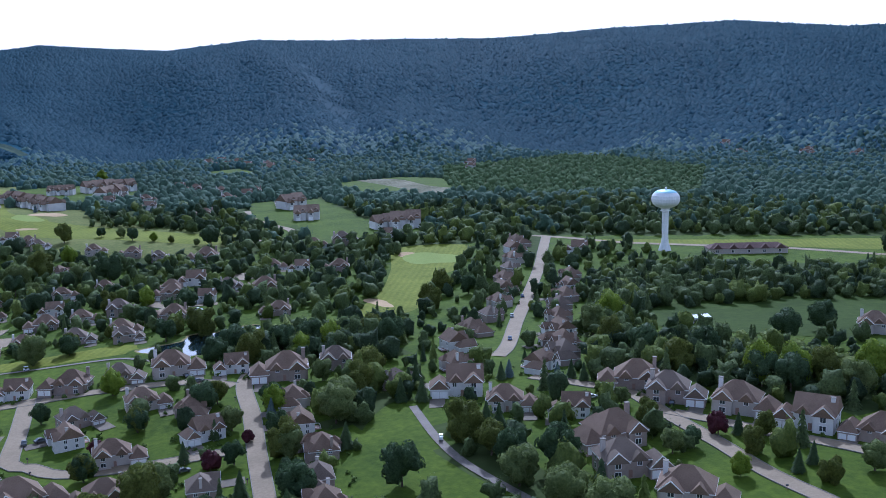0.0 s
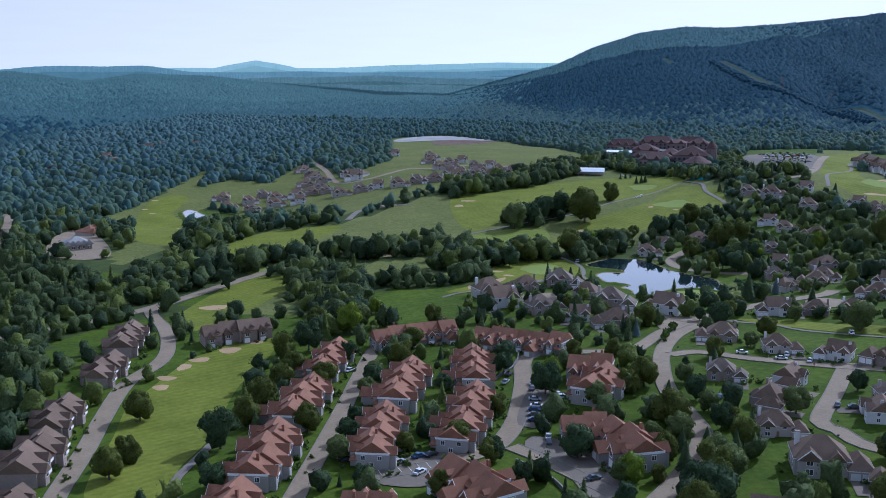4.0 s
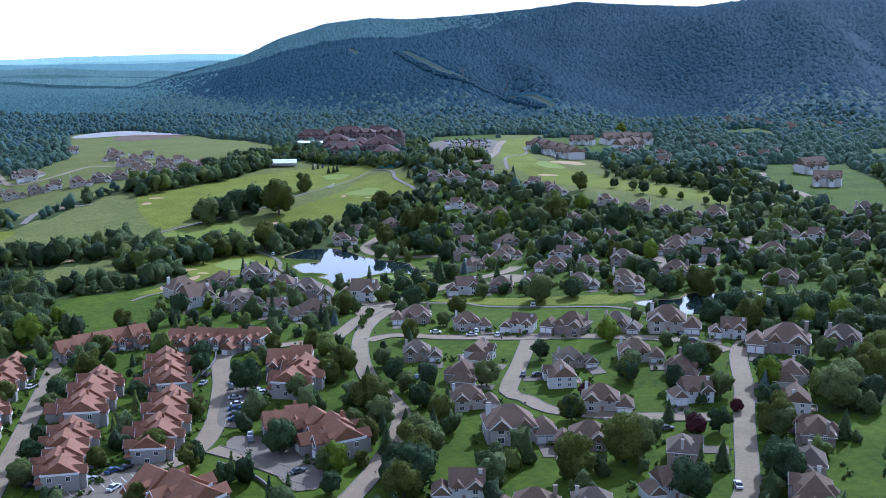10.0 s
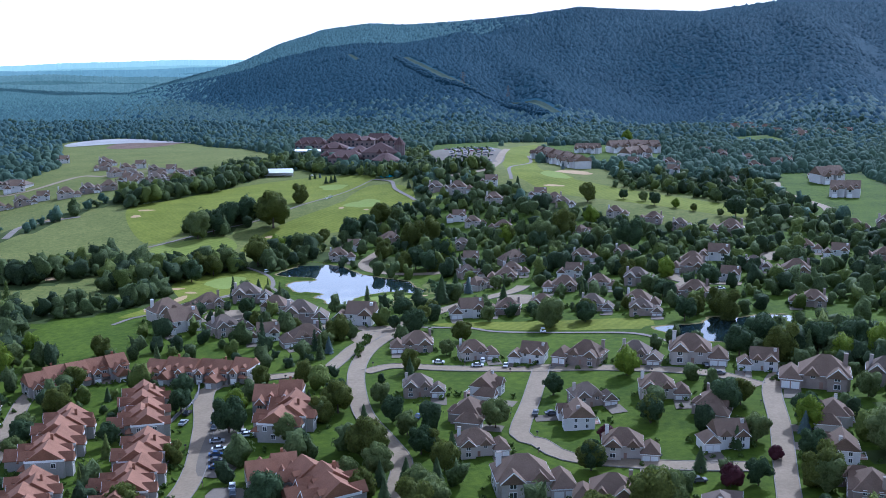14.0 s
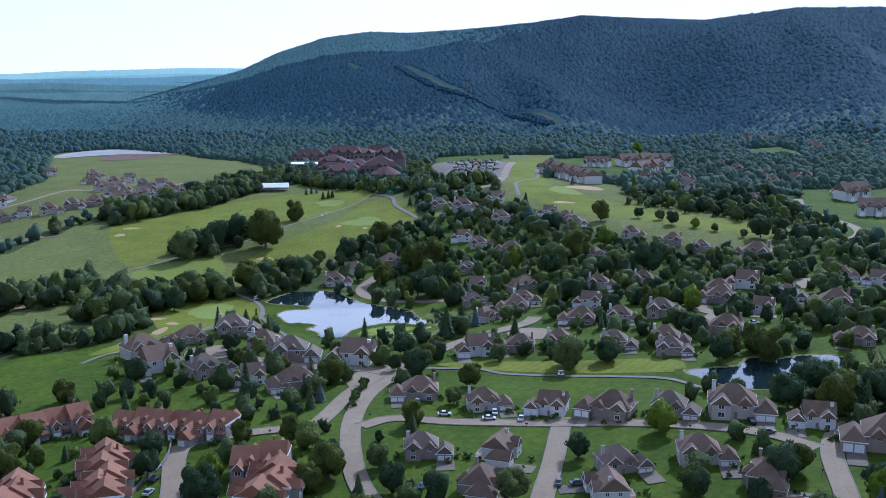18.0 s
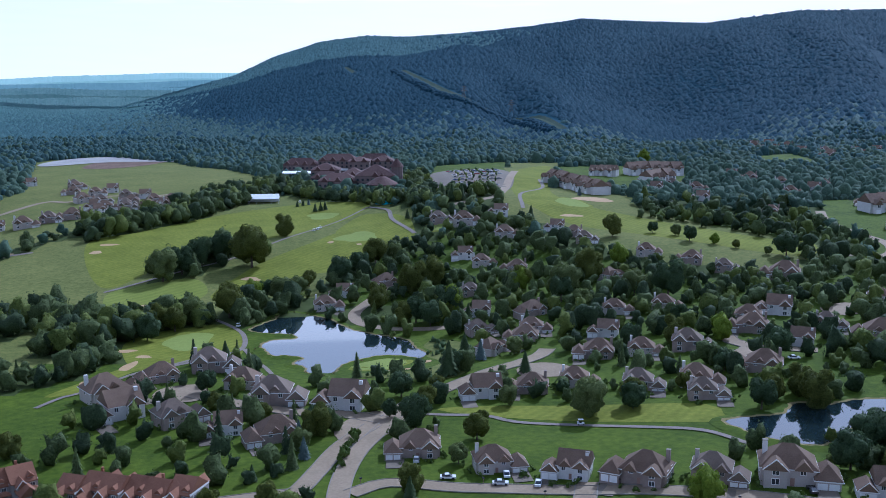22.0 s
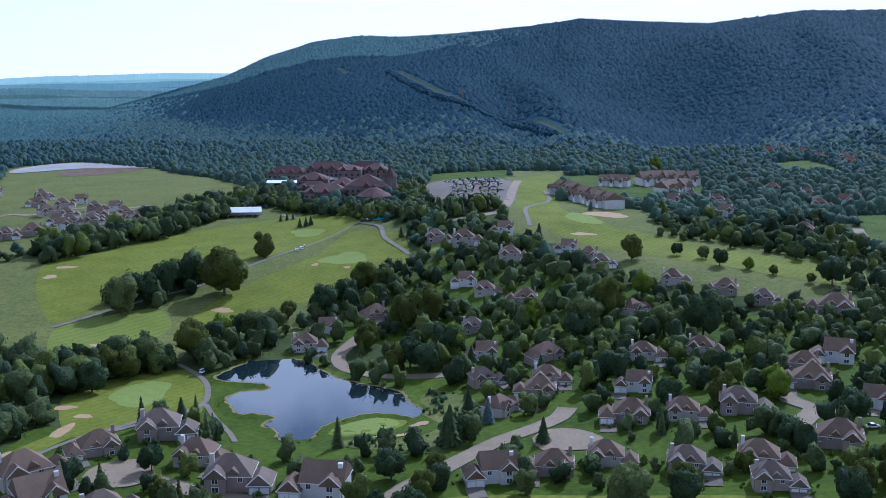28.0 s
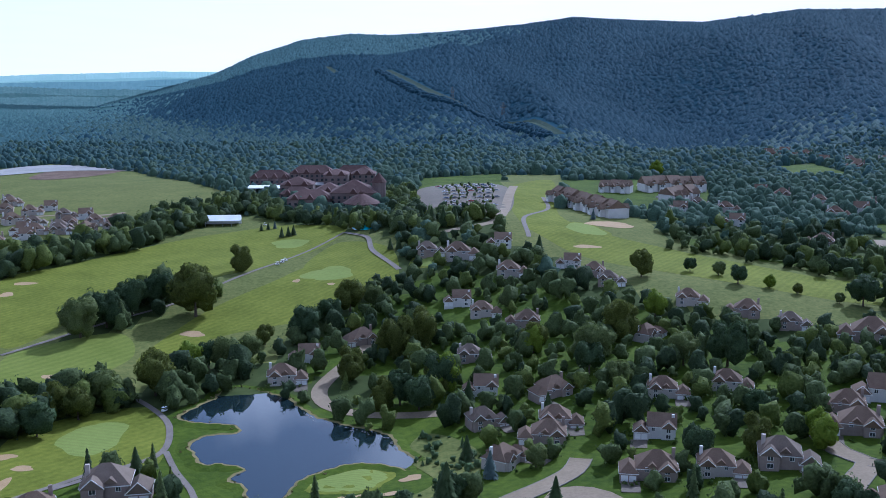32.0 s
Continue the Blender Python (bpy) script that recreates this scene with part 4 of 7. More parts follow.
BUNKERS_BANK = [(-30, 513, 3.2, 2.2), (-24, 514, 3.0, 2.0), (-17, 512, 3.2, 2.4), (-11, 528, 2.6, 2.2)]
BUNKERS_POND = [(-140, 546, 4.4, 3.4), (-130, 536, 4.0, 2.8), (-131, 519, 3.0, 9.0), (-139, 492, 2.4, 6.5), (214, 685, 7.6, 5.6)]
BUNKERS_RANGE = [(-502, 756, 3.5, 3.2), (-434, 692, 4.2, 3.4), (-546, 915, 5.5, 5.0), (-518, 769, 2.6, 2.8), (-535, 812, 3.0, 3.4), (-204, 597, 10.0, 4.0), (-213, 567, 6.5, 4.0), (-284, 759, 8.0, 5.0)]
BUNKERS_NORTH = [(208, 450, 5.3, 14.5), (285, 566, 7.7, 14.4)]
WOODS_STREAM = [(-467, 530), (-414, 496), (-336, 464), (-324, 502), (-286, 457), (-279, 414), (-286, 373), (-280, 331), (-245, 298), (-221, 259), (-205, 224)]
WOODS_BELT = [(-327, 460), (-316, 507), (-276, 508), (-257, 526), (-248, 539), (-236, 513), (-247, 493), (-262, 480), (-276, 453), (-268, 413), (-275, 408)]
WOODS_GREEN = [(-173, 396), (-186, 437), (-181, 450), (-171, 428), (-167, 408)]
WOODS_DEEP = [(-65, 617), (-57, 688), (-44, 723), (-23, 740), (7, 774), (29, 752), (80, 695), (98, 671), (126, 650), (173, 624), (103, 470), (33, 521), (19, 557), (2, 575), (-19, 629), (-42, 631)]
WOODS_FIELD = [(229, 304), (254, 303), (284, 281), (296, 221), (262, 194), (245, 221), (225, 262), (210, 271)]
WOODS_HEDGE = [(326, 431), (399, 419), (477, 361), (421, 317), (329, 345), (292, 358), (253, 310), (235, 312)]
WOODS_GULLY = [(145, 268), (146, 243), (149, 218), (151, 207), (153, 177), (149, 172), (124, 189), (129, 214), (132, 242)]
WOODS_SLOPE = [(119, 309), (146, 332), (152, 317), (138, 278), (119, 273), (114, 284)]
WOODS_POND = [(115, 401), (144, 413), (188, 388), (171, 345), (146, 332), (140, 364), (122, 366), (106, 373)]
WOODS_ROW = [(-226, 754), (-210, 792), (-191, 830), (-177, 891), (-152, 972), (-139, 999), (-144, 1031), (-173, 1031), (-203, 978), (-217, 893), (-239, 851), (-257, 830)]
WOODS_OAKS = [(-167, 669), (-151, 680), (-140, 705), (-130, 727), (-111, 736), (-116, 760), (-140, 756), (-164, 739), (-174, 694)]
WOODS_TEES = [(-138, 540), (-127, 554), (-123, 577), (-111, 580), (-101, 598), (-89, 621), (-73, 632), (-78, 654), (-95, 651), (-110, 636), (-121, 611), (-135, 598), (-147, 581), (-151, 570)]
WOODS_LINE = [(-230, 457), (-204, 469), (-168, 476), (-147, 494), (-137, 523), (-122, 552), (-111, 576), (-93, 599), (-78, 612), (-79, 626), (-114, 595), (-143, 546), (-166, 504), (-200, 491), (-228, 496), (-242, 481)]
WOODS_SHADE = [(-249, 545), (-221, 543), (-199, 561), (-183, 590), (-190, 612), (-215, 585), (-248, 573), (-258, 561)]
WOODS_GROVE = [(119, 413), (146, 423), (173, 391), (161, 362), (132, 356), (108, 366)]
WOODS_COURT = [(-44, 1059), (-16, 1024), (-11, 843), (-24, 841), (-31, 902)]
WOODS_CONDO = [(131, 843), (214, 809), (245, 784), (208, 703), (179, 722), (130, 796)]
WOODS_NORTH = [(153, 628), (214, 641), (245, 574), (244, 497), (186, 434), (144, 473), (125, 512)]
WOODS_CLUMP = [(-247, 493), (-239, 519), (-205, 503), (-178, 448), (-167, 396), (-187, 405), (-214, 431)]
OPEN_GOLF = [(-276, 875), (-181, 1007), (-129, 976), (-58, 907), (-26, 840), (-24, 774), (-53, 763), (-72, 651), (-115, 610), (-152, 573)]
OPEN_WEST = [(-306, 536), (-321, 625), (-288, 667), (-268, 786), (-168, 910), (-131, 876), (-95, 638), (-182, 494), (-208, 412), (-225, 411), (-280, 476)]
OPEN_HOMES = [(-523, 1413), (-469, 1505), (-341, 1409), (-171, 1096), (-162, 1000), (-171, 930), (-261, 836), (-307, 712), (-421, 770), (-470, 812), (-470, 924), (-484, 1020), (-452, 993), (-396, 932), (-390, 1051)]
OPEN_RANGE = [(-518, 683), (-534, 777), (-555, 872), (-580, 995), (-532, 885), (-520, 933), (-448, 908), (-410, 898), (-405, 850), (-464, 817), (-482, 779), (-477, 760), (-415, 669), (-357, 571), (-357, 540), (-357, 497), (-382, 524), (-398, 577), (-486, 702), (-485, 672)]
OPEN_EAST = [(67, 1188), (123, 1183), (84, 931), (143, 898), (137, 841), (193, 752), (220, 729), (185, 651), (131, 667), (101, 685), (67, 773), (35, 812)]
OPEN_CLUB = [(-16, 1058), (-12, 1171), (66, 1203), (43, 875), (-5, 851), (-48, 879), (-135, 940), (-143, 987), (-32, 917), (-20, 924)]
OPEN_CONDO = [(102, 1119), (246, 1149), (202, 975), (109, 916)]
OPEN_TOWER = [(394, 576), (590, 448), (495, 374), (424, 446), (336, 479)]
OPEN_FIELD = [(317, 388), (448, 338), (352, 264), (298, 295), (276, 333)]
OPEN_NORTH = [(174, 420), (288, 601), (343, 575), (247, 431), (175, 348)]
OPEN_MARSH = [(412, 1036), (532, 1090), (605, 1019), (512, 862), (446, 842), (400, 895)]
OPEN_VILLAGE = [(289, 899), (356, 891), (336, 747), (367, 708), (323, 628), (272, 638), (248, 681), (249, 790)]
ROWS_CONDO = [(88, 975, 118, 894, 7), (130, 1037, 154, 1026, 4), (161, 1038, 216, 1049, 6), (166, 973, 192, 993, 3), (294, 836, 318, 841, 3), (284, 775, 304, 766, 3), (316, 694, 356, 691, 6), (330, 689, 352, 678, 3)]
HOMES_HILL = [(-415, 816, 27, 17, 0), (-391, 822, 25, 12, 1), (-415, 907, 54, 20, 2), (-395, 884, 54, 16, 0), (-354, 836, 23, 11, 3), (-345, 852, 22, 11, 1), (-326, 848, 21, 11, 0), (-308, 851, 20, 13, 3), (-294, 858, 19, 12, 1), (-280, 874, 18, 14, 0), (-265, 879, 17, 13, 3), (-333, 1023, 18, 15, 2), (-288, 978, 16, 14, 0), (-264, 963, 15, 14, 1), (-243, 941, 14, 13, 3), (-454, 801, 29, 14, 0), (-428, 796, 28, 13, 3), (-371, 905, 22, 21, 1), (-368, 838, 24, 13, 2)]
HOMES_ESTATE = [(-362, 842, 33, 17, 0), (-345, 851, 32, 17, 3), (-332, 863, 21, 15, 1), (-313, 862, 20, 18, 0), (-299, 876, 9, 17, 3), (-284, 884, 18, 17, 2), (-269, 902, 17, 15, 1), (-254, 916, 16, 13, 3), (-305, 966, 38, 17, 0), (-286, 936, 17, 12, 2), (-344, 1059, 18, 19, 3), (-296, 1003, 46, 15, 0), (-274, 983, 16, 14, 3), (-256, 979, 15, 14, 1), (-221, 926, 13, 16, 0), (-237, 920, 74, 13, 2), (-378, 922, 27, 24, 1)]
ROAD_ESTATE = [(-496, 1066), (-438, 983), (-390, 907), (-361, 925), (-342, 978), (-318, 972), (-292, 997), (-252, 992), (-235, 1004)]
PATH_ESTATE = [(-289, 687), (-298, 733), (-285, 750), (-265, 760)]
HOMES_BROWN = [(-458, 974, 40, 15, 2), (-441, 951, 40, 15, 3), (-427, 933, 35, 15, 2), (-412, 915, 35, 15, 3), (-421, 900, 30, 13, 2), (-399, 882, 30, 13, 3), (-399, 862, 28, 13, 2), (-385, 862, 28, 13, 3), (-477, 836, 25, 13, 2), (-446, 827, 25, 13, 0), (-445, 853, 25, 13, 3), (-426, 843, 25, 14, 0), (-408, 852, 25, 14, 1), (-352, 1077, 15, 14, 3), (-308, 1007, 15, 14, 0), (-280, 925, 18, 14, 1), (-259, 931, 18, 14, 3), (-299, 1027, 20, 14, 1), (-226, 950, 15, 14, 2), (-241, 951, 15, 14, 0), (-270, 918, 18, 14, 0), (-258, 947, 16, 14, 2), (-402, 1102, 25, 15, 1), (-344, 1060, 20, 14, 0), (-285, 953, 17, 14, 3)]
HOMES_SLOPE = [(717, 1224, -30, 18, 1), (1195, 1220, -45, 20, 1), (1150, 1143, -45, 18, 0), (1206, 1061, -48, 24, 2), (1236, 995, -50, 18, 2), (414, 1479, -16, 17, 1), (422, 1420, -17, 16, 0), (440, 1372, -18, 17, 1), (457, 1326, -19, 16, 1), (505, 1365, -20, 18, 0), (539, 1386, -21, 17, 1), (293, 844, -19, 26, 1), (312, 865, -20, 16, 2), (302, 951, -18, 16, 1), (-731, 1016, 35, 16, 1), (-746, 1128, 33, 14, 1), (-741, 1153, 33, 14, 0), (-706, 1170, 31, 16, 1)]
BANK_FAR = [(-500, 775), (-490, 800), (-440, 775), (-405, 765), (-392, 725), (-400, 700), (-430, 700), (-470, 730)]
CLEARING = [(353, 1311), (424, 1362), (414, 1242), (385, 1180), (334, 1187)]
SKI_RUN = [(-92, 2440), (-10, 2065), (50, 1923), (105, 1865), (150, 1790), (178, 1640)]
SKI_TOP = [(-245, 2700), (-225, 2600), (-202, 2492)]
DIRT_MOUND = [(-432, 1326), (-440, 1438), (-390, 1418), (-383, 1481), (-359, 1418), (-376, 1339), (-402, 1300)]
HOMES_FOOT = [(405, 1468, -18, 20, 0), (437, 1490, -19, 21, 1), (448, 1449, -20, 20, 2), (464, 1359, -22, 19, 3), (495, 1378, -23, 19, 0), (260, 1042, -18, 13, 1), (272, 1027, -19, 13, 2), (289, 997, -21, 13, 3), (203, 945, -16, 12, 0), (200, 893, -17, 11, 1), (223, 831, -20, 10, 2), (187, 959, -14, 12, 3), (276, 933, -21, 12, 0), (169, 936, -14, 11, 1), (321, 983, -23, 13, 2)]
HOMES_EDGE = [(1188, 1036, -49, 24, 0), (1200, 974, -51, 35, 3), (1155, 1130, -46, 18, 1), (683, 1165, -30, 15, 1), (443, 1289, -19, 35, 2), (77, 449, -10, 5, 0), (432, 1434, -20, 21, 2), (463, 1321, -24, 23, 3), (404, 1442, -19, 21, 0), (289, 995, -22, 9, 0), (195, 891, -17, 12, 1), (225, 823, -22, 12, 2)]
WOODS_CLUB = [(-30, 874), (-19, 903), (37, 872), (30, 847), (-5, 836), (-26, 848)]
WOODS_HOTEL = [(-157, 1068), (-134, 1038), (-103, 969), (-32, 911), (-27, 866), (-56, 885), (-89, 922), (-145, 996)]
TREES_BRIGHT_0 = [(-1, 606, 16), (36, 640, 10), (94, 677, 10), (109, 523, 9), (206, 1174, 21)]
TREES_BRIGHT_RIDGE_0 = [(254, 239, 14), (264, 233, 12), (287, 219, 13), (111, 534, 8), (268, 339, 13)]
TREES_RED_0 = [(71, 273, 6), (45, 306, 5)]
TREES_RED_RIDGE_0 = [(205, 208, 7), (87, 287, 4)]
LAWN_WEST = [(-172, 400), (-187, 456), (-157, 496), (-111, 610), (-93, 561), (-115, 504), (-131, 474), (-127, 430), (-163, 408)]
PALE_FIELD = [(-503, 1397), (-481, 1474), (-406, 1493), (-350, 1465), (-339, 1422), (-426, 1412), (-483, 1340)]
LAWNS = [(-24, 377), (-16, 347), (0, 316), (0, 291), (11, 268), (32, 267), (62, 276), (72, 307), (58, 332), (59, 364), (71, 408), (126, 438), (198, 454), (188, 430), (120, 418), (-24, 417)]
WOODS_ROAD = [(-315, 451), (-306, 472), (-284, 495), (-265, 514), (-249, 541), (-266, 567), (-276, 536), (-298, 520), (-325, 503), (-332, 479)]
WOODS_EDGE = [(-207, 613), (-196, 620), (-173, 597), (-162, 593), (-142, 604), (-124, 613), (-113, 599), (-121, 582), (-136, 567), (-155, 542), (-171, 529)]
WOODS_LEFT = [(-234, 510), (-211, 496), (-184, 463), (-163, 388), (-173, 371)]
PLAZA = [(-425, 521), (-474, 597), (-479, 632), (-411, 563), (-379, 521), (-395, 507)]
PLAZA_WEST = [(-583, 664), (-585, 685), (-454, 526), (-453, 513)]
SCRUB = [(742, 1242), (1000, 1315), (915, 967), (645, 687), (560, 760), (481, 850), (600, 1100), (641, 1190)]
SCRUB_BOX = (481, 1000, 687, 1315)
SHEDS = [(-450, 592, -449, 611, 14, 'beige', 'roof_red', 'low shop building with a red roof'), (-422, 534, -411, 546, 16, 'stone', 'panel', 'low flat shop building with a grey roof'), (-487, 553, -482, 558, 14, 'stone', 'roof_grey', 'low grey shop by the car park'), (-708, 984, -702, 1002, 12, 'beige', 'roof', 'small building among valley trees'), (-730, 910, -721, 919, 12, 'maroon', 'roof_wine', 'red-brown barn among valley trees')]
JUNCTION = [(-39, 433), (-32, 450), (-23, 452), (-15, 446), (-16, 433), (-23, 425), (-28, 418), (-35, 420)]
COURT = [(-109, 475), (-107, 485), (-97, 490), (-91, 483), (-88, 474), (-93, 467), (-104, 466)]
COURT_ROWS = [(-62, 274), (-62, 284), (-50, 282), (-38, 271), (-30, 250), (-38, 244), (-46, 257), (-56, 269)]
COURT_BAYS = [(-72, 342), (-66, 339), (-61, 322), (-60, 310), (-59, 294), (-68, 292), (-72, 315)]
COURT_LOT = [(-101, 238), (-100, 247), (-84, 263), (-74, 256), (-76, 243), (-86, 236)]
WALL_ROWS = [(-79, 276), (-83, 295), (-87, 320), (-86, 340), (-84, 358), (-89, 382)]
WALL_COURT = [(-62, 263), (-55, 258), (-49, 252), (-45, 246)]
ROAD_GLEN = [(117, 511), (127, 506), (140, 501)]
CUL_WOODS = [(24, 500), (30, 508), (39, 507), (46, 498), (43, 489), (35, 488), (26, 489)]
CUL_NORTH = [(167, 572), (176, 580), (186, 578), (178, 557), (167, 559)]
WALK_LAWN = [(-4, 460), (16, 461), (41, 452), (58, 449), (84, 450), (108, 450), (104, 434), (84, 430), (80, 415), (88, 404), (-4, 414)]
POOL = [(-56, 898), (-50, 905), (-42, 892), (-43, 879), (-52, 885)]
MEDIAN = [(-31, 430), (-32, 416), (-33, 405), (-34, 394)]
GREEN_POINT = [(-47, 512), (-44, 528), (-34, 540), (-16, 541), (-8, 532), (-10, 518), (-20, 509), (-36, 505)]
POND_LAWN = [(-104, 604), (-86, 622), (-66, 618), (-60, 560), (-46, 512), (-60, 503), (-72, 511), (-92, 548)]
REEDS = [(-36, 512), (-26, 508), (-14, 507), (-5, 518), (-9, 534), (-14, 548), (-9, 567), (1, 562), (9, 544), (8, 520), (3, 496), (-10, 490), (-26, 497), (-36, 503)]
ROCKS = [(-50, 587), (-46, 580), (-37, 575), (-28, 569), (-19, 561), (-17, 552)]
CARTS = [(-101, 591, 60), (-102, 586, 40), (-93, 560, 90), (-90, 815, 20), (-89, 820, 30), (-92, 809, 10), (-119, 937, 0), (134, 249, 60), (39, 429, 0)]
PYLONS = [(36, 1929, 38), (118, 1901, 38)]
CARS_STREET = [(-72, 332, 80), (-71, 327, 80), (-60, 320, 10), (-56, 280, 100), (32, 329, 10), (27, 330, 80), (54, 295, 90), (73, 237, 85), (56, 294, 20), (21, 380, 80), (243, 380, 60), (273, 417, 60), (217, 341, 60), (194, 255, 10), (-3, 386, 0), (50, 377, 90), (88, 364, 90), (90, 355, 10), (13, 387, 90), (-112, 479, 20), (127, 490, 0)]
CARS_COURT = [(-71, 339, 15), (-61, 322, 10), (-66, 310, 10), (-66, 306, 10), (-65, 301.5, 10), (-64, 297, 10), (-68, 316, 10), (-57, 284, 100), (-39, 256, 40), (-93, 251, 60), (-89, 257, 60), (-86, 259, 60), (-85, 246, 70), (-85, 349, 80), (-83, 341, 80), (-82, 332, 80), (-107, 248, 10), (-50, 279, 90), (-144, 339, 70), (-9, 330, 70), (64, 277, 10), (109, 352, 60), (140, 350, 70), (205, 262, 80), (212, 236, 40), (-12, 400, 90), (11, 381, 0)]
TREES_NEAR = TREES_NEAR_0 + TREES_NEAR_1 + TREES_NEAR_2
TREES_TOWN = TREES_TOWN_0 + TREES_TOWN_1
TREES_RIDGE = TREES_RIDGE_0 + TREES_RIDGE_1
TREES_PATH = TREES_PATH_0
TREES_GOLF = TREES_GOLF_0 + TREES_GOLF_1
CONIFERS = CONIFERS_0
CONIFERS_RIDGE = CONIFERS_RIDGE_0
CONIFERS_POND = CONIFERS_POND_0
TREES_BRIGHT = TREES_BRIGHT_0
TREES_BRIGHT_RIDGE = TREES_BRIGHT_RIDGE_0
TREES_RED = TREES_RED_0
TREES_RED_RIDGE = TREES_RED_RIDGE_0
TREES_BRIGHT += TREES_BRIGHT_RIDGE
TREES_RED += TREES_RED_RIDGE
CONIFERS_ALL = CONIFERS + CONIFERS_RIDGE + CONIFERS_POND


# ---- ground ----
ROADS = {"road": [(ROAD_SOUTH, 5.8), (ROAD_ROWS, 5.4), (ROAD_CARS, 6.0), (ROAD_COURT, 5.5), (BOULEVARD_WEST, 5.8), (BOULEVARD_EAST, 5.8), (ROAD_MAIN, 5.6), (ROAD_CLOSE, 5.6),
                  (ROAD_EAST, 5.6), (ROAD_BEIGE, 6.8), (ROAD_WOODS, 6.5), (ROAD_BAY, 6.2), (ROAD_TOWER, 6.0), (ROAD_RIDGE, 6.0), (ROAD_RIDGE_EAST, 5.6), (ROAD_HIGH, 6.8),
                  (ROAD_CUL, 6.8), (ROAD_NORTH, 6.8), (ROAD_HOTEL, 6.8), (ROAD_VALLEY, 6.8), (ROAD_GLEN, 6.0), (ROAD_ESTATE, 6.2)],
         "cart_path": [(PATH_CART, 2.4), (PATH_GREEN, 2.3), (PATH_POND, 2.0), (PATH_GOLF, 2.2), (PATH_CLUB, 3), (PATH_RIDGE, 2.8), (PATH_LAWN, 2.1), (PATH_FAR, 2.8), (PATH_ESTATE, 5), (PATH_TOWN, 2.8)]}
WOODS = [WOODS_STREAM, WOODS_BELT, WOODS_GREEN, WOODS_DEEP, WOODS_FIELD, WOODS_HEDGE, WOODS_GULLY, WOODS_SLOPE, WOODS_POND, WOODS_COURT, WOODS_ROW, WOODS_OAKS, WOODS_TEES, WOODS_GROVE, WOODS_CONDO, WOODS_NORTH, WOODS_CLUB, WOODS_HOTEL, WOODS_CLUMP, WOODS_LINE, WOODS_SHADE, WOODS_LEFT, WOODS_EDGE, WOODS_ROAD]
SPARSE = [WOODS_DEEP, WOODS_NORTH, WOODS_CONDO]
OPENS = [OPEN_GOLF, OPEN_HOMES, OPEN_RANGE, OPEN_EAST, OPEN_CLUB, OPEN_CONDO, OPEN_TOWER, OPEN_FIELD, OPEN_NORTH, OPEN_MARSH, OPEN_VILLAGE, OPEN_WEST, PLAZA, PLAZA_WEST, CLEARING, BANK_FAR]
FAIRWAYS = [FAIRWAY_TOWN, FAIRWAY_STRIPE, FAIRWAY_RANGE, FAIRWAY_BAND, FAIRWAY_WEST, FAIRWAY_MID, FAIRWAY_LONG, FAIRWAY_POND, FAIRWAY_BEND, FAIRWAY_EAST, FAIRWAY_NORTH,
            FAIRWAY_RIDGE, FAIRWAY_WALK, FAIRWAY_TOWER, FAIRWAY_CLUB]
PONDS = [POND, POND_WALK, POND_FAR]
HOUSES = [HOUSES_GREEN, HOUSES_WALK, HOUSES_EAST, HOUSES_POND, HOUSES_WOODS, HOUSES_MIDDLE, HOUSES_FAIRWAY, HOUSES_RIDGE, HOUSES_TOWER_WEST, HOUSES_TOWER_EAST, HOUSES_NORTH]


def any_in(x, y, rings):
    hit = np.zeros(np.shape(x), bool)
    for ring in rings:
        hit |= inside(x, y, ring)
    return hit


def build_ground():
    xs = np.concatenate([np.linspace(-4700, -720, 70), np.arange(-700, 701, 9.0), np.linspace(720, 4700, 70)])
    ys = np.concatenate([np.linspace(-700, 90, 12), np.arange(100, 1250, 9.0), np.linspace(1270, 4700, 100)])
    gx, gy = np.meshgrid(xs, ys)
    v = np.stack([gx, gy, height(gx, gy)], -1).reshape(-1, 3)
    n, m = len(xs), len(ys)
    i = (np.arange(m - 1)[:, None] * n + np.arange(n - 1)).ravel()
    q = np.stack([i, i + 1, i + n + 1, i + n], -1)
    q = q[np.hypot(*v[q].mean(1)[:, :2].T) < 4650]
    c = v[q].mean(1)
    r = np.hypot(c[:, 0], c[:, 1])
    open_land = ((r < 600) | any_in(c[:, 0], c[:, 1], OPENS)) & ~any_in(c[:, 0], c[:, 1], [w for w in WOODS if w not in SPARSE])
    open_land &= ~((np.degrees(np.arctan2(c[:, 0], c[:, 1])) < -43) & (r > 330) & ~any_in(c[:, 0], c[:, 1], OPENS + FAIRWAYS))
    open_land |= any_in(c[:, 0], c[:, 1], SPARSE)
    wild = any_in(c[:, 0], c[:, 1], [OPEN_RANGE, OPEN_HOMES, OPEN_EAST, OPEN_GOLF, OPEN_WEST])
    idx = np.where(open_land, np.where(wild, 2, 0), 1)
    tri = np.concatenate([q[:, [0, 1, 2]], q[:, [0, 2, 3]]])
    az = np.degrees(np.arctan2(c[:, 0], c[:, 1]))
    # mountain ground takes the haze-painted forest colours, palest far to the west
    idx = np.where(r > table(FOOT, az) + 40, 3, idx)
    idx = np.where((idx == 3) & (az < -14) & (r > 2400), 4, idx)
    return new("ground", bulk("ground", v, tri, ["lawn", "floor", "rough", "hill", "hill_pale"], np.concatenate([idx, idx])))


tagged(build_ground(), "grassy valley floor rising to wooded slopes", "ground", kind="structure")


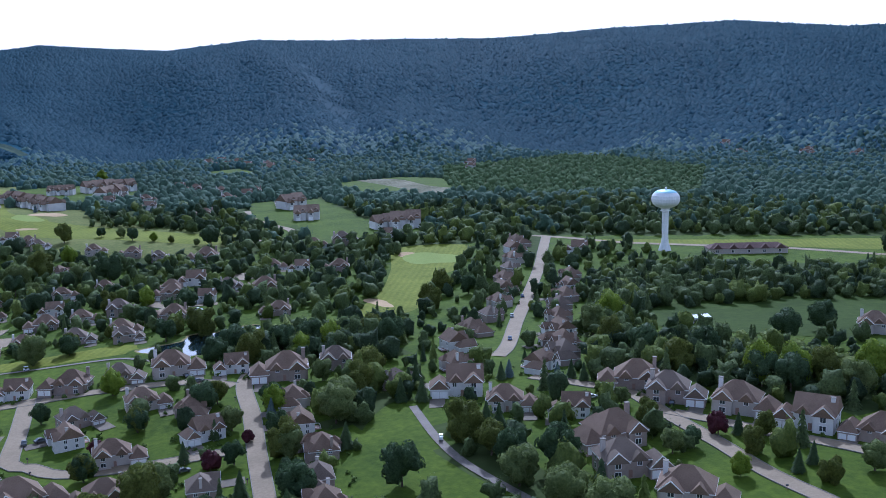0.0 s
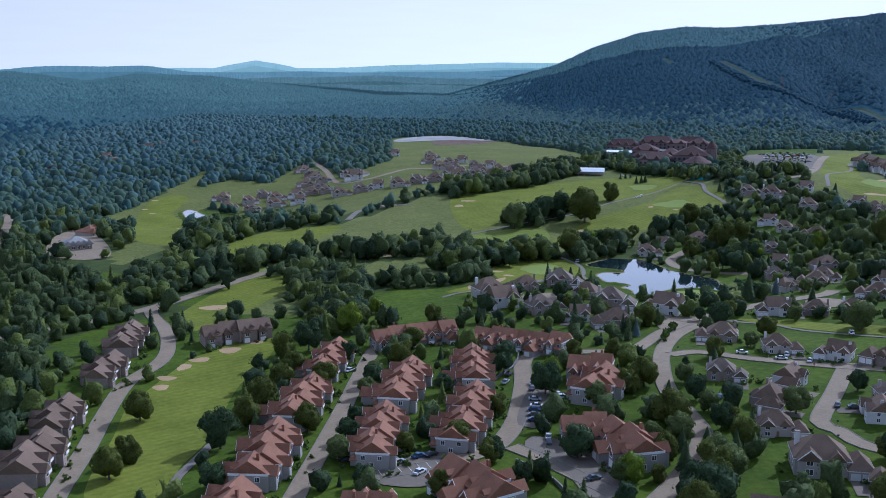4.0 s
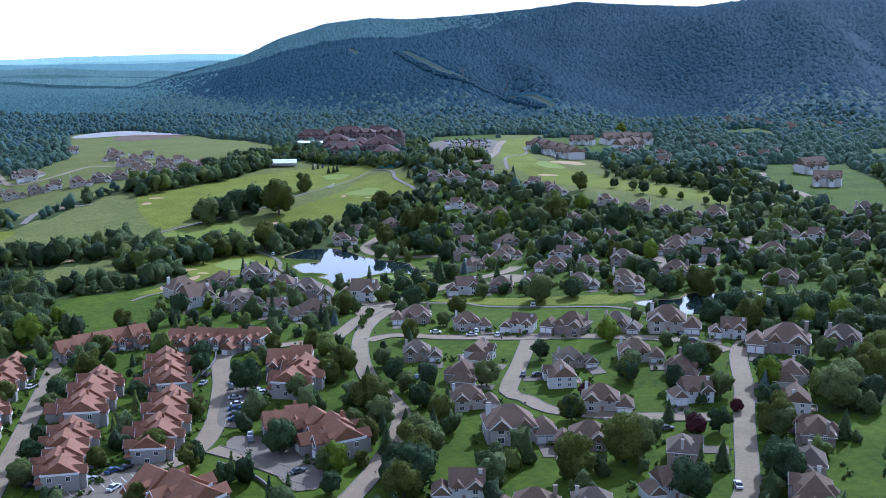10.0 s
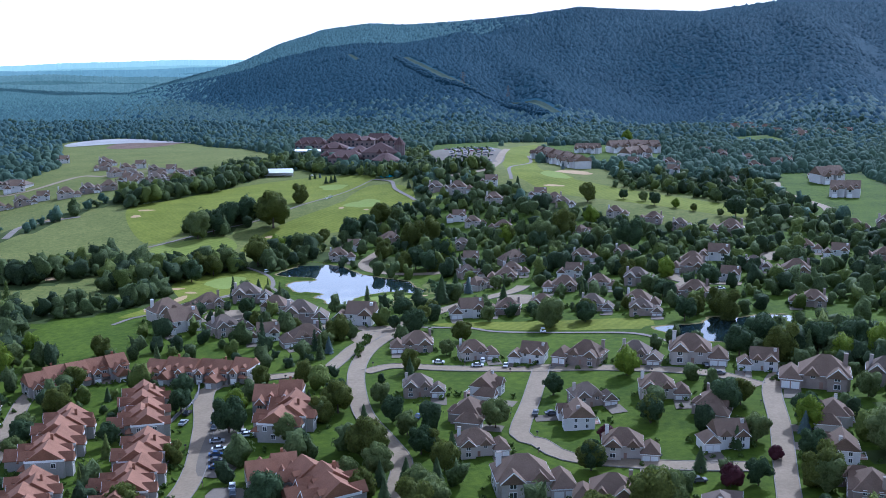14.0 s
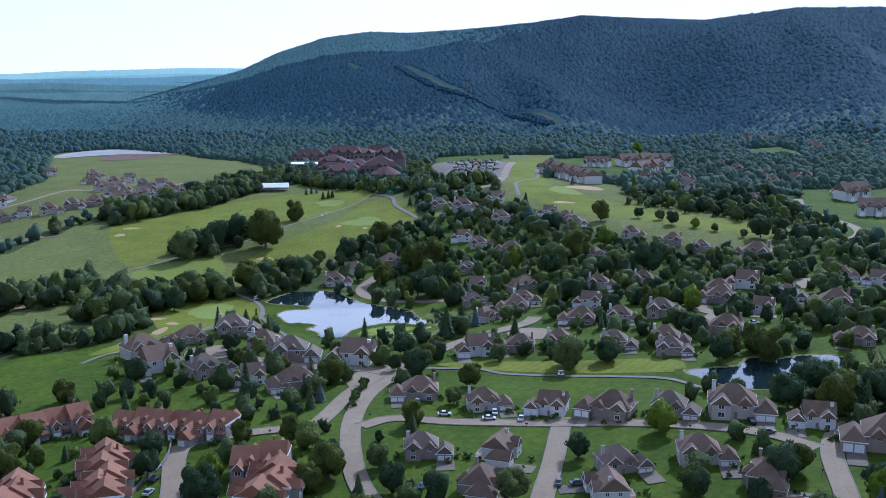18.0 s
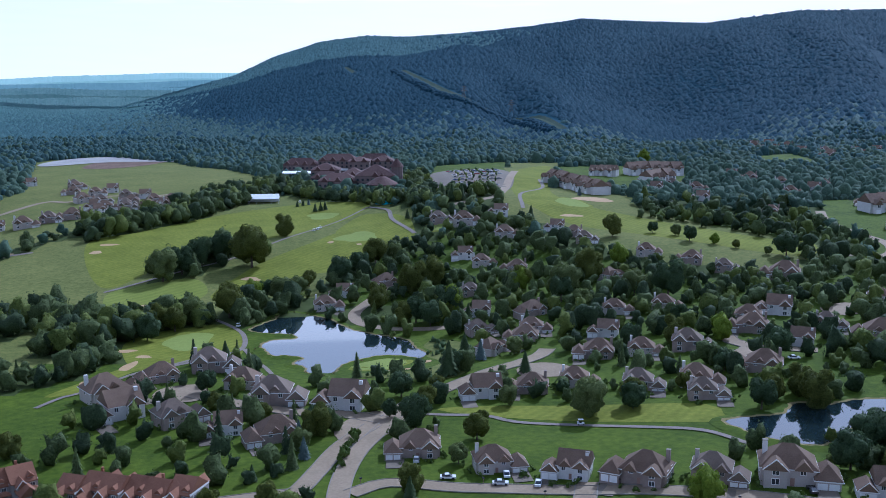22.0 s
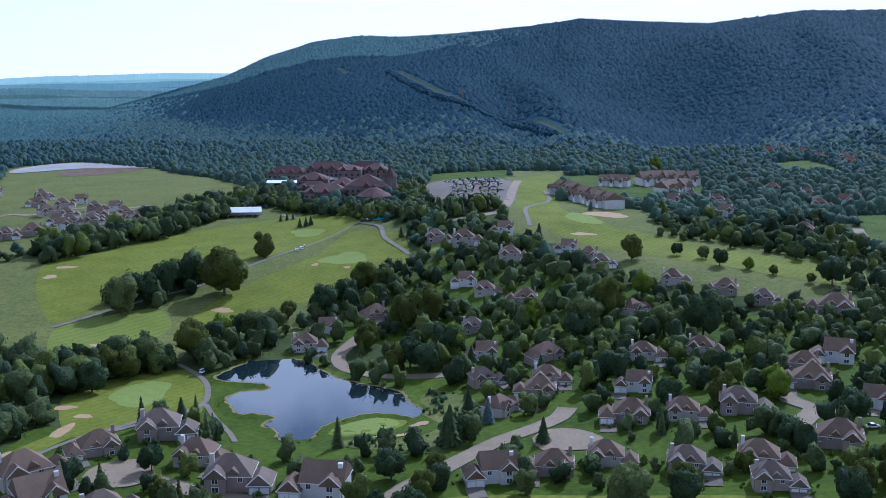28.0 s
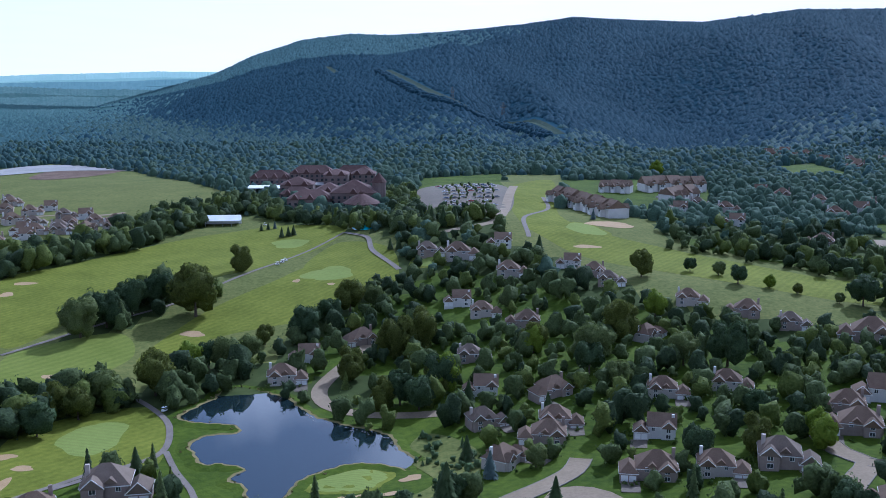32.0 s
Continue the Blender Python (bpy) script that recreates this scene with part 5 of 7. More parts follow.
def build_backdrop():
    """Pale summer sky low over the horizon, and far ridges under it in painted blue haze."""
    k = 96
    for name, r, lo, hi in (("backdrop", 4760, -200, 1150),):
        v, f = [], []
        for i in range(k):
            t = 2 * math.pi * i / k
            v += [(r * math.sin(t), 60 + r * math.cos(t), z) for z in (lo, hi)]
        f = [(2 * i, 2 * i + 1, 2 * ((i + 1) % k) + 1, 2 * ((i + 1) % k)) for i in range(k)]
        m = bpy.data.materials.new("low sky")
        m.use_nodes = True
        n, link = m.node_tree.nodes, m.node_tree.links.new
        n.remove(n["Principled BSDF"])
        geo, sep, ramp, em = n.new("ShaderNodeNewGeometry"), n.new("ShaderNodeSeparateXYZ"), n.new("ShaderNodeValToRGB"), n.new("ShaderNodeEmission")
        noi, mp, mth, mr = n.new("ShaderNodeTexNoise"), n.new("ShaderNodeMapping"), n.new("ShaderNodeMath"), n.new("ShaderNodeMapRange")
        link(geo.outputs["Position"], sep.inputs[0])
        link(geo.outputs["Position"], mp.inputs["Vector"])
        mp.inputs["Scale"].default_value = (0.0007, 0.0007, 0.009)
        noi.inputs["Detail"].default_value = 5
        link(mp.outputs[0], noi.inputs["Vector"])
        mr.inputs["From Min"].default_value, mr.inputs["From Max"].default_value = 60, 1150
        link(sep.outputs["Z"], mr.inputs["Value"])
        mth.operation, mth.inputs[2].default_value = "MULTIPLY_ADD", 0.0
        mth.inputs[1].default_value = 0.22
        link(noi.outputs["Fac"], mth.inputs[0])
        add = n.new("ShaderNodeMath")
        link(mr.outputs[0], add.inputs[0])
        link(mth.outputs[0], add.inputs[1])
        link(add.outputs[0], ramp.inputs["Fac"])
        c = ramp.color_ramp
        for pos, rgb in ((0.10, (0.99, 0.93, 0.83)), (0.45, (0.90, 0.84, 0.74)), (0.62, (1.25, 1.22, 1.18)), (1.0, (1.4, 1.36, 1.3))):
            k0 = c.elements.new(pos)
            k0.color = (*rgb, 1)
        c.elements.remove(c.elements[0])
        link(ramp.outputs[0], em.inputs["Color"])
        dot, glow = n.new("ShaderNodeVectorMath"), n.new("ShaderNodeMapRange")
        dot.operation = "DOT_PRODUCT"
        dot.inputs[1].default_value = (math.sin(radians(SUN_AZIMUTH)) / 4760, math.cos(radians(SUN_AZIMUTH)) / 4760, 0)
        link(geo.outputs["Position"], dot.inputs[0])
        glow.inputs["From Min"].default_value, glow.inputs["From Max"].default_value = -0.2, 0.9
        glow.inputs["To Min"].default_value, glow.inputs["To Max"].default_value = SKY_GLOW * 0.66, SKY_GLOW * 1.3
        link(dot.outputs["Value"], glow.inputs["Value"])
        link(glow.outputs[0], em.inputs["Strength"])
        link(em.outputs[0], n["Material Output"].inputs["Surface"])
        ob = new(name, mesh(name, v, f, m))
        tagged(ob, "pale hazy summer sky over the horizon", "sky", kind="structure")
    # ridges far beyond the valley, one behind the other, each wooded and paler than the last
    # their paler blue and glow are haze put into the materials
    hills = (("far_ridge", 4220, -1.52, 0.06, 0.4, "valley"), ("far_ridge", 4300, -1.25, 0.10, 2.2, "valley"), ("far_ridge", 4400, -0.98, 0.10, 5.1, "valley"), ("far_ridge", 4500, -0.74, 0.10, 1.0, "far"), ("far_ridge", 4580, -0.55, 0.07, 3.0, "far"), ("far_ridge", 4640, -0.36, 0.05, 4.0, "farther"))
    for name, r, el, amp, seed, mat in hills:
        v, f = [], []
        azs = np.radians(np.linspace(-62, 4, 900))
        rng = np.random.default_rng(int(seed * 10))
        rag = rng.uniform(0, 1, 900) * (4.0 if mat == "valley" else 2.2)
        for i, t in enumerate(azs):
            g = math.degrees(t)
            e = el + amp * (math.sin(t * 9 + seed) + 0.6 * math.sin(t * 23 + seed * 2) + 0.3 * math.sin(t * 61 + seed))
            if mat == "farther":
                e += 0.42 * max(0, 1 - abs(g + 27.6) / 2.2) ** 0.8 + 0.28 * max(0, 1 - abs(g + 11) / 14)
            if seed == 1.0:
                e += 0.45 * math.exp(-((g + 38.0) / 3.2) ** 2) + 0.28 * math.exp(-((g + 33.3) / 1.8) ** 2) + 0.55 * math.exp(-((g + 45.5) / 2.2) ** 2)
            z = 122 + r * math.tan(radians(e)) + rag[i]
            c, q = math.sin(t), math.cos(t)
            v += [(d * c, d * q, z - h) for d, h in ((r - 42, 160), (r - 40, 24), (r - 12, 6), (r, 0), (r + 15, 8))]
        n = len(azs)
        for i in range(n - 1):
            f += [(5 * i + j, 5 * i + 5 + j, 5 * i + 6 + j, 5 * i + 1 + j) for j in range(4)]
        tagged(new(name, mesh(name, v, [q[::-1] for q in f], mat)), "wooded ridge far off, haze painted as glowing pale blue", "hill", kind="structure")


SKY_GLOW = 1.2
# pale colour and glow put haze into these two ridge materials
M["farther"] = surface("farthest hills in painted haze", (0.30, 0.44, 0.39), (0.34, 0.48, 0.43), 0.003, 1.0, glow=0.6)
M["valley"] = surface("valley woods in painted haze", (0.100, 0.175, 0.160), (0.160, 0.245, 0.218), 0.012, 1.0, glow=0.4)
build_backdrop()

for ring in FAIRWAYS:
    tagged(drape("fairway", ring, "fairway_light" if ring is FAIRWAY_WEST else "lawn" if ring is FAIRWAY_RIDGE else "fairway", 0.08, 9), "mown striped golf fairway among rougher grass", "fairway", kind="structure")
# the sheet's dark colour carries the shade of the tree belts
tagged(drape("meadow", MEADOW, "meadow", 0.16, 12), "grass meadow between tree belts, shade painted into its green", "meadow", kind="structure")
tagged(drape("wild_bank", REEDS, "rough", 0.14, 6), "tawny unmown grass on the bank above the pond", "bank", kind="structure")
for name, ring, mat, label in (("pond", POND, "water", "still golf-course pond with a grassy uneven shore"), ("pond", POND_WALK, "water", "small pond beside the cart path"),
                               ("pond", POND_FAR, "water", "small far pond by the driving range"), ("marsh", MARSH, "algae", "pale marshy lake with floating weed")):
    r = np.array(ring, float)
    level = 3.95 if ring is POND else 17.15 if ring is POND_WALK else -7.9 if ring is POND_FAR else float(np.median(height(r[:, 0], r[:, 1]))) + 0.25
    tagged(drape(name, ring, mat, 0, 12, level), label, name, kind="structure")
    if mat == "water":
        edge = spline(ring, 1.6, True)
        edge = edge[:-1] if np.hypot(*(edge[0] - edge[-1])) < 0.3 else edge
        n, run = len(edge), np.roll(edge, -1, 0) - np.roll(edge, 1, 0)
        turn = np.sign(np.sum(edge[:, 0] * np.roll(edge[:, 1], -1) - np.roll(edge[:, 0], -1) * edge[:, 1]))
        out = np.stack([run[:, 1], -run[:, 0]], -1) * turn / np.hypot(run[:, 0], run[:, 1])[:, None]
        wob = 0.5 * np.sin(np.arange(n) * 1.9) + 0.4 * np.sin(np.arange(n) * 0.73 + 1)
        rims = []
        for far, lift in ((-0.5, -0.06), (0.9, 0.14), (4.6, None)):
            p = edge + out * (far + wob * (0.9 if lift is not None else 0.4))[:, None]
            z = np.full(n, level + lift) if lift is not None else height(p[:, 0], p[:, 1]) + 0.06
            rims.append(np.column_stack([p, z]))
        faces = [(k * n + i, k * n + (i + 1) % n, (k + 1) * n + (i + 1) % n, (k + 1) * n + i) for k in (0, 1) for i in range(n)]
        faces = [f[::-1] for f in faces] if turn > 0 else faces
        tagged(new("shore", mesh("shore", np.concatenate(rims), faces, ["reed", "lawn"], [0] * n + [1] * n)), "dry grassy bank round the pond", "bank", kind="structure")


def blot(name, x, y, rx, ry, mat, lift, seed, label, turn=0.0):
    """A rounded uneven patch on the ground: a putting green or a sand bunker."""
    rng = np.random.default_rng(seed)
    ph, k = rng.uniform(0, 6.28, 3), 14
    ring = []
    for i in range(k):
        t = 2 * math.pi * i / k
        s = 1 + 0.13 * math.sin(2 * t + ph[0]) + 0.10 * math.sin(3 * t + ph[1]) + 0.06 * math.sin(5 * t + ph[2])
        ring.append((x + rx * s * math.cos(t), y + ry * s * math.sin(t)))
    return tagged(drape(name, ring, mat, lift, max(2.5, min(rx, ry) / 2)), label, name.replace("_", " "), kind="structure")


for i, (x, y, rx, ry) in enumerate(GREENS + GREENS_TOWN + GREENS_NORTH):
    blot("fringe", x, y, rx + 2.5, ry + 2.5, "fairway", 0.12, 40 + i, "mown collar of a putting green")
    blot("putting_green", x, y, rx, ry, "green", 0.16, 40 + i, "pale close-mown putting green")
for i, (x, y, rx, ry) in enumerate(BUNKERS_TOWN + BUNKERS_GOLF + BUNKERS_POND + BUNKERS_BANK + BUNKERS_RANGE + BUNKERS_NORTH):
    blot("sand_bunker", x, y, max(rx * 0.9, 2.0), max(ry * 0.85, 1.8), "sand", 0.15, 90 + i, "tan sand bunker with a ragged grass lip")

for points, width in ROADS["road"]:
    tagged(strip("road", points, width, "asphalt", 0.22), "worn grey asphalt street with pale kerbs", "road", kind="structure")
    near = np.hypot(*np.mean(points, 0)) < 560
    if near:
        for side in (-1, 1):
            tagged(strip("kerb", points, 0.24, "kerb", 0.34, shift=side * (width / 2 + 0.15), tall=0.3), "pale concrete kerb along the street", "kerb", kind="structure")
for ring in (JUNCTION, COURT, CUL_WOODS, CUL_NORTH, COURT_ROWS, COURT_BAYS, COURT_LOT):
    tagged(drape("road", ring, "asphalt" if ring in (JUNCTION, COURT, CUL_WOODS, CUL_NORTH) else "drive", 0.24, 8), "wide asphalt junction between the streets", "road", kind="structure")
for line, label in ((WALL_ROWS, "low grey stone retaining wall behind the townhouses"), (WALL_COURT, "low curved stone wall by the garage court")):
    tagged(strip("retaining_wall", line, 0.5, "rock", 1.0, 2.5, tall=1.6), label, "wall", kind="structure")
for i in range(9):
    u = i / 8
    x, y = -97 + 18 * u, 245 + 14 * u
    tagged(strip("parking_line", [(x, y), (x + 1.3, y - 1.7), (x + 2.6, y - 3.4)], 0.14, "line", 0.27, 1.0), "white painted line between parking bays", "marking", kind="structure")
tagged(drape("pool", POOL, "pool", 0.4, 4), "turquoise hotel swimming pool", "pool", kind="structure")
for points, width in ROADS["cart_path"]:
    tagged(strip("cart_path", points, width, "path", 0.24), "narrow paved cart path across the grass", "path", kind="structure")


# ---- houses ----
def window(parent, x, y, z, w, h, side="y", sign=-1, pane=True):
    """A framed window on the wall at y (or x); sign: which way it faces."""
    xs = [x - w / 2 - 0.12, x - w / 2, x - 0.05, x + 0.05, x + w / 2, x + w / 2 + 0.12]
    zs = [z - 0.14, z, z + h, z + h + 0.14]
    at = (lambda p, q, r: (p, y + q * sign, r)) if side == "y" else (lambda p, q, r: (y + q * sign, p, r))
    v = [at(p, q, r) for q in (0.10, 0.0) for r in zs for p in xs]
    f, mat = [], []
    for j in range(3):
        for i in range(5):
            hole = j == 1 and i in (1, 3)
            c = [j * 6 + i, j * 6 + i + 1, j * 6 + i + 7, j * 6 + i + 6]
            if not hole or not pane:
                f.append(tuple(c))
                mat.append(1 if hole else 0)
            edges = [(c[k], c[(k + 1) % 4]) for k in range(4)] if hole else []
            edges += [(c[0], c[1])] * (j == 0) + [(c[2], c[3])] * (j == 2) + [(c[3], c[0])] * (i == 0) + [(c[1], c[2])] * (i == 4)
            if not hole or pane:
                f += [(q, p, p + 24, q + 24) for p, q in edges]
                mat += [0] * len(edges)
    ob = new("window", mesh("window", v, f, ["trim", "glass"], mat))
    ob.parent = parent
    if pane:
        lo, hi = at(xs[1], 0.0, z), at(xs[4], 0.05, z + h)
        part("pane", box(*sorted((lo[0], hi[0])), *sorted((lo[1], hi[1])), lo[2], hi[2]), "glass", ob)


def gable_wall(s, x0, x1, y0, y1, z, rise, axis="y"):
    """The upright triangle under a gable, as thick as y0 to y1."""
    m = (x0 + x1) / 2
    if axis == "y":
        s.prism([(x0, y0, z), (x1, y0, z), (m, y0, z + rise)], [(x0, y1, z), (x1, y1, z), (m, y1, z + rise)])
    else:
        s.prism([(y0, x0, z), (y0, x1, z), (y0, m, z + rise)], [(y1, x0, z), (y1, x1, z), (y1, m, z + rise)])


def rake(s, x, half, y, z, rise):
    """White boards up both slopes of a gable that faces -y."""
    for e in (-1, 1):
        foot, tip = (x + e * half, z), (x, z + rise)
        s.prism([(foot[0], y - 0.08, foot[1] - 0.3), (foot[0], y - 0.08, foot[1] + 0.02), (tip[0], y - 0.08, tip[1] + 0.02), (tip[0], y - 0.08, tip[1] - 0.34)],
                [(foot[0], y + 0.02, foot[1] - 0.3), (foot[0], y + 0.02, foot[1] + 0.02), (tip[0], y + 0.02, tip[1] + 0.02), (tip[0], y + 0.02, tip[1] - 0.34)])


def house(kind, full=True):
    """A detached house, front to -y, in four plans; the far ones have fewer windows."""
    wall, roof, w, d, eave, rise, flip = (("beige", "roof", 14, 11, 4.8, 5.0, 1), ("white", "roof", 12, 11, 5.2, 4.8, -1),
                                          ("stone", "roof", 15, 12, 4.4, 5.4, -1), ("stone", "roof_grey", 13, 10.5, 5.0, 4.8, 1))[kind]
    top = new("house")
    s = box(-w / 2, w / 2, -d / 2, d / 2, -2.0, eave)
    gx = flip * (w / 2 + 2.6)
    g0, g1 = sorted((flip * (w / 2 - 0.5), flip * (w / 2 + 5.8)))
    gy0, gy1 = -d / 2 - 2.0, d / 2 - 3.5
    s.box(g0, g1, gy0, gy1, -2.0, 3.1)
    wx = -flip * w * 0.24
    ww = 5.8
    s.box(wx - ww / 2, wx + ww / 2, -d / 2 - 1.6, -d / 2 + 1, -2.0, eave)
    front = Solid()
    gable_wall(front, wx - ww / 2, wx + ww / 2, -d / 2 - 1.62, -d / 2 - 1.35, eave, 2.6)
    if kind in (0, 3):
        part("gable", front, "white", top)
    else:
        s.f += [tuple(len(s.v) + i for i in q) for q in front.f]
        s.v += front.v
    bx = flip * w * 0.18
    if kind in (0, 2):
        s.box(bx - 2.2, bx + 2.2, d / 2 - 1, d / 2 + 1.8, -2.0, eave)
    if kind == 1:
        for a in (-w / 2, w / 2 - 0.25):
            gable_wall(s, -d / 2, d / 2, a, a + 0.25, eave, rise - 0.2, "x")
    part("wall", s, wall, top)
    o = 0.45
    part("roof", Solid().hip(-w / 2 - o, w / 2 + o, -d / 2 - o, d / 2 + o, eave + 0.1, rise, (1, 1) if kind == 1 else (0, 0)), roof, top)
    part("gable_roof", Solid().hip_y(wx - ww / 2 - o, wx + ww / 2 + o, -d / 2 - 1.6 - o, -d / 2 + 4.2, eave + 0.12, 3.0, (1, 0)), roof, top)
    part("garage_roof", Solid().hip_y(g0 - o, g1 + o, gy0 - o, gy1 + o, 3.2, 3.4, (1 if kind % 2 else 0, 0)), roof, top)
    if kind % 2:
        gw = Solid()
        gable_wall(gw, g0, g1, gy0 + 0.02, gy0 + 0.2, 3.1, 2.7)
        part("gable", gw, wall, top)
    if kind in (0, 2):
        part("bay_roof", Solid().hip_y(bx - 2.2 - o, bx + 2.2 + o, d / 2 - 4.0, d / 2 + 1.8 + o, eave + 0.12, 2.6, (0, 0)), roof, top)
    if full:
        sx = flip * w * 0.26
        g2 = Solid()
        gable_wall(g2, sx - 1.9, sx + 1.9, -d / 2 - 0.62, -d / 2 - 0.1, eave, 2.0)
        part("gable", g2, "white" if kind != 2 else wall, top)
        part("gable_roof", Solid().hip_y(sx - 2.3, sx + 2.3, -d / 2 - 0.95, -d / 2 + 3.6, eave + 0.1, 2.4, (1, 0)), roof, top)
    if kind != 1 and not full:
        dx = flip * w * 0.12
        part("dormer_roof", Solid().hip_y(dx - 1.7, dx + 1.7, -d / 2 - 0.2, -d / 2 + 3.2, eave + 0.9, 1.5, (1, 0)), roof, top)
        part("dormer", box(dx - 1.35, dx + 1.35, -d / 2 + 0.25, -d / 2 + 2.2, eave - 0.1, eave + 0.8), wall, top)
    tr = Solid()
    for x0, x1, y0, y1, z in ((-w / 2 - o, w / 2 + o, -d / 2 - o, d / 2 + o, eave), (g0 - o, g1 + o, gy0 - o, gy1 + o, 3.1)):
        tr.box(x0 - 0.06, x1 + 0.06, y0 - 0.06, y0 + 0.04, z - 0.22, z + 0.03).box(x0 - 0.06, x1 + 0.06, y1 - 0.04, y1 + 0.06, z - 0.22, z + 0.03)
        tr.box(x0 - 0.06, x0 + 0.04, y0 + 0.05, y1 - 0.05, z - 0.22, z + 0.03).box(x1 - 0.04, x1 + 0.06, y0 + 0.05, y1 - 0.05, z - 0.22, z + 0.03)
    rake(tr, wx, ww / 2 + o, -d / 2 - 1.6 - o, eave + 0.12, 3.0)
    if kind % 2:
        rake(tr, (g0 + g1) / 2, (g1 - g0) / 2 + o, gy0 - o, 3.2, 3.4)
    part("trim", tr, "trim", top, "white painted fascia and gutters")
    cx = -flip * (w / 2 - 1.3)
    cy = (0.10, -0.18, 0.22, -0.05)[kind] * d
    ch = part("chimney", box(cx - 0.65, cx + 0.65, cy, cy + 1.1, -1, eave + rise * 0.98), ("white", "white", "stone", "beige")[kind], top)
    if full:
        part("chimney_cap", box(cx - 0.75, cx + 0.75, cy - 0.1, cy + 1.2, eave + rise * 0.98, eave + rise * 0.98 + 0.15), "kerb", ch)
    for k in (0, 1):
        c = (g0 + g1) / 2 + (k - 0.5) * 2.9
        part("garage_door", box(c - 1.25, c + 1.25, gy0 - 0.05, gy0 + 0.02, 0.0, 2.3), "trim", top, "white panelled garage door")
    if full:
        part("door", box(flip * 1.0 - 0.55, flip * 1.0 + 0.55, -d / 2 - 0.06, -d / 2 + 0.02, 0.1, 2.3), "deck", top, "dark wooden front door")
    for x, z, hw in ((wx, 0.9, 1.8), (wx, 3.5, 1.6), (flip * 3.6, 3.4, 1.3)):
        window(top, x, -d / 2 - 1.6 if x == wx else -d / 2, z, hw, 1.5, pane=full)
    for y in (-d * 0.22, d * 0.2) if full else (0.0,):
        for z in (0.9, 3.4) if full else (3.4,):
            window(top, y, -flip * w / 2, z, 1.2, 1.4, "x", -flip, False)
    for x in (-w * 0.3, w * 0.3) if full else ():
        window(top, x, d / 2, 3.3, 1.3, 1.4, "y", 1, False)
    if kind in (0, 1) and full:
        dk = part("deck", box(-4.2, 1.2, d / 2, d / 2 + 3.2, 0.4, 0.6), "deck", top, "brown timber deck")
        rl = Solid()
        for b in ((-4.2, 1.2, d / 2 + 3.1, d / 2 + 3.2), (-4.2, -4.1, d / 2, d / 2 + 3.2), (1.1, 1.2, d / 2, d / 2 + 3.2)):
            rl.box(b[0], b[1], b[2], b[3], 1.4, 1.55)
        for i in range(10):
            rl.box(-4.2 + i * 0.59, -4.12 + i * 0.59, d / 2 + 3.1, d / 2 + 3.2, 0.5, 1.4)
        part("railing", rl, "trim", dk, "white railing")
    return top


STORIES = ["beige house with brown hipped roof", "white house with brown roof and chimney", "tan brick house with brown roof", "tan house with grey-brown roof"]
WHERE = ["beside an open lawn", "along the cart path", "on the eastern street", "near the pond", "among shade trees", "half hidden in trees",
         "by the fairway", "on a terraced lot", "in a close row", "in a close row opposite", "near the north fairway"]


def place(protos, k, x, y, turn, scale=1.0, dz=0.0):
    """The k-th prototype, or a copy of it, set down on the ground."""
    m = pose(x, y, ground_at(x, y) + dz, 0, 0, turn) @ Matrix.Scale(scale, 4)
    ob, used = protos[k]
    if not used:
        ob.matrix_basis = m
        protos[k] = (ob, True)
        return ob
    c = copy_thing(ob, Matrix.Identity(4))
    c.matrix_basis = m
    return c


house_protos = [(house(k), False) for k in range(4)] + [(house(k, False), False) for k in range(4)]
HOME = []
for rows, where in zip(HOUSES, WHERE):
    for x, y, turn, w, kind in rows:
        if any(math.hypot(x - hx, y - hy) < 12.5 for hx, hy, r in HOME):
            continue
        s = min(1.0, max(0.72, w / 19.5))
        flip = (1, -1, -1, 1)[kind]
        x, y = x - flip * 2.4 * s * math.cos(radians(turn)), y - flip * 2.4 * s * math.sin(radians(turn))
        tagged(place(house_protos, kind + 4 * (math.hypot(x, y) > 430), x, y, turn, s), f"{STORIES[kind]}, {where}", "house", "detached houses")
        HOME.append((x + flip * 2.4 * s * math.cos(radians(turn)), y + flip * 2.4 * s * math.sin(radians(turn)), 10 * s + 1))
        if math.hypot(x, y) < 640 and rows is not HOUSES_TOWER_WEST:
            c, q = math.cos(radians(turn)), math.sin(radians(turn))
            ax = [(flip * (9.4 + o) * s, -l * s) for l in (7.2, 12, 17) for o in (0,)]
            tagged(strip("driveway", [(x + c * u - q * v, y + q * u + c * v) for u, v in ax], 5.2, "drive", 0.2, 3.0), "short asphalt driveway to a garage", "driveway", kind="structure")


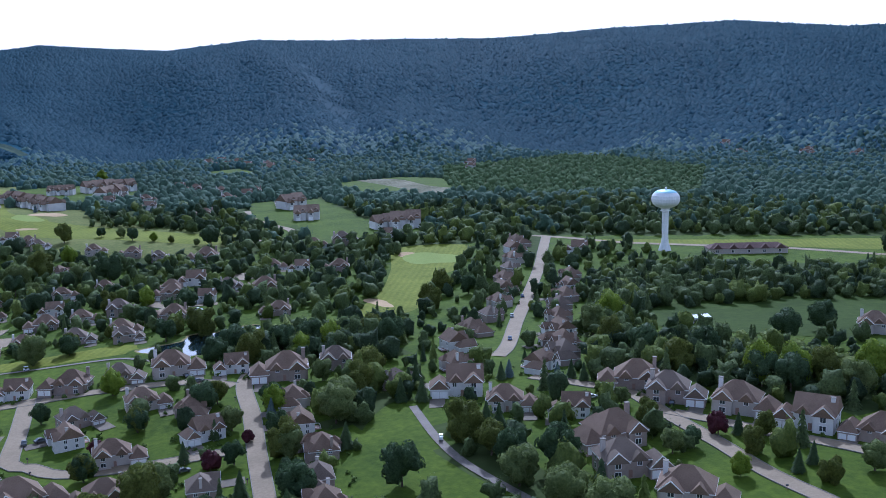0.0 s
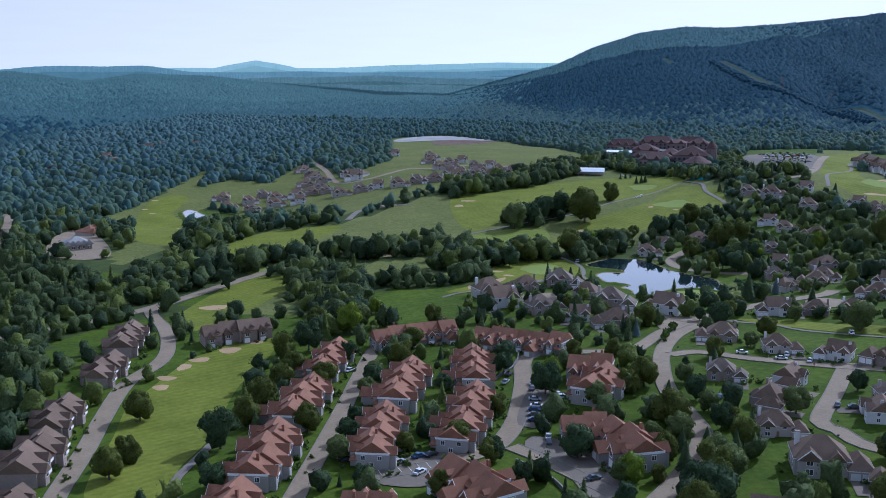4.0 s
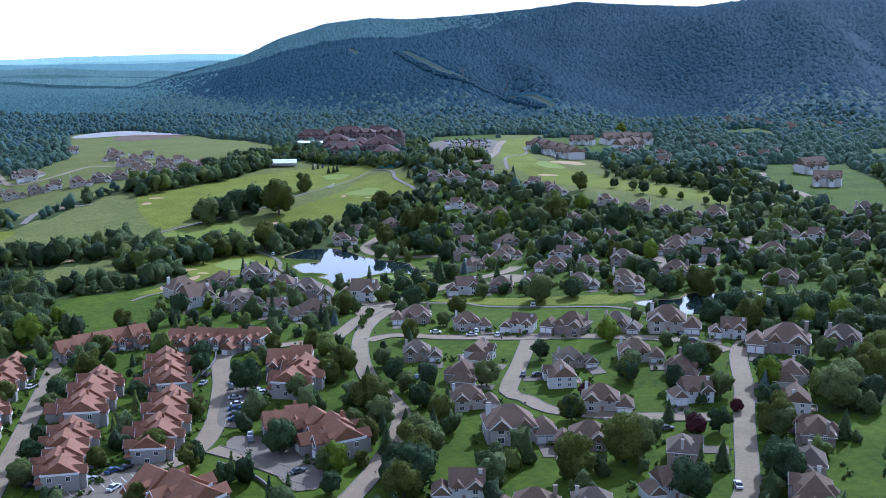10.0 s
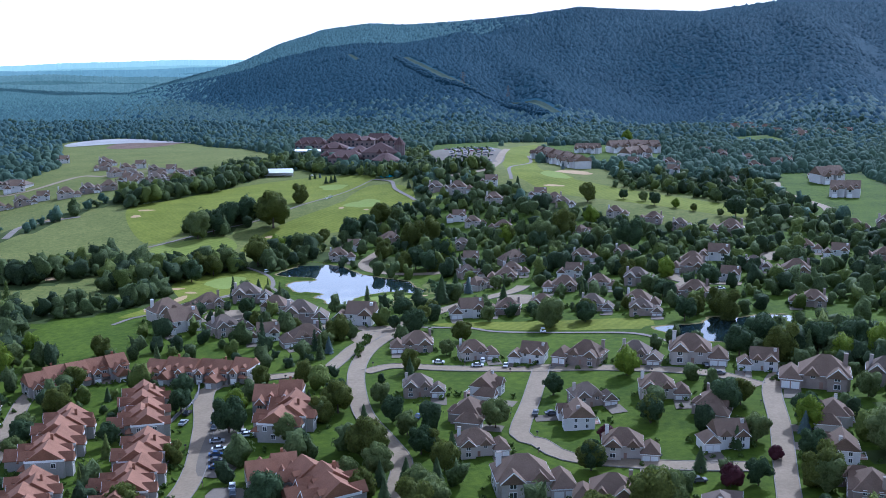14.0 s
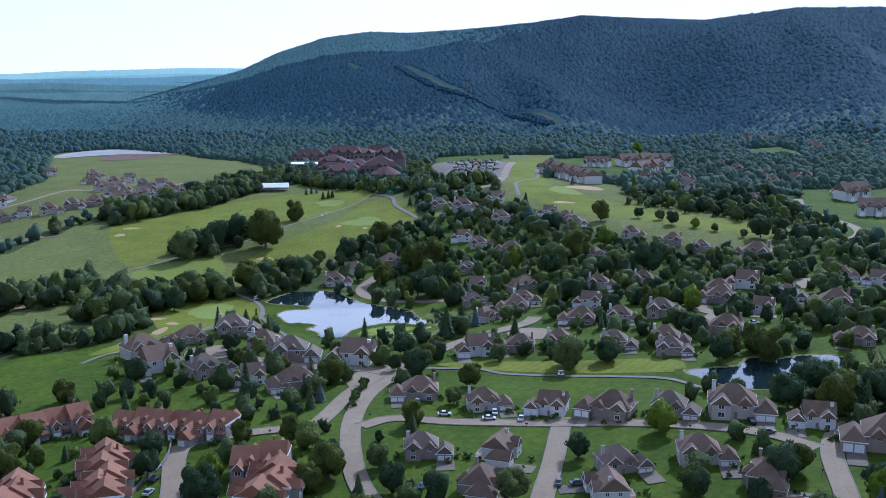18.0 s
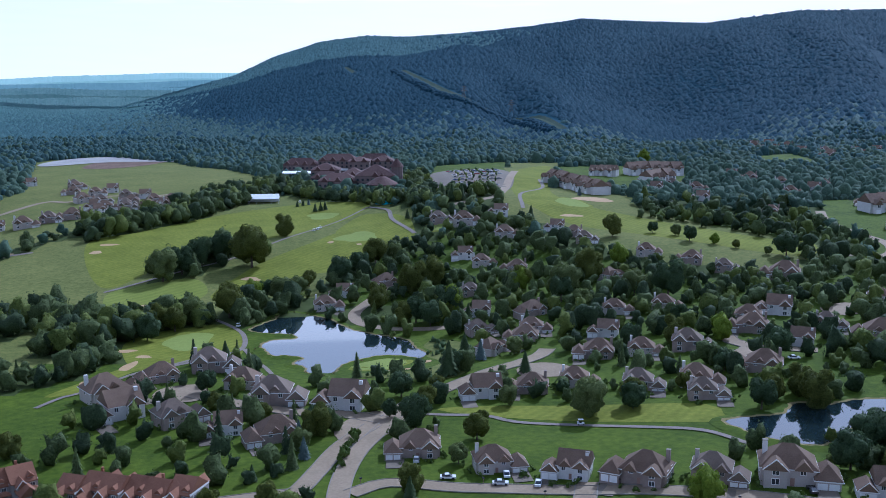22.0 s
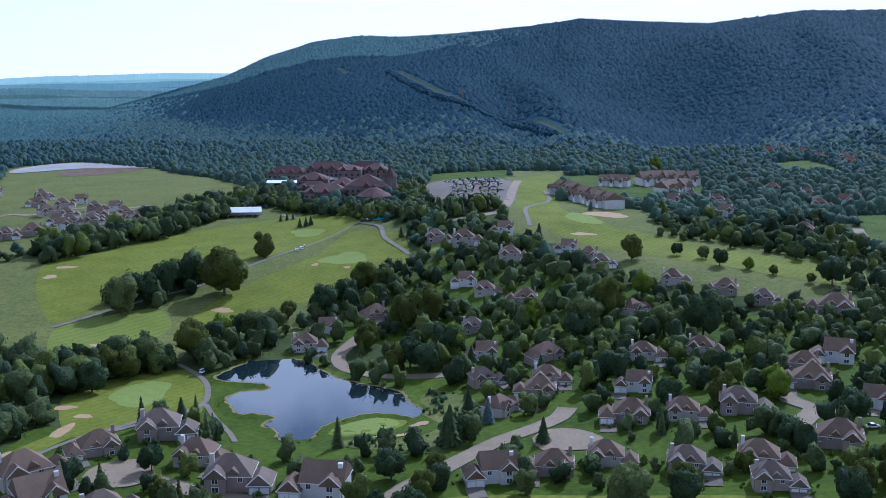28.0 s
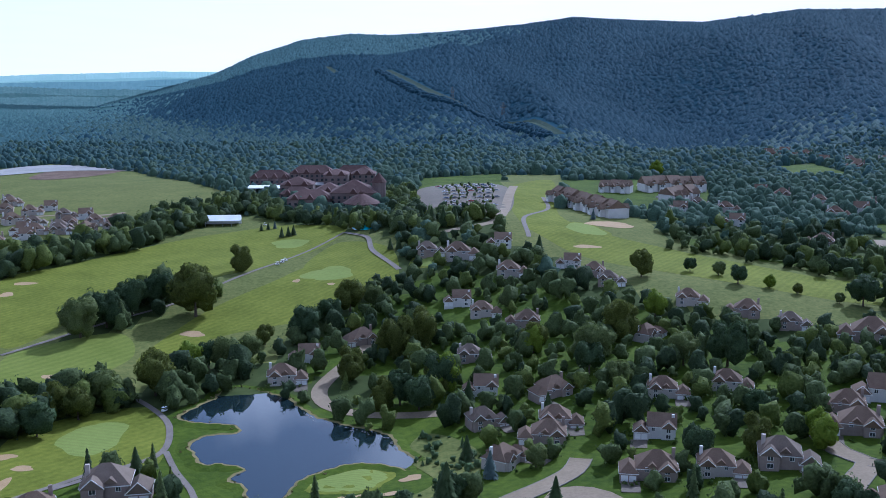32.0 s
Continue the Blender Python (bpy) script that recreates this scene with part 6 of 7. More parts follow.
def townhouse(kind, full=True):
    """One unit of a row, its party walls at x = -4.2 and 4.2; ridge along the row, gables to both streets."""
    wall, roof = (("grey", "roof_red"), ("grey", "roof_red"), ("stone", "roof"), ("white", "roof"))[kind]
    top = new("townhouse")
    w, d, eave, rise = 8.4, 11.5, 5.3, 4.0
    s = box(-w / 2, w / 2, -d / 2, d / 2, -2.5, eave)
    gable_wall(s, -d / 2, d / 2, -w / 2, -w / 2 + 0.25, eave, rise, "x")
    gable_wall(s, -d / 2, d / 2, w / 2 - 0.25, w / 2, eave, rise, "x")
    s.box(-2.9, 0.5, -d / 2 - 2.6, -d / 2 + 1, -2.5, eave - 0.6)
    s.box(-0.6, 2.9, d / 2 - 1, d / 2 + 2.2, -2.5, eave - 0.4)
    gable_wall(s, -2.9, 0.5, -d / 2 - 2.6, -d / 2 - 2.35, eave - 0.6, 1.9)
    gable_wall(s, -0.6, 2.9, d / 2 + 1.95, d / 2 + 2.2, eave - 0.4, 1.9)
    if kind == 1:
        s.box(-3.0, 2.6, -d / 2 - 6.5, -d / 2 + 1, -2.5, 3.0)
        gable_wall(s, -3.0, 2.6, -d / 2 - 6.5, -d / 2 - 6.3, 3.0, 2.4)
        part("garage_roof", Solid().hip_y(-3.4, 3.0, -d / 2 - 6.9, -d / 2 + 1.5, 3.1, 2.9, (1, 0)), roof, top)
    part("wall", s, wall, top)
    part("roof", Solid().hip(-w / 2 - 0.1, w / 2 + 0.1, -d / 2 - 0.4, d / 2 + 0.4, eave + 0.1, rise + 0.25, (1, 1)), roof, top)
    part("gable_roof", Solid().hip_y(-3.3, 0.9, -d / 2 - 3.0, -d / 2 + 4.0, eave - 0.5, 2.4, (1, 0)), roof, top)
    part("gable_roof", Solid().hip_y(-1.0, 3.3, d / 2 - 4.0, d / 2 + 2.6, eave - 0.3, 2.4, (0, 1)), roof, top)
    if full:
        part("porch_roof", Solid().hip(0.9, 4.3, -d / 2 - 2.4, -d / 2 + 0.6, 2.9, 1.1, (1, 0)), roof, top)
    if full:
        tr = Solid()
        rake(tr, -1.2, 2.1, -d / 2 - 3.0, eave - 0.5, 2.4)
        part("trim", tr, "trim", top, "white painted gable boards")
    if full:
        part("parapet", box(w / 2 - 0.12, w / 2 + 0.12, -d / 2 - 0.2, d / 2 + 0.2, eave - 0.2, eave + 0.55), "trim", top)
    if kind == 1:
        part("chimney", box(-0.8, 0.0, 1.6, 2.4, eave + 2, eave + rise + 1.0), roof, top)
    part("dormer", box(1.2, 3.0, -d / 2 + 0.6, -d / 2 + 2.6, eave + 0.2, eave + 1.5), wall, top)
    part("dormer_roof", Solid().hip_y(0.9, 3.3, -d / 2 + 0.2, -d / 2 + 4.0, eave + 1.5, 1.1, (1, 0)), roof, top)
    window(top, -1.2, -d / 2 - 2.6, 3.2, 1.6, 1.4, pane=full)
    if full:
        window(top, 2.5, -d / 2, 3.3, 1.4, 1.4)
    window(top, 1.1, d / 2 + 2.2, 3.2, 1.6, 1.4, "y", 1, False)
    if full:
        window(top, -1.6, -w / 2, 1.0, 1.2, 1.4, "x", -1, False)
    b = part("balcony", box(-3.9, -0.9, d / 2, d / 2 + 2.0, 2.6, 2.8), "deck", top)
    part("railing", box(-3.9, -0.9, d / 2 + 1.9, d / 2 + 2.0, 2.8, 3.7), "trim", b, "white balcony railing")
    gy = -d / 2 - (6.56 if kind == 1 else 2.66)
    part("garage_door", box(-2.5, 0.1, gy, gy + 0.08, 0, 2.2), "trim", top)
    return top


row_protos = [(townhouse(k, k < 2), False) for k in range(4)]
ROW_LABEL = ["grey-sided townhouse with a red shingled roof and gables", "beige townhouse with a red shingled roof and balcony",
             "tan brick townhouse with a brown shingled roof", "pale townhouse with a brown roof and gables"]


def row_of(x0, y0, x1, y1, n, kind, group):
    """A row of n units from end to end, stepping a little in and out and down the slope."""
    length, turn = math.hypot(x1 - x0, y1 - y0), math.degrees(math.atan2(y1 - y0, x1 - x0))
    n = max(2, round(length / (10.5 if kind == 3 else 7.6)))
    u = 0.94 * length / n
    for i in range(n):
        t = 0.03 + 0.94 * (i + 0.5) / n
        side = 1.0 * ((i % 2) * 2 - 1)
        x = x0 + (x1 - x0) * t - side * math.sin(radians(turn))
        y = y0 + (y1 - y0) * t + side * math.cos(radians(turn))
        unit = tagged(place(row_protos, 1 if kind == 0 and i % 3 == 1 else kind, x, y, turn, u / 8.4, 0.35 * (i % 3) - 0.2), ROW_LABEL[kind], "townhouse", group)
        HOME.append((x, y, 9))
        if kind == 0 and i in (0, n - 1):
            e = -1 if i == 0 else 1
            for yy, zz in ((-3.2, 3.2), (2.6, 3.2), (-0.4, 0.7)):
                window(unit, yy, e * 4.2, zz, 1.3, 1.4, "x", e, False)


for i, (x0, y0, x1, y1, n) in enumerate(ROWS_NEAR + ROWS_FAR):
    row_of(x0, y0, x1, y1, n, 2 if i >= 16 else 0, "red-roofed townhouse rows" if i < 16 else "brown-roofed townhouse rows")
for i, (x0, y0, x1, y1, n) in enumerate(ROWS_CONDO):
    row_of(x0, y0, x1, y1, n, 3, "pale condominium rows")
ESTATE = HOMES_BROWN + [h for h in HOMES_ESTATE if all(math.hypot(h[0] - q[0], h[1] - q[1]) > 15 for q in HOMES_BROWN)] + [h for h in HOMES_HILL if all(math.hypot(h[0] - q[0], h[1] - q[1]) > 26 for q in HOMES_ESTATE + HOMES_BROWN)]
for x, y, turn, w, kind in ESTATE + HOMES_SLOPE + [h for h in HOMES_EDGE + HOMES_FOOT if all(math.hypot(h[0] - q[0], h[1] - q[1]) > 22 for q in HOMES_SLOPE)]:
    if any(math.hypot(x - hx, y - hy) < 11 for hx, hy, r in HOME):
        continue
    tagged(place(house_protos, kind + 4, x, y, turn, min(1.0, max(0.8, w / 19))), f"{STORIES[kind]}, beyond the golf course", "house", "estate houses")
    HOME.append((x, y, 9))


# ---- water tower ----
def water_tower(x, y):
    top = new("water_tower")
    top.location = (x, y, ground_at(x, y))
    part("stem", Solid().lathe([(4.4, -1), (3.6, 1.5), (2.4, 5), (2.05, 9), (2.05, 24), (2.6, 26.5), (4.0, 28.0)], 24), "tank", top)
    prof = [(3.6, 27.2), (6.2, 28.2), (7.9, 29.6), (8.7, 31.2), (8.9, 33.0), (8.5, 35.0), (7.2, 36.7), (5.4, 37.8)]
    tank = part("tank", Solid().lathe(prof, 32), "tank", top, "white painted round steel tank")
    part("cap", Solid().lathe([(7.0, 36.95), (5.6, 37.85), (3.4, 38.5), (1.0, 38.8)], 32), "band", tank, "faded blue cap")
    part("platform", Solid().lathe([(3.0, 25.2), (3.3, 25.2), (3.3, 25.5), (3.0, 25.5)], 24), "tank", top)
    part("ladder", box(2.0, 2.2, -0.3, 0.3, 1, 26), "kerb", top)
    part("vent", Solid().lathe([(0.6, 38.7), (0.6, 39.5), (0.9, 39.6), (0.2, 40.0)], 12), "tank", tank)
    part("antenna", box(2.1, 2.6, -0.7, 0.7, 19, 21), "kerb", top)
    return tagged(top, "white pedestal water tower with a faded blue cap", "water tower")


water_tower(424, 483)


# ---- hotel ----
def hotel():
    top = new("hotel")
    top.location = (0, 0, 0)

    def wing(x0, x1, y0, y1, tall, rise, axis, gables, wall="maroon", roof="roof_wine"):
        z = ground_at((x0 + x1) / 2, (y0 + y1) / 2)
        wl = part("wall", box(x0, x1, y0, y1, z - 4, z + tall), wall, top)
        s = Solid()
        (s.hip if axis == "x" else s.hip_y)(x0 - 0.6, x1 + 0.6, y0 - 0.6, y1 + 0.6, z + tall + 0.1, rise)
        part("roof", s, roof, top)
        for i in range(gables):
            c = x0 + (x1 - x0) * (i + 0.5) / gables
            gs = Solid()
            gable_wall(gs, c - 2.6, c + 2.6, y0 - 1.2, y0 - 0.9, z + tall - 0.5, 3.4)
            gs.box(c - 2.6, c + 2.6, y0 - 1.2, y0 + 1, z - 2, z + tall - 0.5)
            part("gable", gs, wall, top)
            part("gable_roof", Solid().hip_y(c - 3.0, c + 3.0, y0 - 1.7, y0 + 5, z + tall - 0.4, 4.0, (1, 0)), roof, top)
        n = max(2, int((x1 - x0) / 4.2))
        for lv in range(int(tall // 3.4)):
            for i in range(n):
                c = x0 + (x1 - x0) * (i + 0.5) / n
                part("window", box(c - 0.9, c + 0.9, y0 - 1.28 if gables else y0 - 0.08, y0 + 0.05, z + 1.0 + lv * 3.4, z + 2.8 + lv * 3.4), "glass", wl)
        return z

    wing(-158, -124, 1105, 1120, 12, 6, "x", 4)
    wing(-124, -86, 1108, 1124, 14.5, 6, "x", 4)
    wing(-86, -52, 1104, 1119, 12.5, 7, "x", 4)
    wing(-124, -98, 1048, 1068, 12, 6, "y", 2)
    wing(-112, -92, 1068, 1088, 9, 1, "x", 0, "maroon", "panel")
    wing(-92, -72, 1074, 1096, 16, 4, "x", 2)
    wing(-70, -50, 1085, 1104, 14, 5, "x", 2)
    wing(-122, -96, 1030, 1046, 7, 5, "x", 2)
    wing(-94, -72, 1018, 1040, 10, 6, "y", 1, "stone")
    wing(-110, -76, 985, 1005, 9, 6, "x", 3)
    wing(-78, -44, 985, 1010, 12, 9, "y", 1)
    z = ground_at(-54, 972)
    part("rotunda", Solid().lathe([(12, z - 3), (12, z + 6.5)], 20, -54, 968), "stone", top)
    part("rotunda_roof", Solid().lathe([(13.6, z + 6.2), (13.6, z + 6.5), (5, z + 11.5), (1.2, z + 13.2)], 20, -54, 968), "roof_wine", top)
    part("lantern", Solid().lathe([(1.8, z + 12), (1.8, z + 14), (0.1, z + 15.8)], 12, -54, 968), "roof_wine", top)
    part("turret", Solid().lathe([(5.2, z - 3), (5.2, z + 18)], 12, -43, 1000), "maroon", top)
    part("turret_roof", Solid().lathe([(6.4, z + 17.8), (6.2, z + 18.1), (0.2, z + 25)], 12, -43, 1000), "roof_wine", top)
    for i in range(14):
        t = 2 * math.pi * i / 14
        part("window", box(-54 + 12 * math.cos(t) - 0.9, -54 + 12 * math.cos(t) + 0.9, 968 + 12 * math.sin(t) - 0.9, 968 + 12 * math.sin(t) + 0.9, z + 1.2, z + 5.0), "glass", top)
    return tagged(top, "large maroon timbered resort hotel with gables and round turret", "hotel")


hotel()


def canopy(x, y, turn, length, depth, eave, rise, label, name):
    """A white fabric roof on posts."""
    top = new(name)
    top.matrix_basis = pose(x, y, ground_at(x, y), 0, 0, turn)
    part("roof", Solid().hip(-length / 2, length / 2, -depth / 2, depth / 2, eave, rise, (1, 1), 0.3), "canvas", top)
    for i in range(6):
        for sy in (-1, 1):
            px = -length / 2 + 0.3 + i * (length - 0.6) / 5
            part("post", box(px - 0.12, px + 0.12, sy * (depth / 2 - 0.2) - 0.12, sy * (depth / 2 - 0.2) + 0.12, -1, eave), "trim", top)
    part("side_panel", box(-length / 2 + 0.2, length / 2 - 0.2, depth / 2 - 0.5, depth / 2 - 0.4, 0, eave), "canvas", top)
    return tagged(top, label, "tent")


canopy(-152, 944, 6, 30, 13, 4, 3.2, "long white event tent on the grass", "event_tent")
canopy(-139, 1085, 0, 32, 22, 7, 1.2, "flat white canopy beside the hotel", "event_tent")


def long_shed(x0, y0, x1, y1, depth, wall, roof, label):
    top = new("long_building")
    length, turn = math.hypot(x1 - x0, y1 - y0), math.degrees(math.atan2(y1 - y0, x1 - x0))
    x, y = (x0 + x1) / 2, (y0 + y1) / 2
    top.matrix_basis = pose(x, y, ground_at(x, y), 0, 0, turn)
    part("wall", box(-length / 2, length / 2, -depth / 2, depth / 2, -2, 3.4), wall, top)
    part("roof", Solid().hip(-length / 2 - 0.5, length / 2 + 0.5, -depth / 2 - 0.5, depth / 2 + 0.5, 3.5, 0.28 * depth, (0, 0)), roof, top)
    for i in range(5):
        c = -length / 2 + length * (i + 0.5) / 5
        gs = Solid()
        gable_wall(gs, c - 2.4, c + 2.4, -depth / 2 - 1.0, -depth / 2 - 0.8, 3.4, 2.4)
        part("gable", gs, "trim", top)
        part("gable_roof", Solid().hip_y(c - 2.8, c + 2.8, -depth / 2 - 1.5, -depth / 2 + 3, 3.45, 2.8, (1, 0)), roof, top)
        window(top, c, -depth / 2, 0.8, 1.6, 1.6)
    return tagged(top, label, "building")


long_shed(440, 462, 484, 440, 10, "beige", "roof_wine", "long low building with a wine-red roof behind the trees")
canopy(301, 321, -11, 11, 6, 2.6, 0.8, "small white pavilion at the meadow's edge", "pavilion")
long_shed(-150, 1180, -118, 1176, 16, "stone", "panel", "low stone building with a pale roof behind the hotel")
for x0, y0, x1, y1, d, w, r, l in SHEDS:
    long_shed(x0, y0, x1, y1, d, w, r, l)
long_shed(-400, 944, -374, 938, 14, "white", "roof_grey", "three-storey white apartment block with a grey roof")
for ring in (PLAZA, PLAZA_WEST):
    tagged(drape("car_park", ring, "asphalt", 0.25, 14), "grey car park by the low shops in the valley", "car park", kind="structure")
tagged(drape("bare_earth", DIRT_MOUND, "dirt", 0.3, 10), "bare brown earth mound on the open rough", "earth", kind="structure")
tagged(drape("pale_field", PALE_FIELD, "panel", 0.6, 20), "long pale field of panels before the woods", "panels", kind="structure")


# ---- car park ----
LOT = [(-12, 1052), (46, 1082), (58, 1000), (44, 892), (20, 884), (-2, 906)]
tagged(drape("car_park", LOT, "drive", 0.2, 12), "asphalt car park with planted islands", "car park", kind="structure")


def car(paint, wheels=True):
    top = new("car")
    s = Solid()
    s.prism([(-2.25, -0.86, 0.35), (2.2, -0.86, 0.35), (2.2, 0.86, 0.35), (-2.25, 0.86, 0.35)], [(-2.2, -0.84, 0.88), (2.1, -0.84, 0.82), (2.1, 0.84, 0.82), (-2.2, 0.84, 0.88)])
    s.prism([(-0.95, -0.68, 1.38), (0.35, -0.68, 1.40), (0.35, 0.68, 1.40), (-0.95, 0.68, 1.38)], [(-0.85, -0.62, 1.47), (0.25, -0.62, 1.48), (0.25, 0.62, 1.48), (-0.85, 0.62, 1.47)])
    part("body", s, paint, top)
    part("cabin", Solid().prism([(-1.75, -0.78, 0.86), (1.15, -0.78, 0.84), (1.15, 0.78, 0.84), (-1.75, 0.78, 0.86)], [(-0.95, -0.66, 1.40), (0.35, -0.66, 1.42), (0.35, 0.66, 1.42), (-0.95, 0.66, 1.40)]), "glass", top)
    for x in (-1.4, 1.35) if wheels else ():
        for y in (-0.8, 0.8):
            w = Solid().lathe([(0.33, -0.1), (0.33, 0.1)], 10)
            w.v = [(x + p, y + r, 0.33 + q) for p, q, r in w.v]
            part("wheel", w, "tyre", top)
    return top


car_protos = [(car(p), False) for p in PAINTS] + [(car(p, False), False) for p in PAINTS]
CAR_LABEL = ["white", "black", "silver", "dark red", "dark grey", "dark blue"]
rng = np.random.default_rng(7)


def park(x, y, turn, k, where, group):
    tagged(place(car_protos, k + 6 * (y > 700), x, y, turn, 1.0, 0.22), f"{CAR_LABEL[k]} car parked {where}", "car", group)


for row in range(7):
    for i in range(10):
        u, v = (row + 0.5) / 7, (i + 0.5) / 10
        x = (-6 + 52 * u) * (1 - v) + (4 + 36 * u) * v + 6 * math.sin(v * 3 + 0.6)
        y = (1050 + 22 * u) * (1 - v) + (912 - 14 * u) * v
        if rng.random() < 0.84:
            park(x, y, 15 + rng.uniform(-4, 4), int(rng.choice([0, 0, 1, 2, 2, 3, 4, 4, 5])), "in the hotel car park", "car park cars")
for x, y, turn in CARS_STREET + CARS_COURT:
    park(x, y, turn, int(rng.choice([0, 0, 1, 2, 4, 5])), "by the townhouses", "street cars")


def golf_cart(paint):
    top = new("golf_cart")
    part("body", Solid().box(-1.15, 1.15, -0.6, 0.6, 0.3, 0.75).box(-1.15, -0.5, -0.58, 0.58, 0.75, 1.0), paint, top)
    part("seat", box(-0.5, 0.2, -0.55, 0.55, 0.75, 0.95), "tyre", top)
    part("roof", box(-0.95, 0.85, -0.62, 0.62, 1.80, 1.88), "canvas", top)
    for x in (-0.85, 0.75):
        for y in (-0.55, 0.55):
            part("post", box(x - 0.03, x + 0.03, y - 0.03, y + 0.03, 0.75, 1.8), "kerb", top)
            w = Solid().lathe([(0.24, -0.09), (0.24, 0.09)], 9)
            w.v = [(x + p, y + r, 0.24 + q) for p, q, r in w.v]
            part("wheel", w, "tyre", top)
    return top


cart_protos = [(golf_cart("canvas"), False)]
for x, y, turn in CARTS[:1] + CARTS[3:]:
    tagged(place(cart_protos, 0, x, y, turn, 0.95, 0.24), "white golf cart standing on the cart path", "golf cart", "golf carts")


def pylon(x, y, tall):
    """A lattice mast on the mountain."""
    top = new("pylon")
    top.matrix_basis = pose(x, y, ground_at(x, y), 0, 0, 20)
    for sx in (-1, 1):
        for sy in (-1, 1):
            s = Solid().prism([(sx * 3 + dx, sy * 3 + dy, -2) for dx, dy in ((-0.15, -0.15), (0.15, -0.15), (0.15, 0.15), (-0.15, 0.15))],
                              [(sx * 0.6 + dx, sy * 0.6 + dy, tall) for dx, dy in ((-0.1, -0.1), (0.1, -0.1), (0.1, 0.1), (-0.1, 0.1))])
            part("leg", s, "kerb", top)
    for k in range(3):
        z = tall * (0.66 + 0.13 * k)
        part("arm", box(-6 + k, 6 - k, -0.3, 0.3, z, z + 0.5), "kerb", top)
    for k in range(5):
        z, h = tall * (0.12 + 0.13 * k), 3 - 2.4 * (0.12 + 0.13 * k)
        part("brace", Solid().box(-h, h, -h - 0.1, -h + 0.1, z, z + 0.3).box(-h, h, h - 0.1, h + 0.1, z, z + 0.3), "kerb", top)
    return tagged(top, "grey lattice power pylon above the forest", "pylon", "pylons")


for x, y, tall in PYLONS:
    pylon(x, y, min(tall, 26))


def mailbox():
    top = new("mailbox")
    part("post", box(-0.06, 0.06, -0.06, 0.06, -0.3, 1.1), "deck", top)
    part("box", Solid().prism([(-0.3, -0.14, 1.05), (0.3, -0.14, 1.05), (0.3, 0.14, 1.05), (-0.3, 0.14, 1.05)], [(-0.28, -0.09, 1.4), (0.28, -0.09, 1.4), (0.28, 0.09, 1.4), (-0.28, 0.09, 1.4)]), "bin", top)
    return top


box_protos = [(mailbox(), False)]
for points, width in ((ROAD_CARS, 6), (ROAD_EAST, 5.6), (ROAD_CLOSE, 5.6), (ROAD_MAIN, 5.6), (ROAD_RIDGE, 6)):
    p = spline(points, 26.0)
    d = np.gradient(p, axis=0)
    for i in range(1, len(p) - 1, 2):
        q = np.array([-d[i, 1], d[i, 0]]) / np.hypot(*d[i]) * (width / 2 + 1.2) * (1 if i % 4 == 1 else -1)
        tagged(place(box_protos, 0, float(p[i, 0] + q[0]), float(p[i, 1] + q[1]), 30.0 * i, 1.2), "dark mailbox on a wooden post by the kerb", "mailbox", "mailboxes")


# ---- trees ----
def ico(level):
    bm = bmesh.new()
    bmesh.ops.create_icosphere(bm, subdivisions=level, radius=1)
    v = np.array([p.co[:] for p in bm.verts])
    f = np.array([[p.index for p in q.verts] for q in bm.faces])
    bm.free()
    return v, f


def lobes(rng, n, r):
    """Centres and sizes of the rounded masses that make up a crown of radius 1."""
    t, u = rng.uniform(0, 6.28, n), rng.uniform(-0.95, 0.95, n)
    rad = np.sqrt(np.maximum(0, 1 - u * u)) * 0.68
    c = np.stack([rad * np.cos(t), rad * np.sin(t), u * 0.72], -1)
    return c, rng.uniform(r * 0.75, r * 1.25, n)


def crown(seed, count, leaf, n_lobes=13, core=2, flat=0.9):
    """A leafy crown of radius 1 about the origin: fine bent leaf sprays over a lobed, uneven mass."""
    rng = np.random.default_rng(seed)
    c, r = lobes(rng, n_lobes, 0.36)
    c *= rng.uniform(0.82, 1.15, (n_lobes, 1))
    k = rng.integers(0, n_lobes, count)
    d = rng.normal(size=(count, 3))
    d[:, 2] = np.abs(d[:, 2]) * 0.45 + 0.55 * d[:, 2]
    d /= np.linalg.norm(d, axis=1)[:, None]
    p = c[k] + d * r[k][:, None] * rng.uniform(0.94, 1.10, count)[:, None]
    p[:, 2] *= flat
    a = np.cross(d, rng.normal(size=(count, 3)))
    a /= np.linalg.norm(a, axis=1)[:, None]
    tilt = d + rng.normal(size=(count, 3)) * 0.30
    b = np.cross(tilt, a)
    b /= np.linalg.norm(b, axis=1)[:, None]
    s = leaf * rng.uniform(0.6, 1.35, (count, 1))
    out = d * s * 0.30
    v = np.stack([p + a * s - out, p + b * s * 0.8 + out, p - a * s - out, p - b * s * 0.8 + out], 1).reshape(-1, 3)
    i = np.arange(count)[:, None] * 4
    f = np.concatenate([i + [0, 1, 2], i + [2, 3, 0]])
    cv, cf = ico(core)
    along = cv @ c.T
    gap = along**2 - (c**2).sum(1)[None] + (r**2)[None]
    reach = np.where(gap > 0, along + np.sqrt(np.maximum(gap, 0)), 0.45).max(1)
    cv = cv * (np.clip(reach, 0.45, 1.15) * rng.uniform(0.80, 1.08, len(cv)))[:, None] * [1, 1, flat]
    return np.concatenate([v, cv]), np.concatenate([f, cf + len(v)])


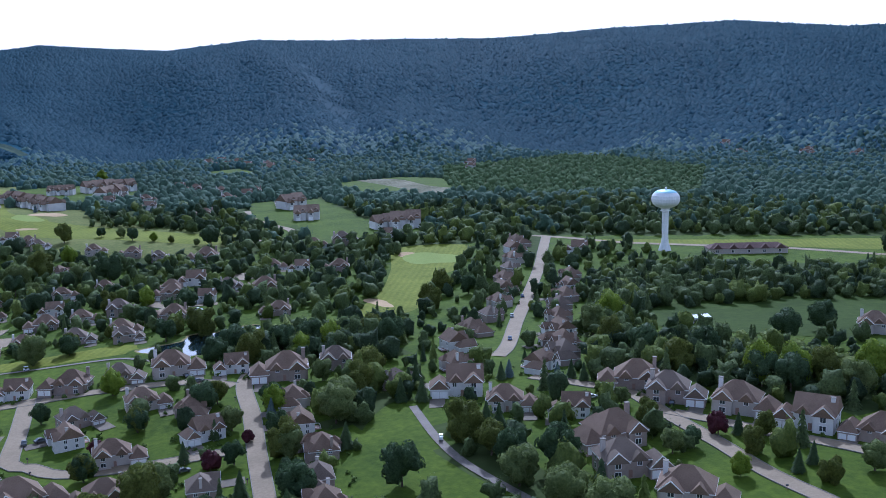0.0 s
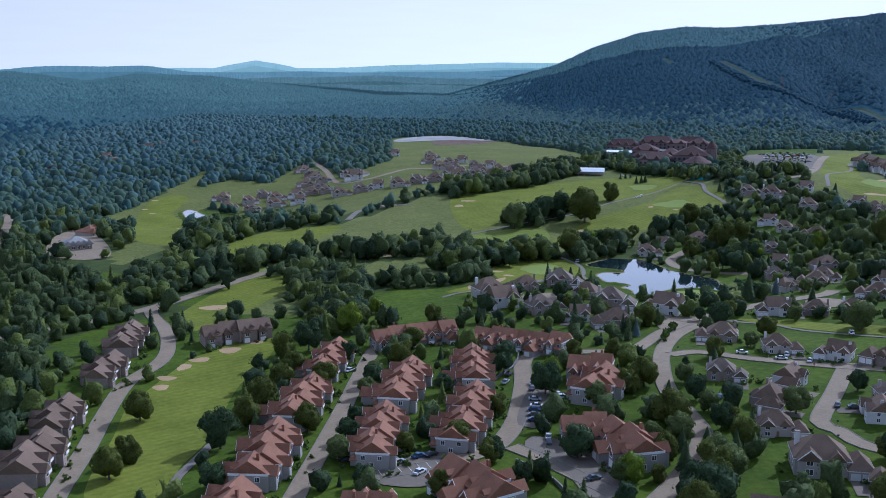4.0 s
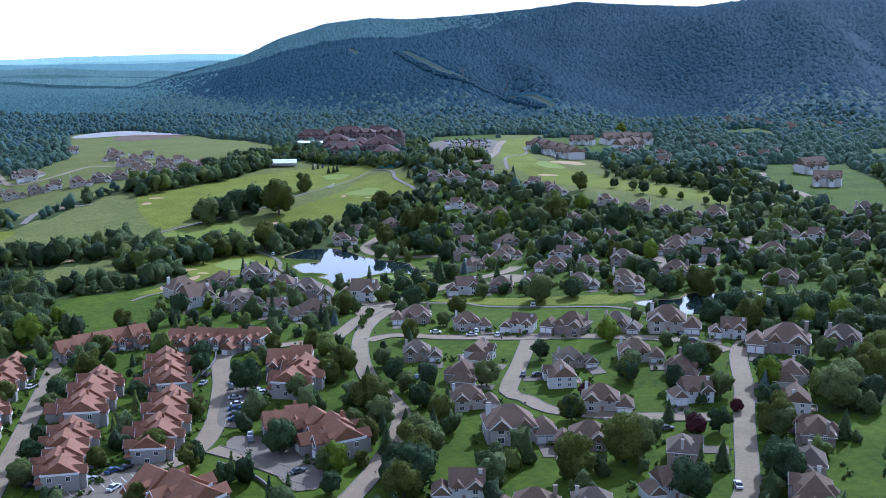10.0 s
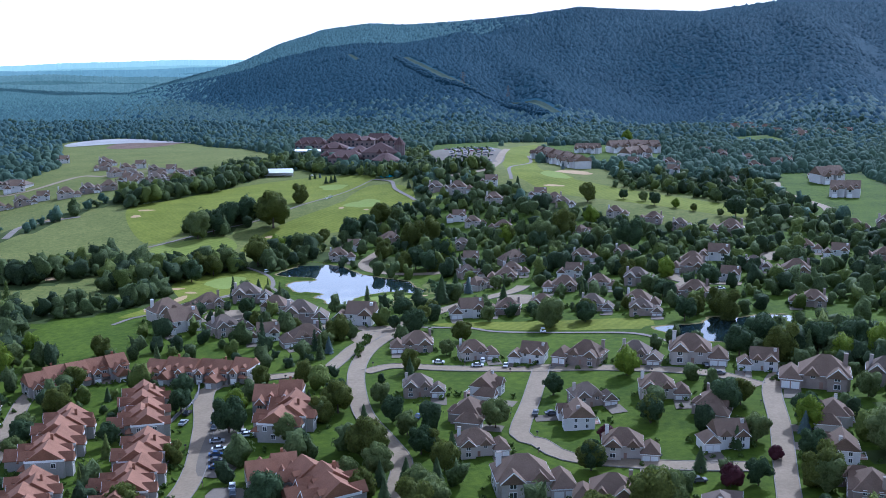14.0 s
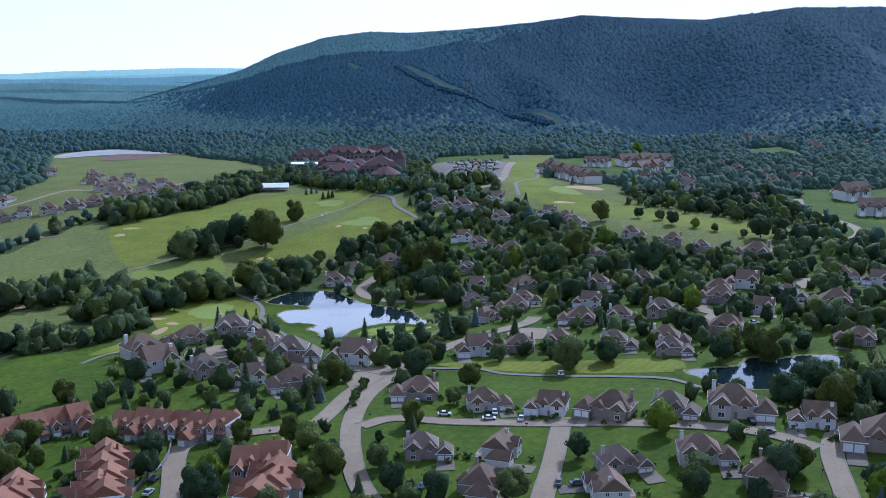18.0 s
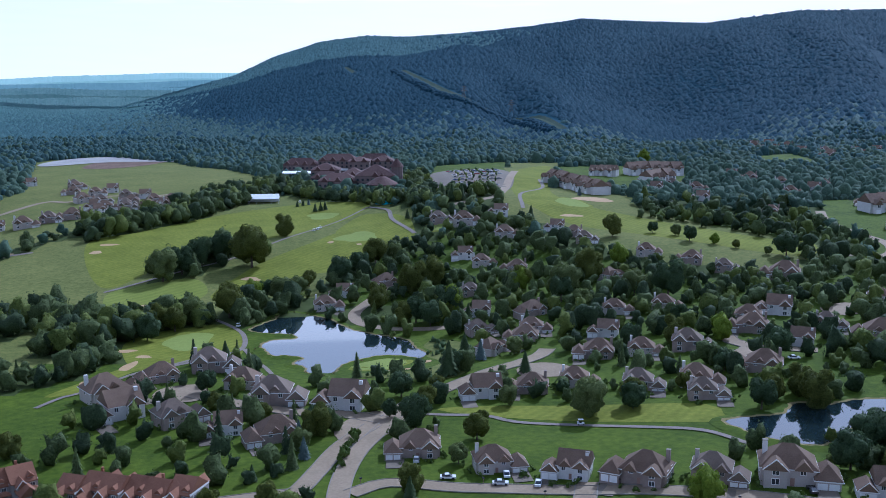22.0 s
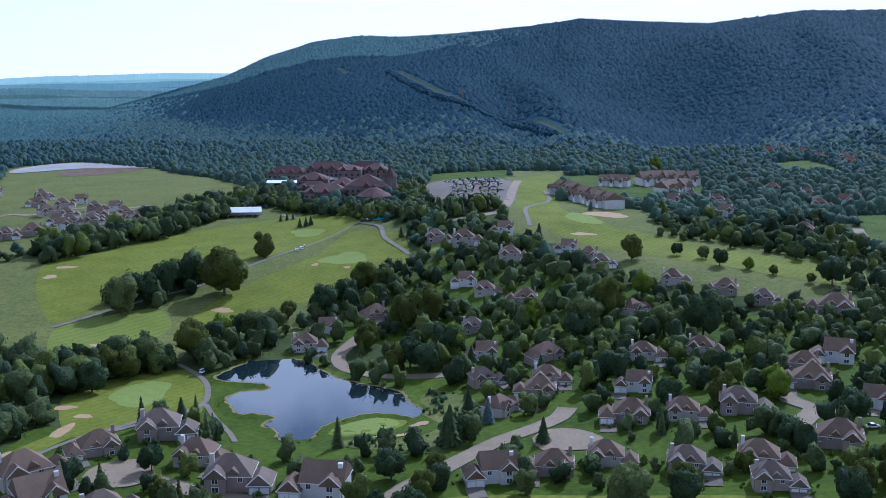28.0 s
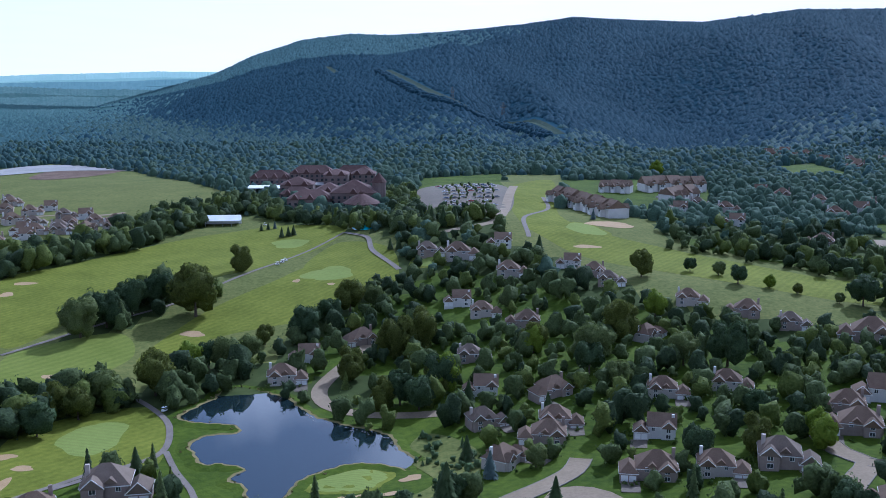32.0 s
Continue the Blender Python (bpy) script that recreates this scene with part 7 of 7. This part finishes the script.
def conifer_crown(seed, tiers=13):
    """Drooping tiers of branch sprays round a spire of height 1."""
    rng = np.random.default_rng(seed)
    v, f = [], []
    for j in range(tiers):
        z = 0.08 + 0.88 * j / tiers
        r = 0.30 * (1 - j / tiers) ** 0.85 + 0.015
        n = max(5, int(15 * (1 - j / tiers)) + 4)
        for i in range(n):
            t = 2 * math.pi * (i + rng.uniform(-0.3, 0.3)) / n
            q = r * rng.uniform(0.75, 1.2)
            c, s, w = math.cos(t), math.sin(t), 0.075 * (1 - 0.6 * j / tiers)
            k = len(v)
            v += [(0, 0, z + 0.10), (q * c * 0.6 - w * s, q * s * 0.6 + w * c, z + 0.02), (q * c, q * s, z - 0.05), (q * c * 0.6 + w * s, q * s * 0.6 - w * c, z + 0.02), (q * c * 0.6, q * s * 0.6, z + 0.055)]
            f += [(k, k + 1, k + 4), (k + 1, k + 2, k + 4), (k + 2, k + 3, k + 4), (k + 3, k, k + 4)]
    return np.array(v), np.array(f)


def trunk(parent, tall, r, seed):
    """A tapered, slightly bent trunk with limbs that fork into the crown."""
    rng = np.random.default_rng(seed)
    s = Solid()

    def limb(p, q, r0, r1, k):
        n = len(s.v)
        p, q = np.array(p), np.array(q)
        d = (q - p) / np.linalg.norm(q - p)
        a = np.cross(d, (0.3, 1, 0.2))
        a /= np.linalg.norm(a)
        b = np.cross(d, a)
        for c, rr in ((p, r0), (q, r1)):
            s.v += [tuple(c + rr * (math.cos(6.283 * i / k) * a + math.sin(6.283 * i / k) * b)) for i in range(k)]
        s.f += [(n + i, n + (i + 1) % k, n + k + (i + 1) % k, n + k + i) for i in range(k)]

    top = np.array((rng.uniform(-0.2, 0.2), rng.uniform(-0.2, 0.2), tall))
    limb((0, 0, -0.6), top * 0.5, r * 1.25, r * 0.8, 8)
    limb(top * 0.5, top, r * 0.8, r * 0.35, 7)
    for i in range(5):
        t = 6.283 * i / 5 + rng.uniform(-0.4, 0.4)
        limb(top * rng.uniform(0.5, 0.75), (tall * 0.42 * math.cos(t), tall * 0.42 * math.sin(t), tall * rng.uniform(0.95, 1.2)), r * 0.42, r * 0.12, 5)
    return part("trunk", s, "bark", parent)


def broadleaf(seed, leaf_mat, count=3200, flat=0.92):
    """A broad-leaved tree with a crown 10 m wide."""
    top = new("tree")
    trunk(top, 5.0, 0.30, seed)
    v, f = crown(seed, count, 0.055, 18 + seed % 5, 3, flat)
    ob = new("crown", bulk("crown", v * [4.9, 4.9, 6.2] + [0, 0, 5.7], f, [leaf_mat], None, True))
    ob.parent = top
    return top


def conifer(seed, mat):
    """A spruce 10 m tall."""
    top = new("conifer")
    part("trunk", Solid().lathe([(0.28, -0.5), (0.22, 2), (0.06, 9)], 7), "bark", top)
    v, f = conifer_crown(seed)
    ob = new("crown", bulk("crown", v * 10, f, [mat]))
    ob.parent = top
    return top


tree_protos = [(broadleaf(k + 1, ("leaf", "leaf_dark", "leaf_light", "leaf_dark", "leaf")[k], 3200, 0.92 - 0.06 * (k % 3) + 0.12 * (k == 4)), False) for k in range(5)]
tree_protos += [(broadleaf(9, "leaf_bright", 2600), False), (broadleaf(11, "leaf_red", 2200), False)]
spruce_protos = [(conifer(3, "needle"), False), (conifer(5, "needle"), False), (conifer(8, "needle_blue"), False)]
TREE_LABEL = ["full green shade tree", "broad dark-green maple", "rounded pale-green lawn tree", "dense dark-green oak", "tall green shade tree", "bright yellow-green tree", "purple-leaved ornamental tree"]
rng = np.random.default_rng(21)
TREES = []
STREET_AT = np.concatenate([spline(p, 3.0) for p, w in ROADS["road"][:9]])


def beside_street(x, y, r):
    """Moves a tree out of the roadway, to the nearer side."""
    d = STREET_AT - (x, y)
    k = int(np.argmin(np.hypot(d[:, 0], d[:, 1])))
    gap, want = math.hypot(*d[k]), 4.6 + 0.6 * r
    if gap < want:
        u = -d[k] / (gap + 1e-6)
        return float(STREET_AT[k, 0] + u[0] * want), float(STREET_AT[k, 1] + u[1] * want)
    return x, y


WOOD_AT = [TREES_NEAR, TREES_TOWN, TREES_RIDGE, TREES_PATH, TREES_GOLF]
TREE_PLACE = ["on a lawn between houses", "beside the townhouse rows", "on the slope below the houses", "near the cart path", "on the golf course"]
for rows, where in zip(WOOD_AT, TREE_PLACE):
    for x, y, w in rows:
        k = int(rng.choice([0, 1, 2, 3, 4, 0, 1, 2, 3, 4, 0, 1, 2, 3, 4, 0, 1, 2, 5]))
        w = min(w, 25 if rows is TREES_GOLF and y > 670 and x < -100 else 17 if rows is TREES_GOLF else 12.5)
        s = max(0.45, w / 10.5)
        x, y = beside_street(x, y, w / 2)
        tagged(place(tree_protos, k, x, y, float(rng.uniform(0, 360)), s, -0.1), f"{TREE_LABEL[k]} {where}", "tree", "single trees")
        TREES.append((x, y, w / 2))
for x, y, w in TREES_BRIGHT:
    w = min(w, 13)
    tagged(place(tree_protos, 5, x, y, float(rng.uniform(0, 360)), w / 10.0), TREE_LABEL[5] + " among darker ones", "tree", "single trees")
    TREES.append((x, y, w / 2))
for x, y, w in TREES_RED:
    tagged(place(tree_protos, 6, x, y, float(rng.uniform(0, 360)), w / 10.0), TREE_LABEL[6] + " beside a house", "tree", "single trees")
for i, (x, y, w) in enumerate(CONIFERS_ALL):
    k = 2 if i % 9 == 4 else i % 2
    s = min(1.7, max(0.5, w * 1.75 / 10))
    tagged(place(spruce_protos, k, x, y, float(rng.uniform(0, 360)), s), ("blue-green spruce" if k == 2 else "dark-green spruce") + " with drooping boughs", "conifer", "conifers")
    TREES.append((x, y, w / 2))


def clear_of(x, y, gap_house=0.0, gap_road=7.0, gap_tree=0.0):
    """Where nothing built stands."""
    ok = np.ones(np.shape(x), bool)
    for hx, hy, r in HOME:
        ok &= np.hypot(x - hx, y - hy) > r + gap_house
    for points, width in ROADS["road"] + ROADS["cart_path"]:
        p = spline(points, 8.0)
        lo, hi = p.min(0) - 20, p.max(0) + 20
        box_in = (x > lo[0]) & (x < hi[0]) & (y > lo[1]) & (y < hi[1])
        if box_in.any():
            d = np.full(np.shape(x), 1e9)
            d[box_in] = np.min(np.hypot(x[box_in][:, None] - p[:, 0], y[box_in][:, None] - p[:, 1]), axis=1)
            ok &= d > width / 2 + gap_road - 3.5
    if gap_tree:
        for hx, hy, r in TREES:
            ok &= np.hypot(x - hx, y - hy) > r * gap_tree
    return ok


def jittered(x0, x1, y0, y1, step, rng):
    gx, gy = np.meshgrid(np.arange(x0, x1, step), np.arange(y0, y1, step))
    gx[1::2] += step / 2
    return (gx + rng.uniform(-0.42, 0.42, gx.shape) * step).ravel(), (gy + rng.uniform(-0.42, 0.42, gy.shape) * step).ravel()


def scatter(name, x, y, size, tall, shapes, mat, rng, label, sink=0.25, smooth=True):
    """Many crowns as one piece: shapes of radius 1, set down at x, y."""
    pick = rng.integers(0, len(shapes), len(x))
    vs, fs, base = [], [], 0
    z = height(x, y)
    for k, (v, f) in enumerate(shapes):
        m = pick == k
        n = int(m.sum())
        if not n:
            continue
        t = rng.uniform(0, 6.283, n)
        c, s = np.cos(t)[:, None], np.sin(t)[:, None]
        r, h = size[m][:, None], tall[m][:, None]
        px = (v[:, 0] * c - v[:, 1] * s) * r + x[m][:, None]
        py = (v[:, 0] * s + v[:, 1] * c) * r + y[m][:, None]
        pz = v[:, 2] * h + z[m][:, None] + h * (1 - sink) * 0.95
        vs.append(np.stack([px, py, pz], -1).reshape(-1, 3))
        fs.append((f[None] + np.arange(n)[:, None, None] * len(v)).reshape(-1, 3) + base)
        base += n * len(v)
    mats, index = [mat], None
    if mat == "wood":
        mats = [mat, "wood_dark", "wood_bright"]
        index = np.concatenate([np.repeat(rng.choice(3, int((pick == k).sum()), p=(0.52, 0.28, 0.20)), len(f)) for k, (v, f) in enumerate(shapes)])
    return tagged(new(name, bulk(name, np.concatenate(vs), np.concatenate(fs), mats, index, smooth)), label, "trees", kind="stuff")


def dome(seed, rings=((1.1, -0.9), (0.85, 0.35)), k=5, tip=0.95):
    """A rough canopy top of few faces."""
    rng = np.random.default_rng(seed)
    v, f = [], []
    for j, (r, z) in enumerate(rings):
        v += [(r * rng.uniform(0.75, 1.2) * math.cos(6.283 * (i + j / 2) / k), r * rng.uniform(0.75, 1.2) * math.sin(6.283 * (i + j / 2) / k), z + rng.uniform(-0.18, 0.18)) for i in range(k)]
    v.append((rng.uniform(-0.25, 0.25), rng.uniform(-0.25, 0.25), tip))
    for j in range(len(rings) - 1):
        for i in range(k):
            a, b, c, d = j * k + i, j * k + (i + 1) % k, (j + 1) * k + i, (j + 1) * k + (i + 1) % k
            f += [(a, b, c), (b, d, c)]
    n = (len(rings) - 1) * k
    f += [(n + i, n + (i + 1) % k, len(v) - 1) for i in range(k)]
    return np.array(v), np.array(f)


rng = np.random.default_rng(33)
MID = [crown(50 + k, 60, 0.085, 10, 2, 1.0) for k in range(8)]
NEAR_MID = [crown(50 + k, 130, 0.070, 12, 2, 1.0) for k in range(8)]
FAR_ONES = [crown(70 + k, 12, 0.12, 8, 1, 1.0) for k in range(8)]
spire = conifer_crown(61, 8)
NEAR_MID.append((spire[0] * [2.3, 2.3, 2.5] - [0, 0, 1.15], spire[1]))
CANOPY = [dome(10 + k, ((1.0, -0.9), (0.98, 0.05), (0.5 + 0.07 * (k % 3), 0.58)), 5, 0.68 + 0.06 * (k % 4)) for k in range(16)]
DOMES = [dome(k) for k in range(10)]
TOPS = [dome(30 + k, ((1.2, -0.7),), 6, 0.85) for k in range(10)]

# woods near the houses
for ring in WOODS:
    r = np.array(ring, float)
    x, y = jittered(r[:, 0].min(), r[:, 0].max(), r[:, 1].min(), r[:, 1].max(), 7.6, rng)
    keep = inside(x, y, ring) & ~any_in(x, y, PONDS + FAIRWAYS + [REEDS, WALK_LAWN, CUL_WOODS, CUL_NORTH])
    x, y = x[keep], y[keep]
    sparse = any(ring is q for q in SPARSE)
    keep = clear_of(x, y, 0.5, 7.5, 0.9)
    if sparse:
        keep &= clear_of(x, y + 9, 0.0, 2.0) & (rng.random(len(x)) < 0.68)
    x, y = x[keep], y[keep]
    s = rng.uniform(2.2, 5.6, len(x)) if sparse else rng.uniform(3.0, 5.8, len(x)) * (1.3 if any(ring is q for q in (WOODS_OAKS, WOODS_TEES, WOODS_ROW, WOODS_EDGE, WOODS_ROAD, WOODS_SHADE, WOODS_DEEP)) else 1.0)
    scatter("woodland", x, y, s, s * rng.uniform(0.95, 1.35, len(x)), NEAR_MID if np.hypot(*r.mean(0)) < 520 else MID, "wood", rng, "dense green deciduous wood between the houses and fairways")

# scattered yard trees and far woods to the mountain's foot
def wooded(step, low, high):
    """Places for trees on the flats between two distances, clear of everything open or built."""
    x, y = jittered(-1500, 1500, 130, 1780, step, rng)
    r, az = np.hypot(x, y), np.degrees(np.arctan2(x, y))
    keep = (r > np.where(az < -43, min(low, 330), low)) & (r < high) & (r < table(FOOT, az) - 20 + 110 * rng.random(len(x)) + 40 * np.sin(az)) & (az > -53) & (az < 58)
    keep &= ~any_in(x, y, OPENS + WOODS + FAIRWAYS + PONDS + [SCRUB]) & ~((az < -43) & (r > 850) & (low < 800))
    x, y = x[keep], y[keep]
    keep = clear_of(x, y, 1.0, 8.0, 0.8) & clear_of(x, y + 10, 0.0, 2.0)
    return x[keep], y[keep]


x, y = wooded(10.6, 640, 900)
# the odds of haze-tinted leaves rise with distance
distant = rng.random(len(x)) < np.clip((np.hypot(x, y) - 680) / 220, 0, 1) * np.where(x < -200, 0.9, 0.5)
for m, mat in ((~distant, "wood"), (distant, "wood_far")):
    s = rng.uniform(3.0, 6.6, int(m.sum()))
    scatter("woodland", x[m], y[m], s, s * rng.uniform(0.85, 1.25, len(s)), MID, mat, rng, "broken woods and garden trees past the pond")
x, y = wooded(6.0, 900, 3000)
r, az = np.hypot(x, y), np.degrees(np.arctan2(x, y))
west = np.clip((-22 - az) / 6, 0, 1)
# haze by colour: bluer leaf tones take over farther out and westward
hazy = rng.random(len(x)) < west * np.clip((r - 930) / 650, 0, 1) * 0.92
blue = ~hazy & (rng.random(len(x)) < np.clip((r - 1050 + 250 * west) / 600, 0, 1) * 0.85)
for m, mat, label in ((~blue & ~hazy, "wood_far", "wide wooded flats before the mountain, coloured cooler for haze"), (blue, "wood_foot", "woods at the mountain's foot, haze painted in as blue"), (hazy, "wood_haze", "woods along the valley, haze painted into their colour")):
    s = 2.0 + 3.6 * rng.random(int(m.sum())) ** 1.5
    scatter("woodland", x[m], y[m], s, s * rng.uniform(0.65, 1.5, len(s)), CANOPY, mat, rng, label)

x, y = jittered(SCRUB_BOX[0], SCRUB_BOX[1], SCRUB_BOX[2], SCRUB_BOX[3], 6.4, rng)
keep = inside(x, y, SCRUB) & (rng.random(len(x)) < 0.8)
x, y = x[keep], y[keep]
s = 1.1 + 3.2 * rng.random(len(x)) ** 2
scatter("scrub", x, y, s, s * rng.uniform(0.7, 1.3, len(x)), CANOPY, "scrub", rng, "light green scrub and young trees on wet ground")

# the mountain's own woods
x, y = jittered(-3600, 3400, 700, 4000, 8.8, rng)
r, az = np.hypot(x, y), np.degrees(np.arctan2(x, y))
u = (r - table(FOOT, az)) / (table(CREST, az) - table(FOOT, az))
keep = ((u > -0.02) | (r > 1720)) & (u < 1.04) & (az > -66) & (az < 60) & (r < 4150)
x, y, r = x[keep], y[keep], r[keep]


def from_line(x, y, a, b):
    d = np.subtract(b, a)
    t = np.clip(((x - a[0]) * d[0] + (y - a[1]) * d[1]) / (d @ d), 0, 1)
    return np.hypot(x - a[0] - t * d[0], y - a[1] - t * d[1])


run = spline(SKI_RUN, 25.0)
keep = from_line(x, y, SKI_TOP[0], SKI_TOP[2]) > 11
for a, b in zip(run[:-1], run[1:]):
    keep &= from_line(x, y, a, b) > 13
x, y, r = x[keep], y[keep], r[keep]
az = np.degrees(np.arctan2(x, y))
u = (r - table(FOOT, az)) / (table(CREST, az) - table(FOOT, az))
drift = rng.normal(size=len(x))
# painted haze deepens in steps: farther ridge first, then the deep valley
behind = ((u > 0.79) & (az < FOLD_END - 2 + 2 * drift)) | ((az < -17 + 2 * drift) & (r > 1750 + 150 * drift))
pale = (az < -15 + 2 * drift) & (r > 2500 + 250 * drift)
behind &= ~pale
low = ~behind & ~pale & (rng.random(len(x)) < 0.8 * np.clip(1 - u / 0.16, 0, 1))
for m, mat, label in ((low, "wood_foot", "greener woods low on the mountain, still tinted for haze"), (~behind & ~low & ~pale, "hill", "continuous deciduous forest on the mountain slopes, blued for haze"), (behind, "hill_far", "forest on the farther ridge, paled and blued for haze"), (pale, "hill_pale", "forest deep in the valley, haze painted into its colour")):
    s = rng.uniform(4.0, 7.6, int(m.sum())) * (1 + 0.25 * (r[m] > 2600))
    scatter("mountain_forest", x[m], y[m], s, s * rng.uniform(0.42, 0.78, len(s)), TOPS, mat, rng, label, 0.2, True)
along = rng.uniform(0, len(run) - 1.001, 1500)
k, d = along.astype(int), np.gradient(run, axis=0)
side = np.stack([d[:, 1], -d[:, 0]], -1) / np.hypot(d[:, 0], d[:, 1])[:, None]
p = run[k] + (along - k)[:, None] * d[k] + side[k] * rng.uniform(12, 26, (1500, 1))
s = rng.uniform(3.5, 6.5, 1500)
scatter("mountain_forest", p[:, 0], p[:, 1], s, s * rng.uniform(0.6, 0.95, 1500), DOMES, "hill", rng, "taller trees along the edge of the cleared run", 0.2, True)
for line, width in ((SKI_RUN, 15), (SKI_TOP, 12)):
    tagged(strip("ski_run", line, width, "cleared", 1.0, 30), "grassy cleared run cut through the mountain forest", "clearing", kind="structure")

# garden trees and shrubs in the open quarter
x, y = jittered(-260, 420, 190, 640, 10.0, rng)
keep = (np.hypot(x, y) < 650) & ~any_in(x, y, WOODS + FAIRWAYS + PONDS + [MEADOW, OPEN_GOLF, OPEN_WEST, LAWNS, LAWN_WEST, GREEN_POINT, POND_LAWN, WALK_LAWN, CUL_WOODS, CUL_NORTH, REEDS, COURT_ROWS, COURT_BAYS, COURT_LOT])
x, y = x[keep], y[keep]
keep = clear_of(x, y, 0.5, 6.5, 1.1)
x, y = x[keep], y[keep]
sel = rng.random(len(x)) < 0.75
s = rng.uniform(1.5, 4.6, int(sel.sum()))
scatter("garden_trees", x[sel], y[sel], s, s * rng.uniform(1.0, 1.6, len(s)), NEAR_MID, "wood", rng, "small garden trees scattered between the houses")
hx, hy = [], []
for x0, y0, r in HOME:
    if math.hypot(x0, y0) < 640:
        for _ in range(8):
            t, q = rng.uniform(0, 6.283), r * rng.uniform(0.92, 1.25)
            hx.append(x0 + q * math.cos(t))
            hy.append(y0 + q * math.sin(t))
hx, hy = np.array(hx), np.array(hy)
s = rng.uniform(0.5, 1.3, len(hx))
scatter("shrubs", hx, hy, s, s * 0.9, [crown(90 + k, 26, 0.35, 5, 1, 1.0) for k in range(3)], "shrub", rng, "clipped green shrubs round the house walls")

# planting on the boulevard's median, and rocks along the pond
p = spline(MEDIAN, 2.2)
p = p + rng.uniform(-1.0, 1.0, p.shape)
s = rng.uniform(0.5, 1.5, len(p))
scatter("median_planting", p[:, 0], p[:, 1], s, s * rng.uniform(0.8, 2.4, len(s)), [crown(95, 24, 0.35, 5, 1, 1.0)], "shrub", rng, "shrubs and slim young trees on the boulevard median")
p = spline(POND, 2.5, True)
q = p - p.mean(0)
p = p + q / np.hypot(q[:, 0], q[:, 1])[:, None] * rng.uniform(0.4, 3.2, (len(p), 1))
s = rng.uniform(0.25, 0.6, len(p))
scatter("shore_reeds", p[:, 0], p[:, 1], s, s * rng.uniform(0.6, 1.3, len(s)), [crown(97, 24, 0.35, 5, 1, 1.0)], "reed", rng, "tufts of dry reed and shrubs on the pond's bank")
r = np.array(REEDS, float)
x, y = jittered(r[:, 0].min(), r[:, 0].max(), r[:, 1].min(), r[:, 1].max(), 3.0, rng)
k = inside(x, y, REEDS) & ~inside(x, y, GREEN_POINT) & (rng.random(len(x)) < 0.40)
s = rng.uniform(0.6, 1.9, int(k.sum()))
scatter("bank_shrubs", x[k], y[k], s, s * rng.uniform(0.7, 1.2, len(s)), NEAR_MID, "scrub", rng, "low bright-green shrubs on the bank above the pond")
p = spline(ROCKS, 1.1)
p = np.concatenate([p, p + rng.uniform(-1.6, 1.6, p.shape)])
s = rng.uniform(0.3, 0.9, len(p))
scatter("shore_rocks", p[:, 0], p[:, 1], s, s * 0.7, [dome(200 + k, k=6) for k in range(3)], "rock", rng, "grey boulders along the pond bank", 0.6, False)

# trees on the islands of the car park
lx, ly = [], []
for row in range(6):
    for i in range(11):
        u, v = (row + 1.0) / 7, (i + 0.5) / 11
        lx.append((-6 + 52 * u) * (1 - v) + (4 + 36 * u) * v + 6 * math.sin(v * 3 + 0.6) + rng.uniform(-1, 1))
        ly.append((1050 + 22 * u) * (1 - v) + (912 - 14 * u) * v + rng.uniform(-3, 3))
lx, ly = np.array(lx), np.array(ly)
s = rng.uniform(0.9, 1.9, len(lx))
scatter("island_trees", lx, ly, s, s * rng.uniform(1.0, 1.5, len(lx)), FAR_ONES, "wood", rng, "young trees on the car park's islands")

for protos in (tree_protos, spruce_protos, house_protos, row_protos, car_protos):
    for ob, used in protos:
        if not used:
            for q in [c for p in ob.children for c in p.children] + list(ob.children) + [ob]:
                bpy.data.objects.remove(q)
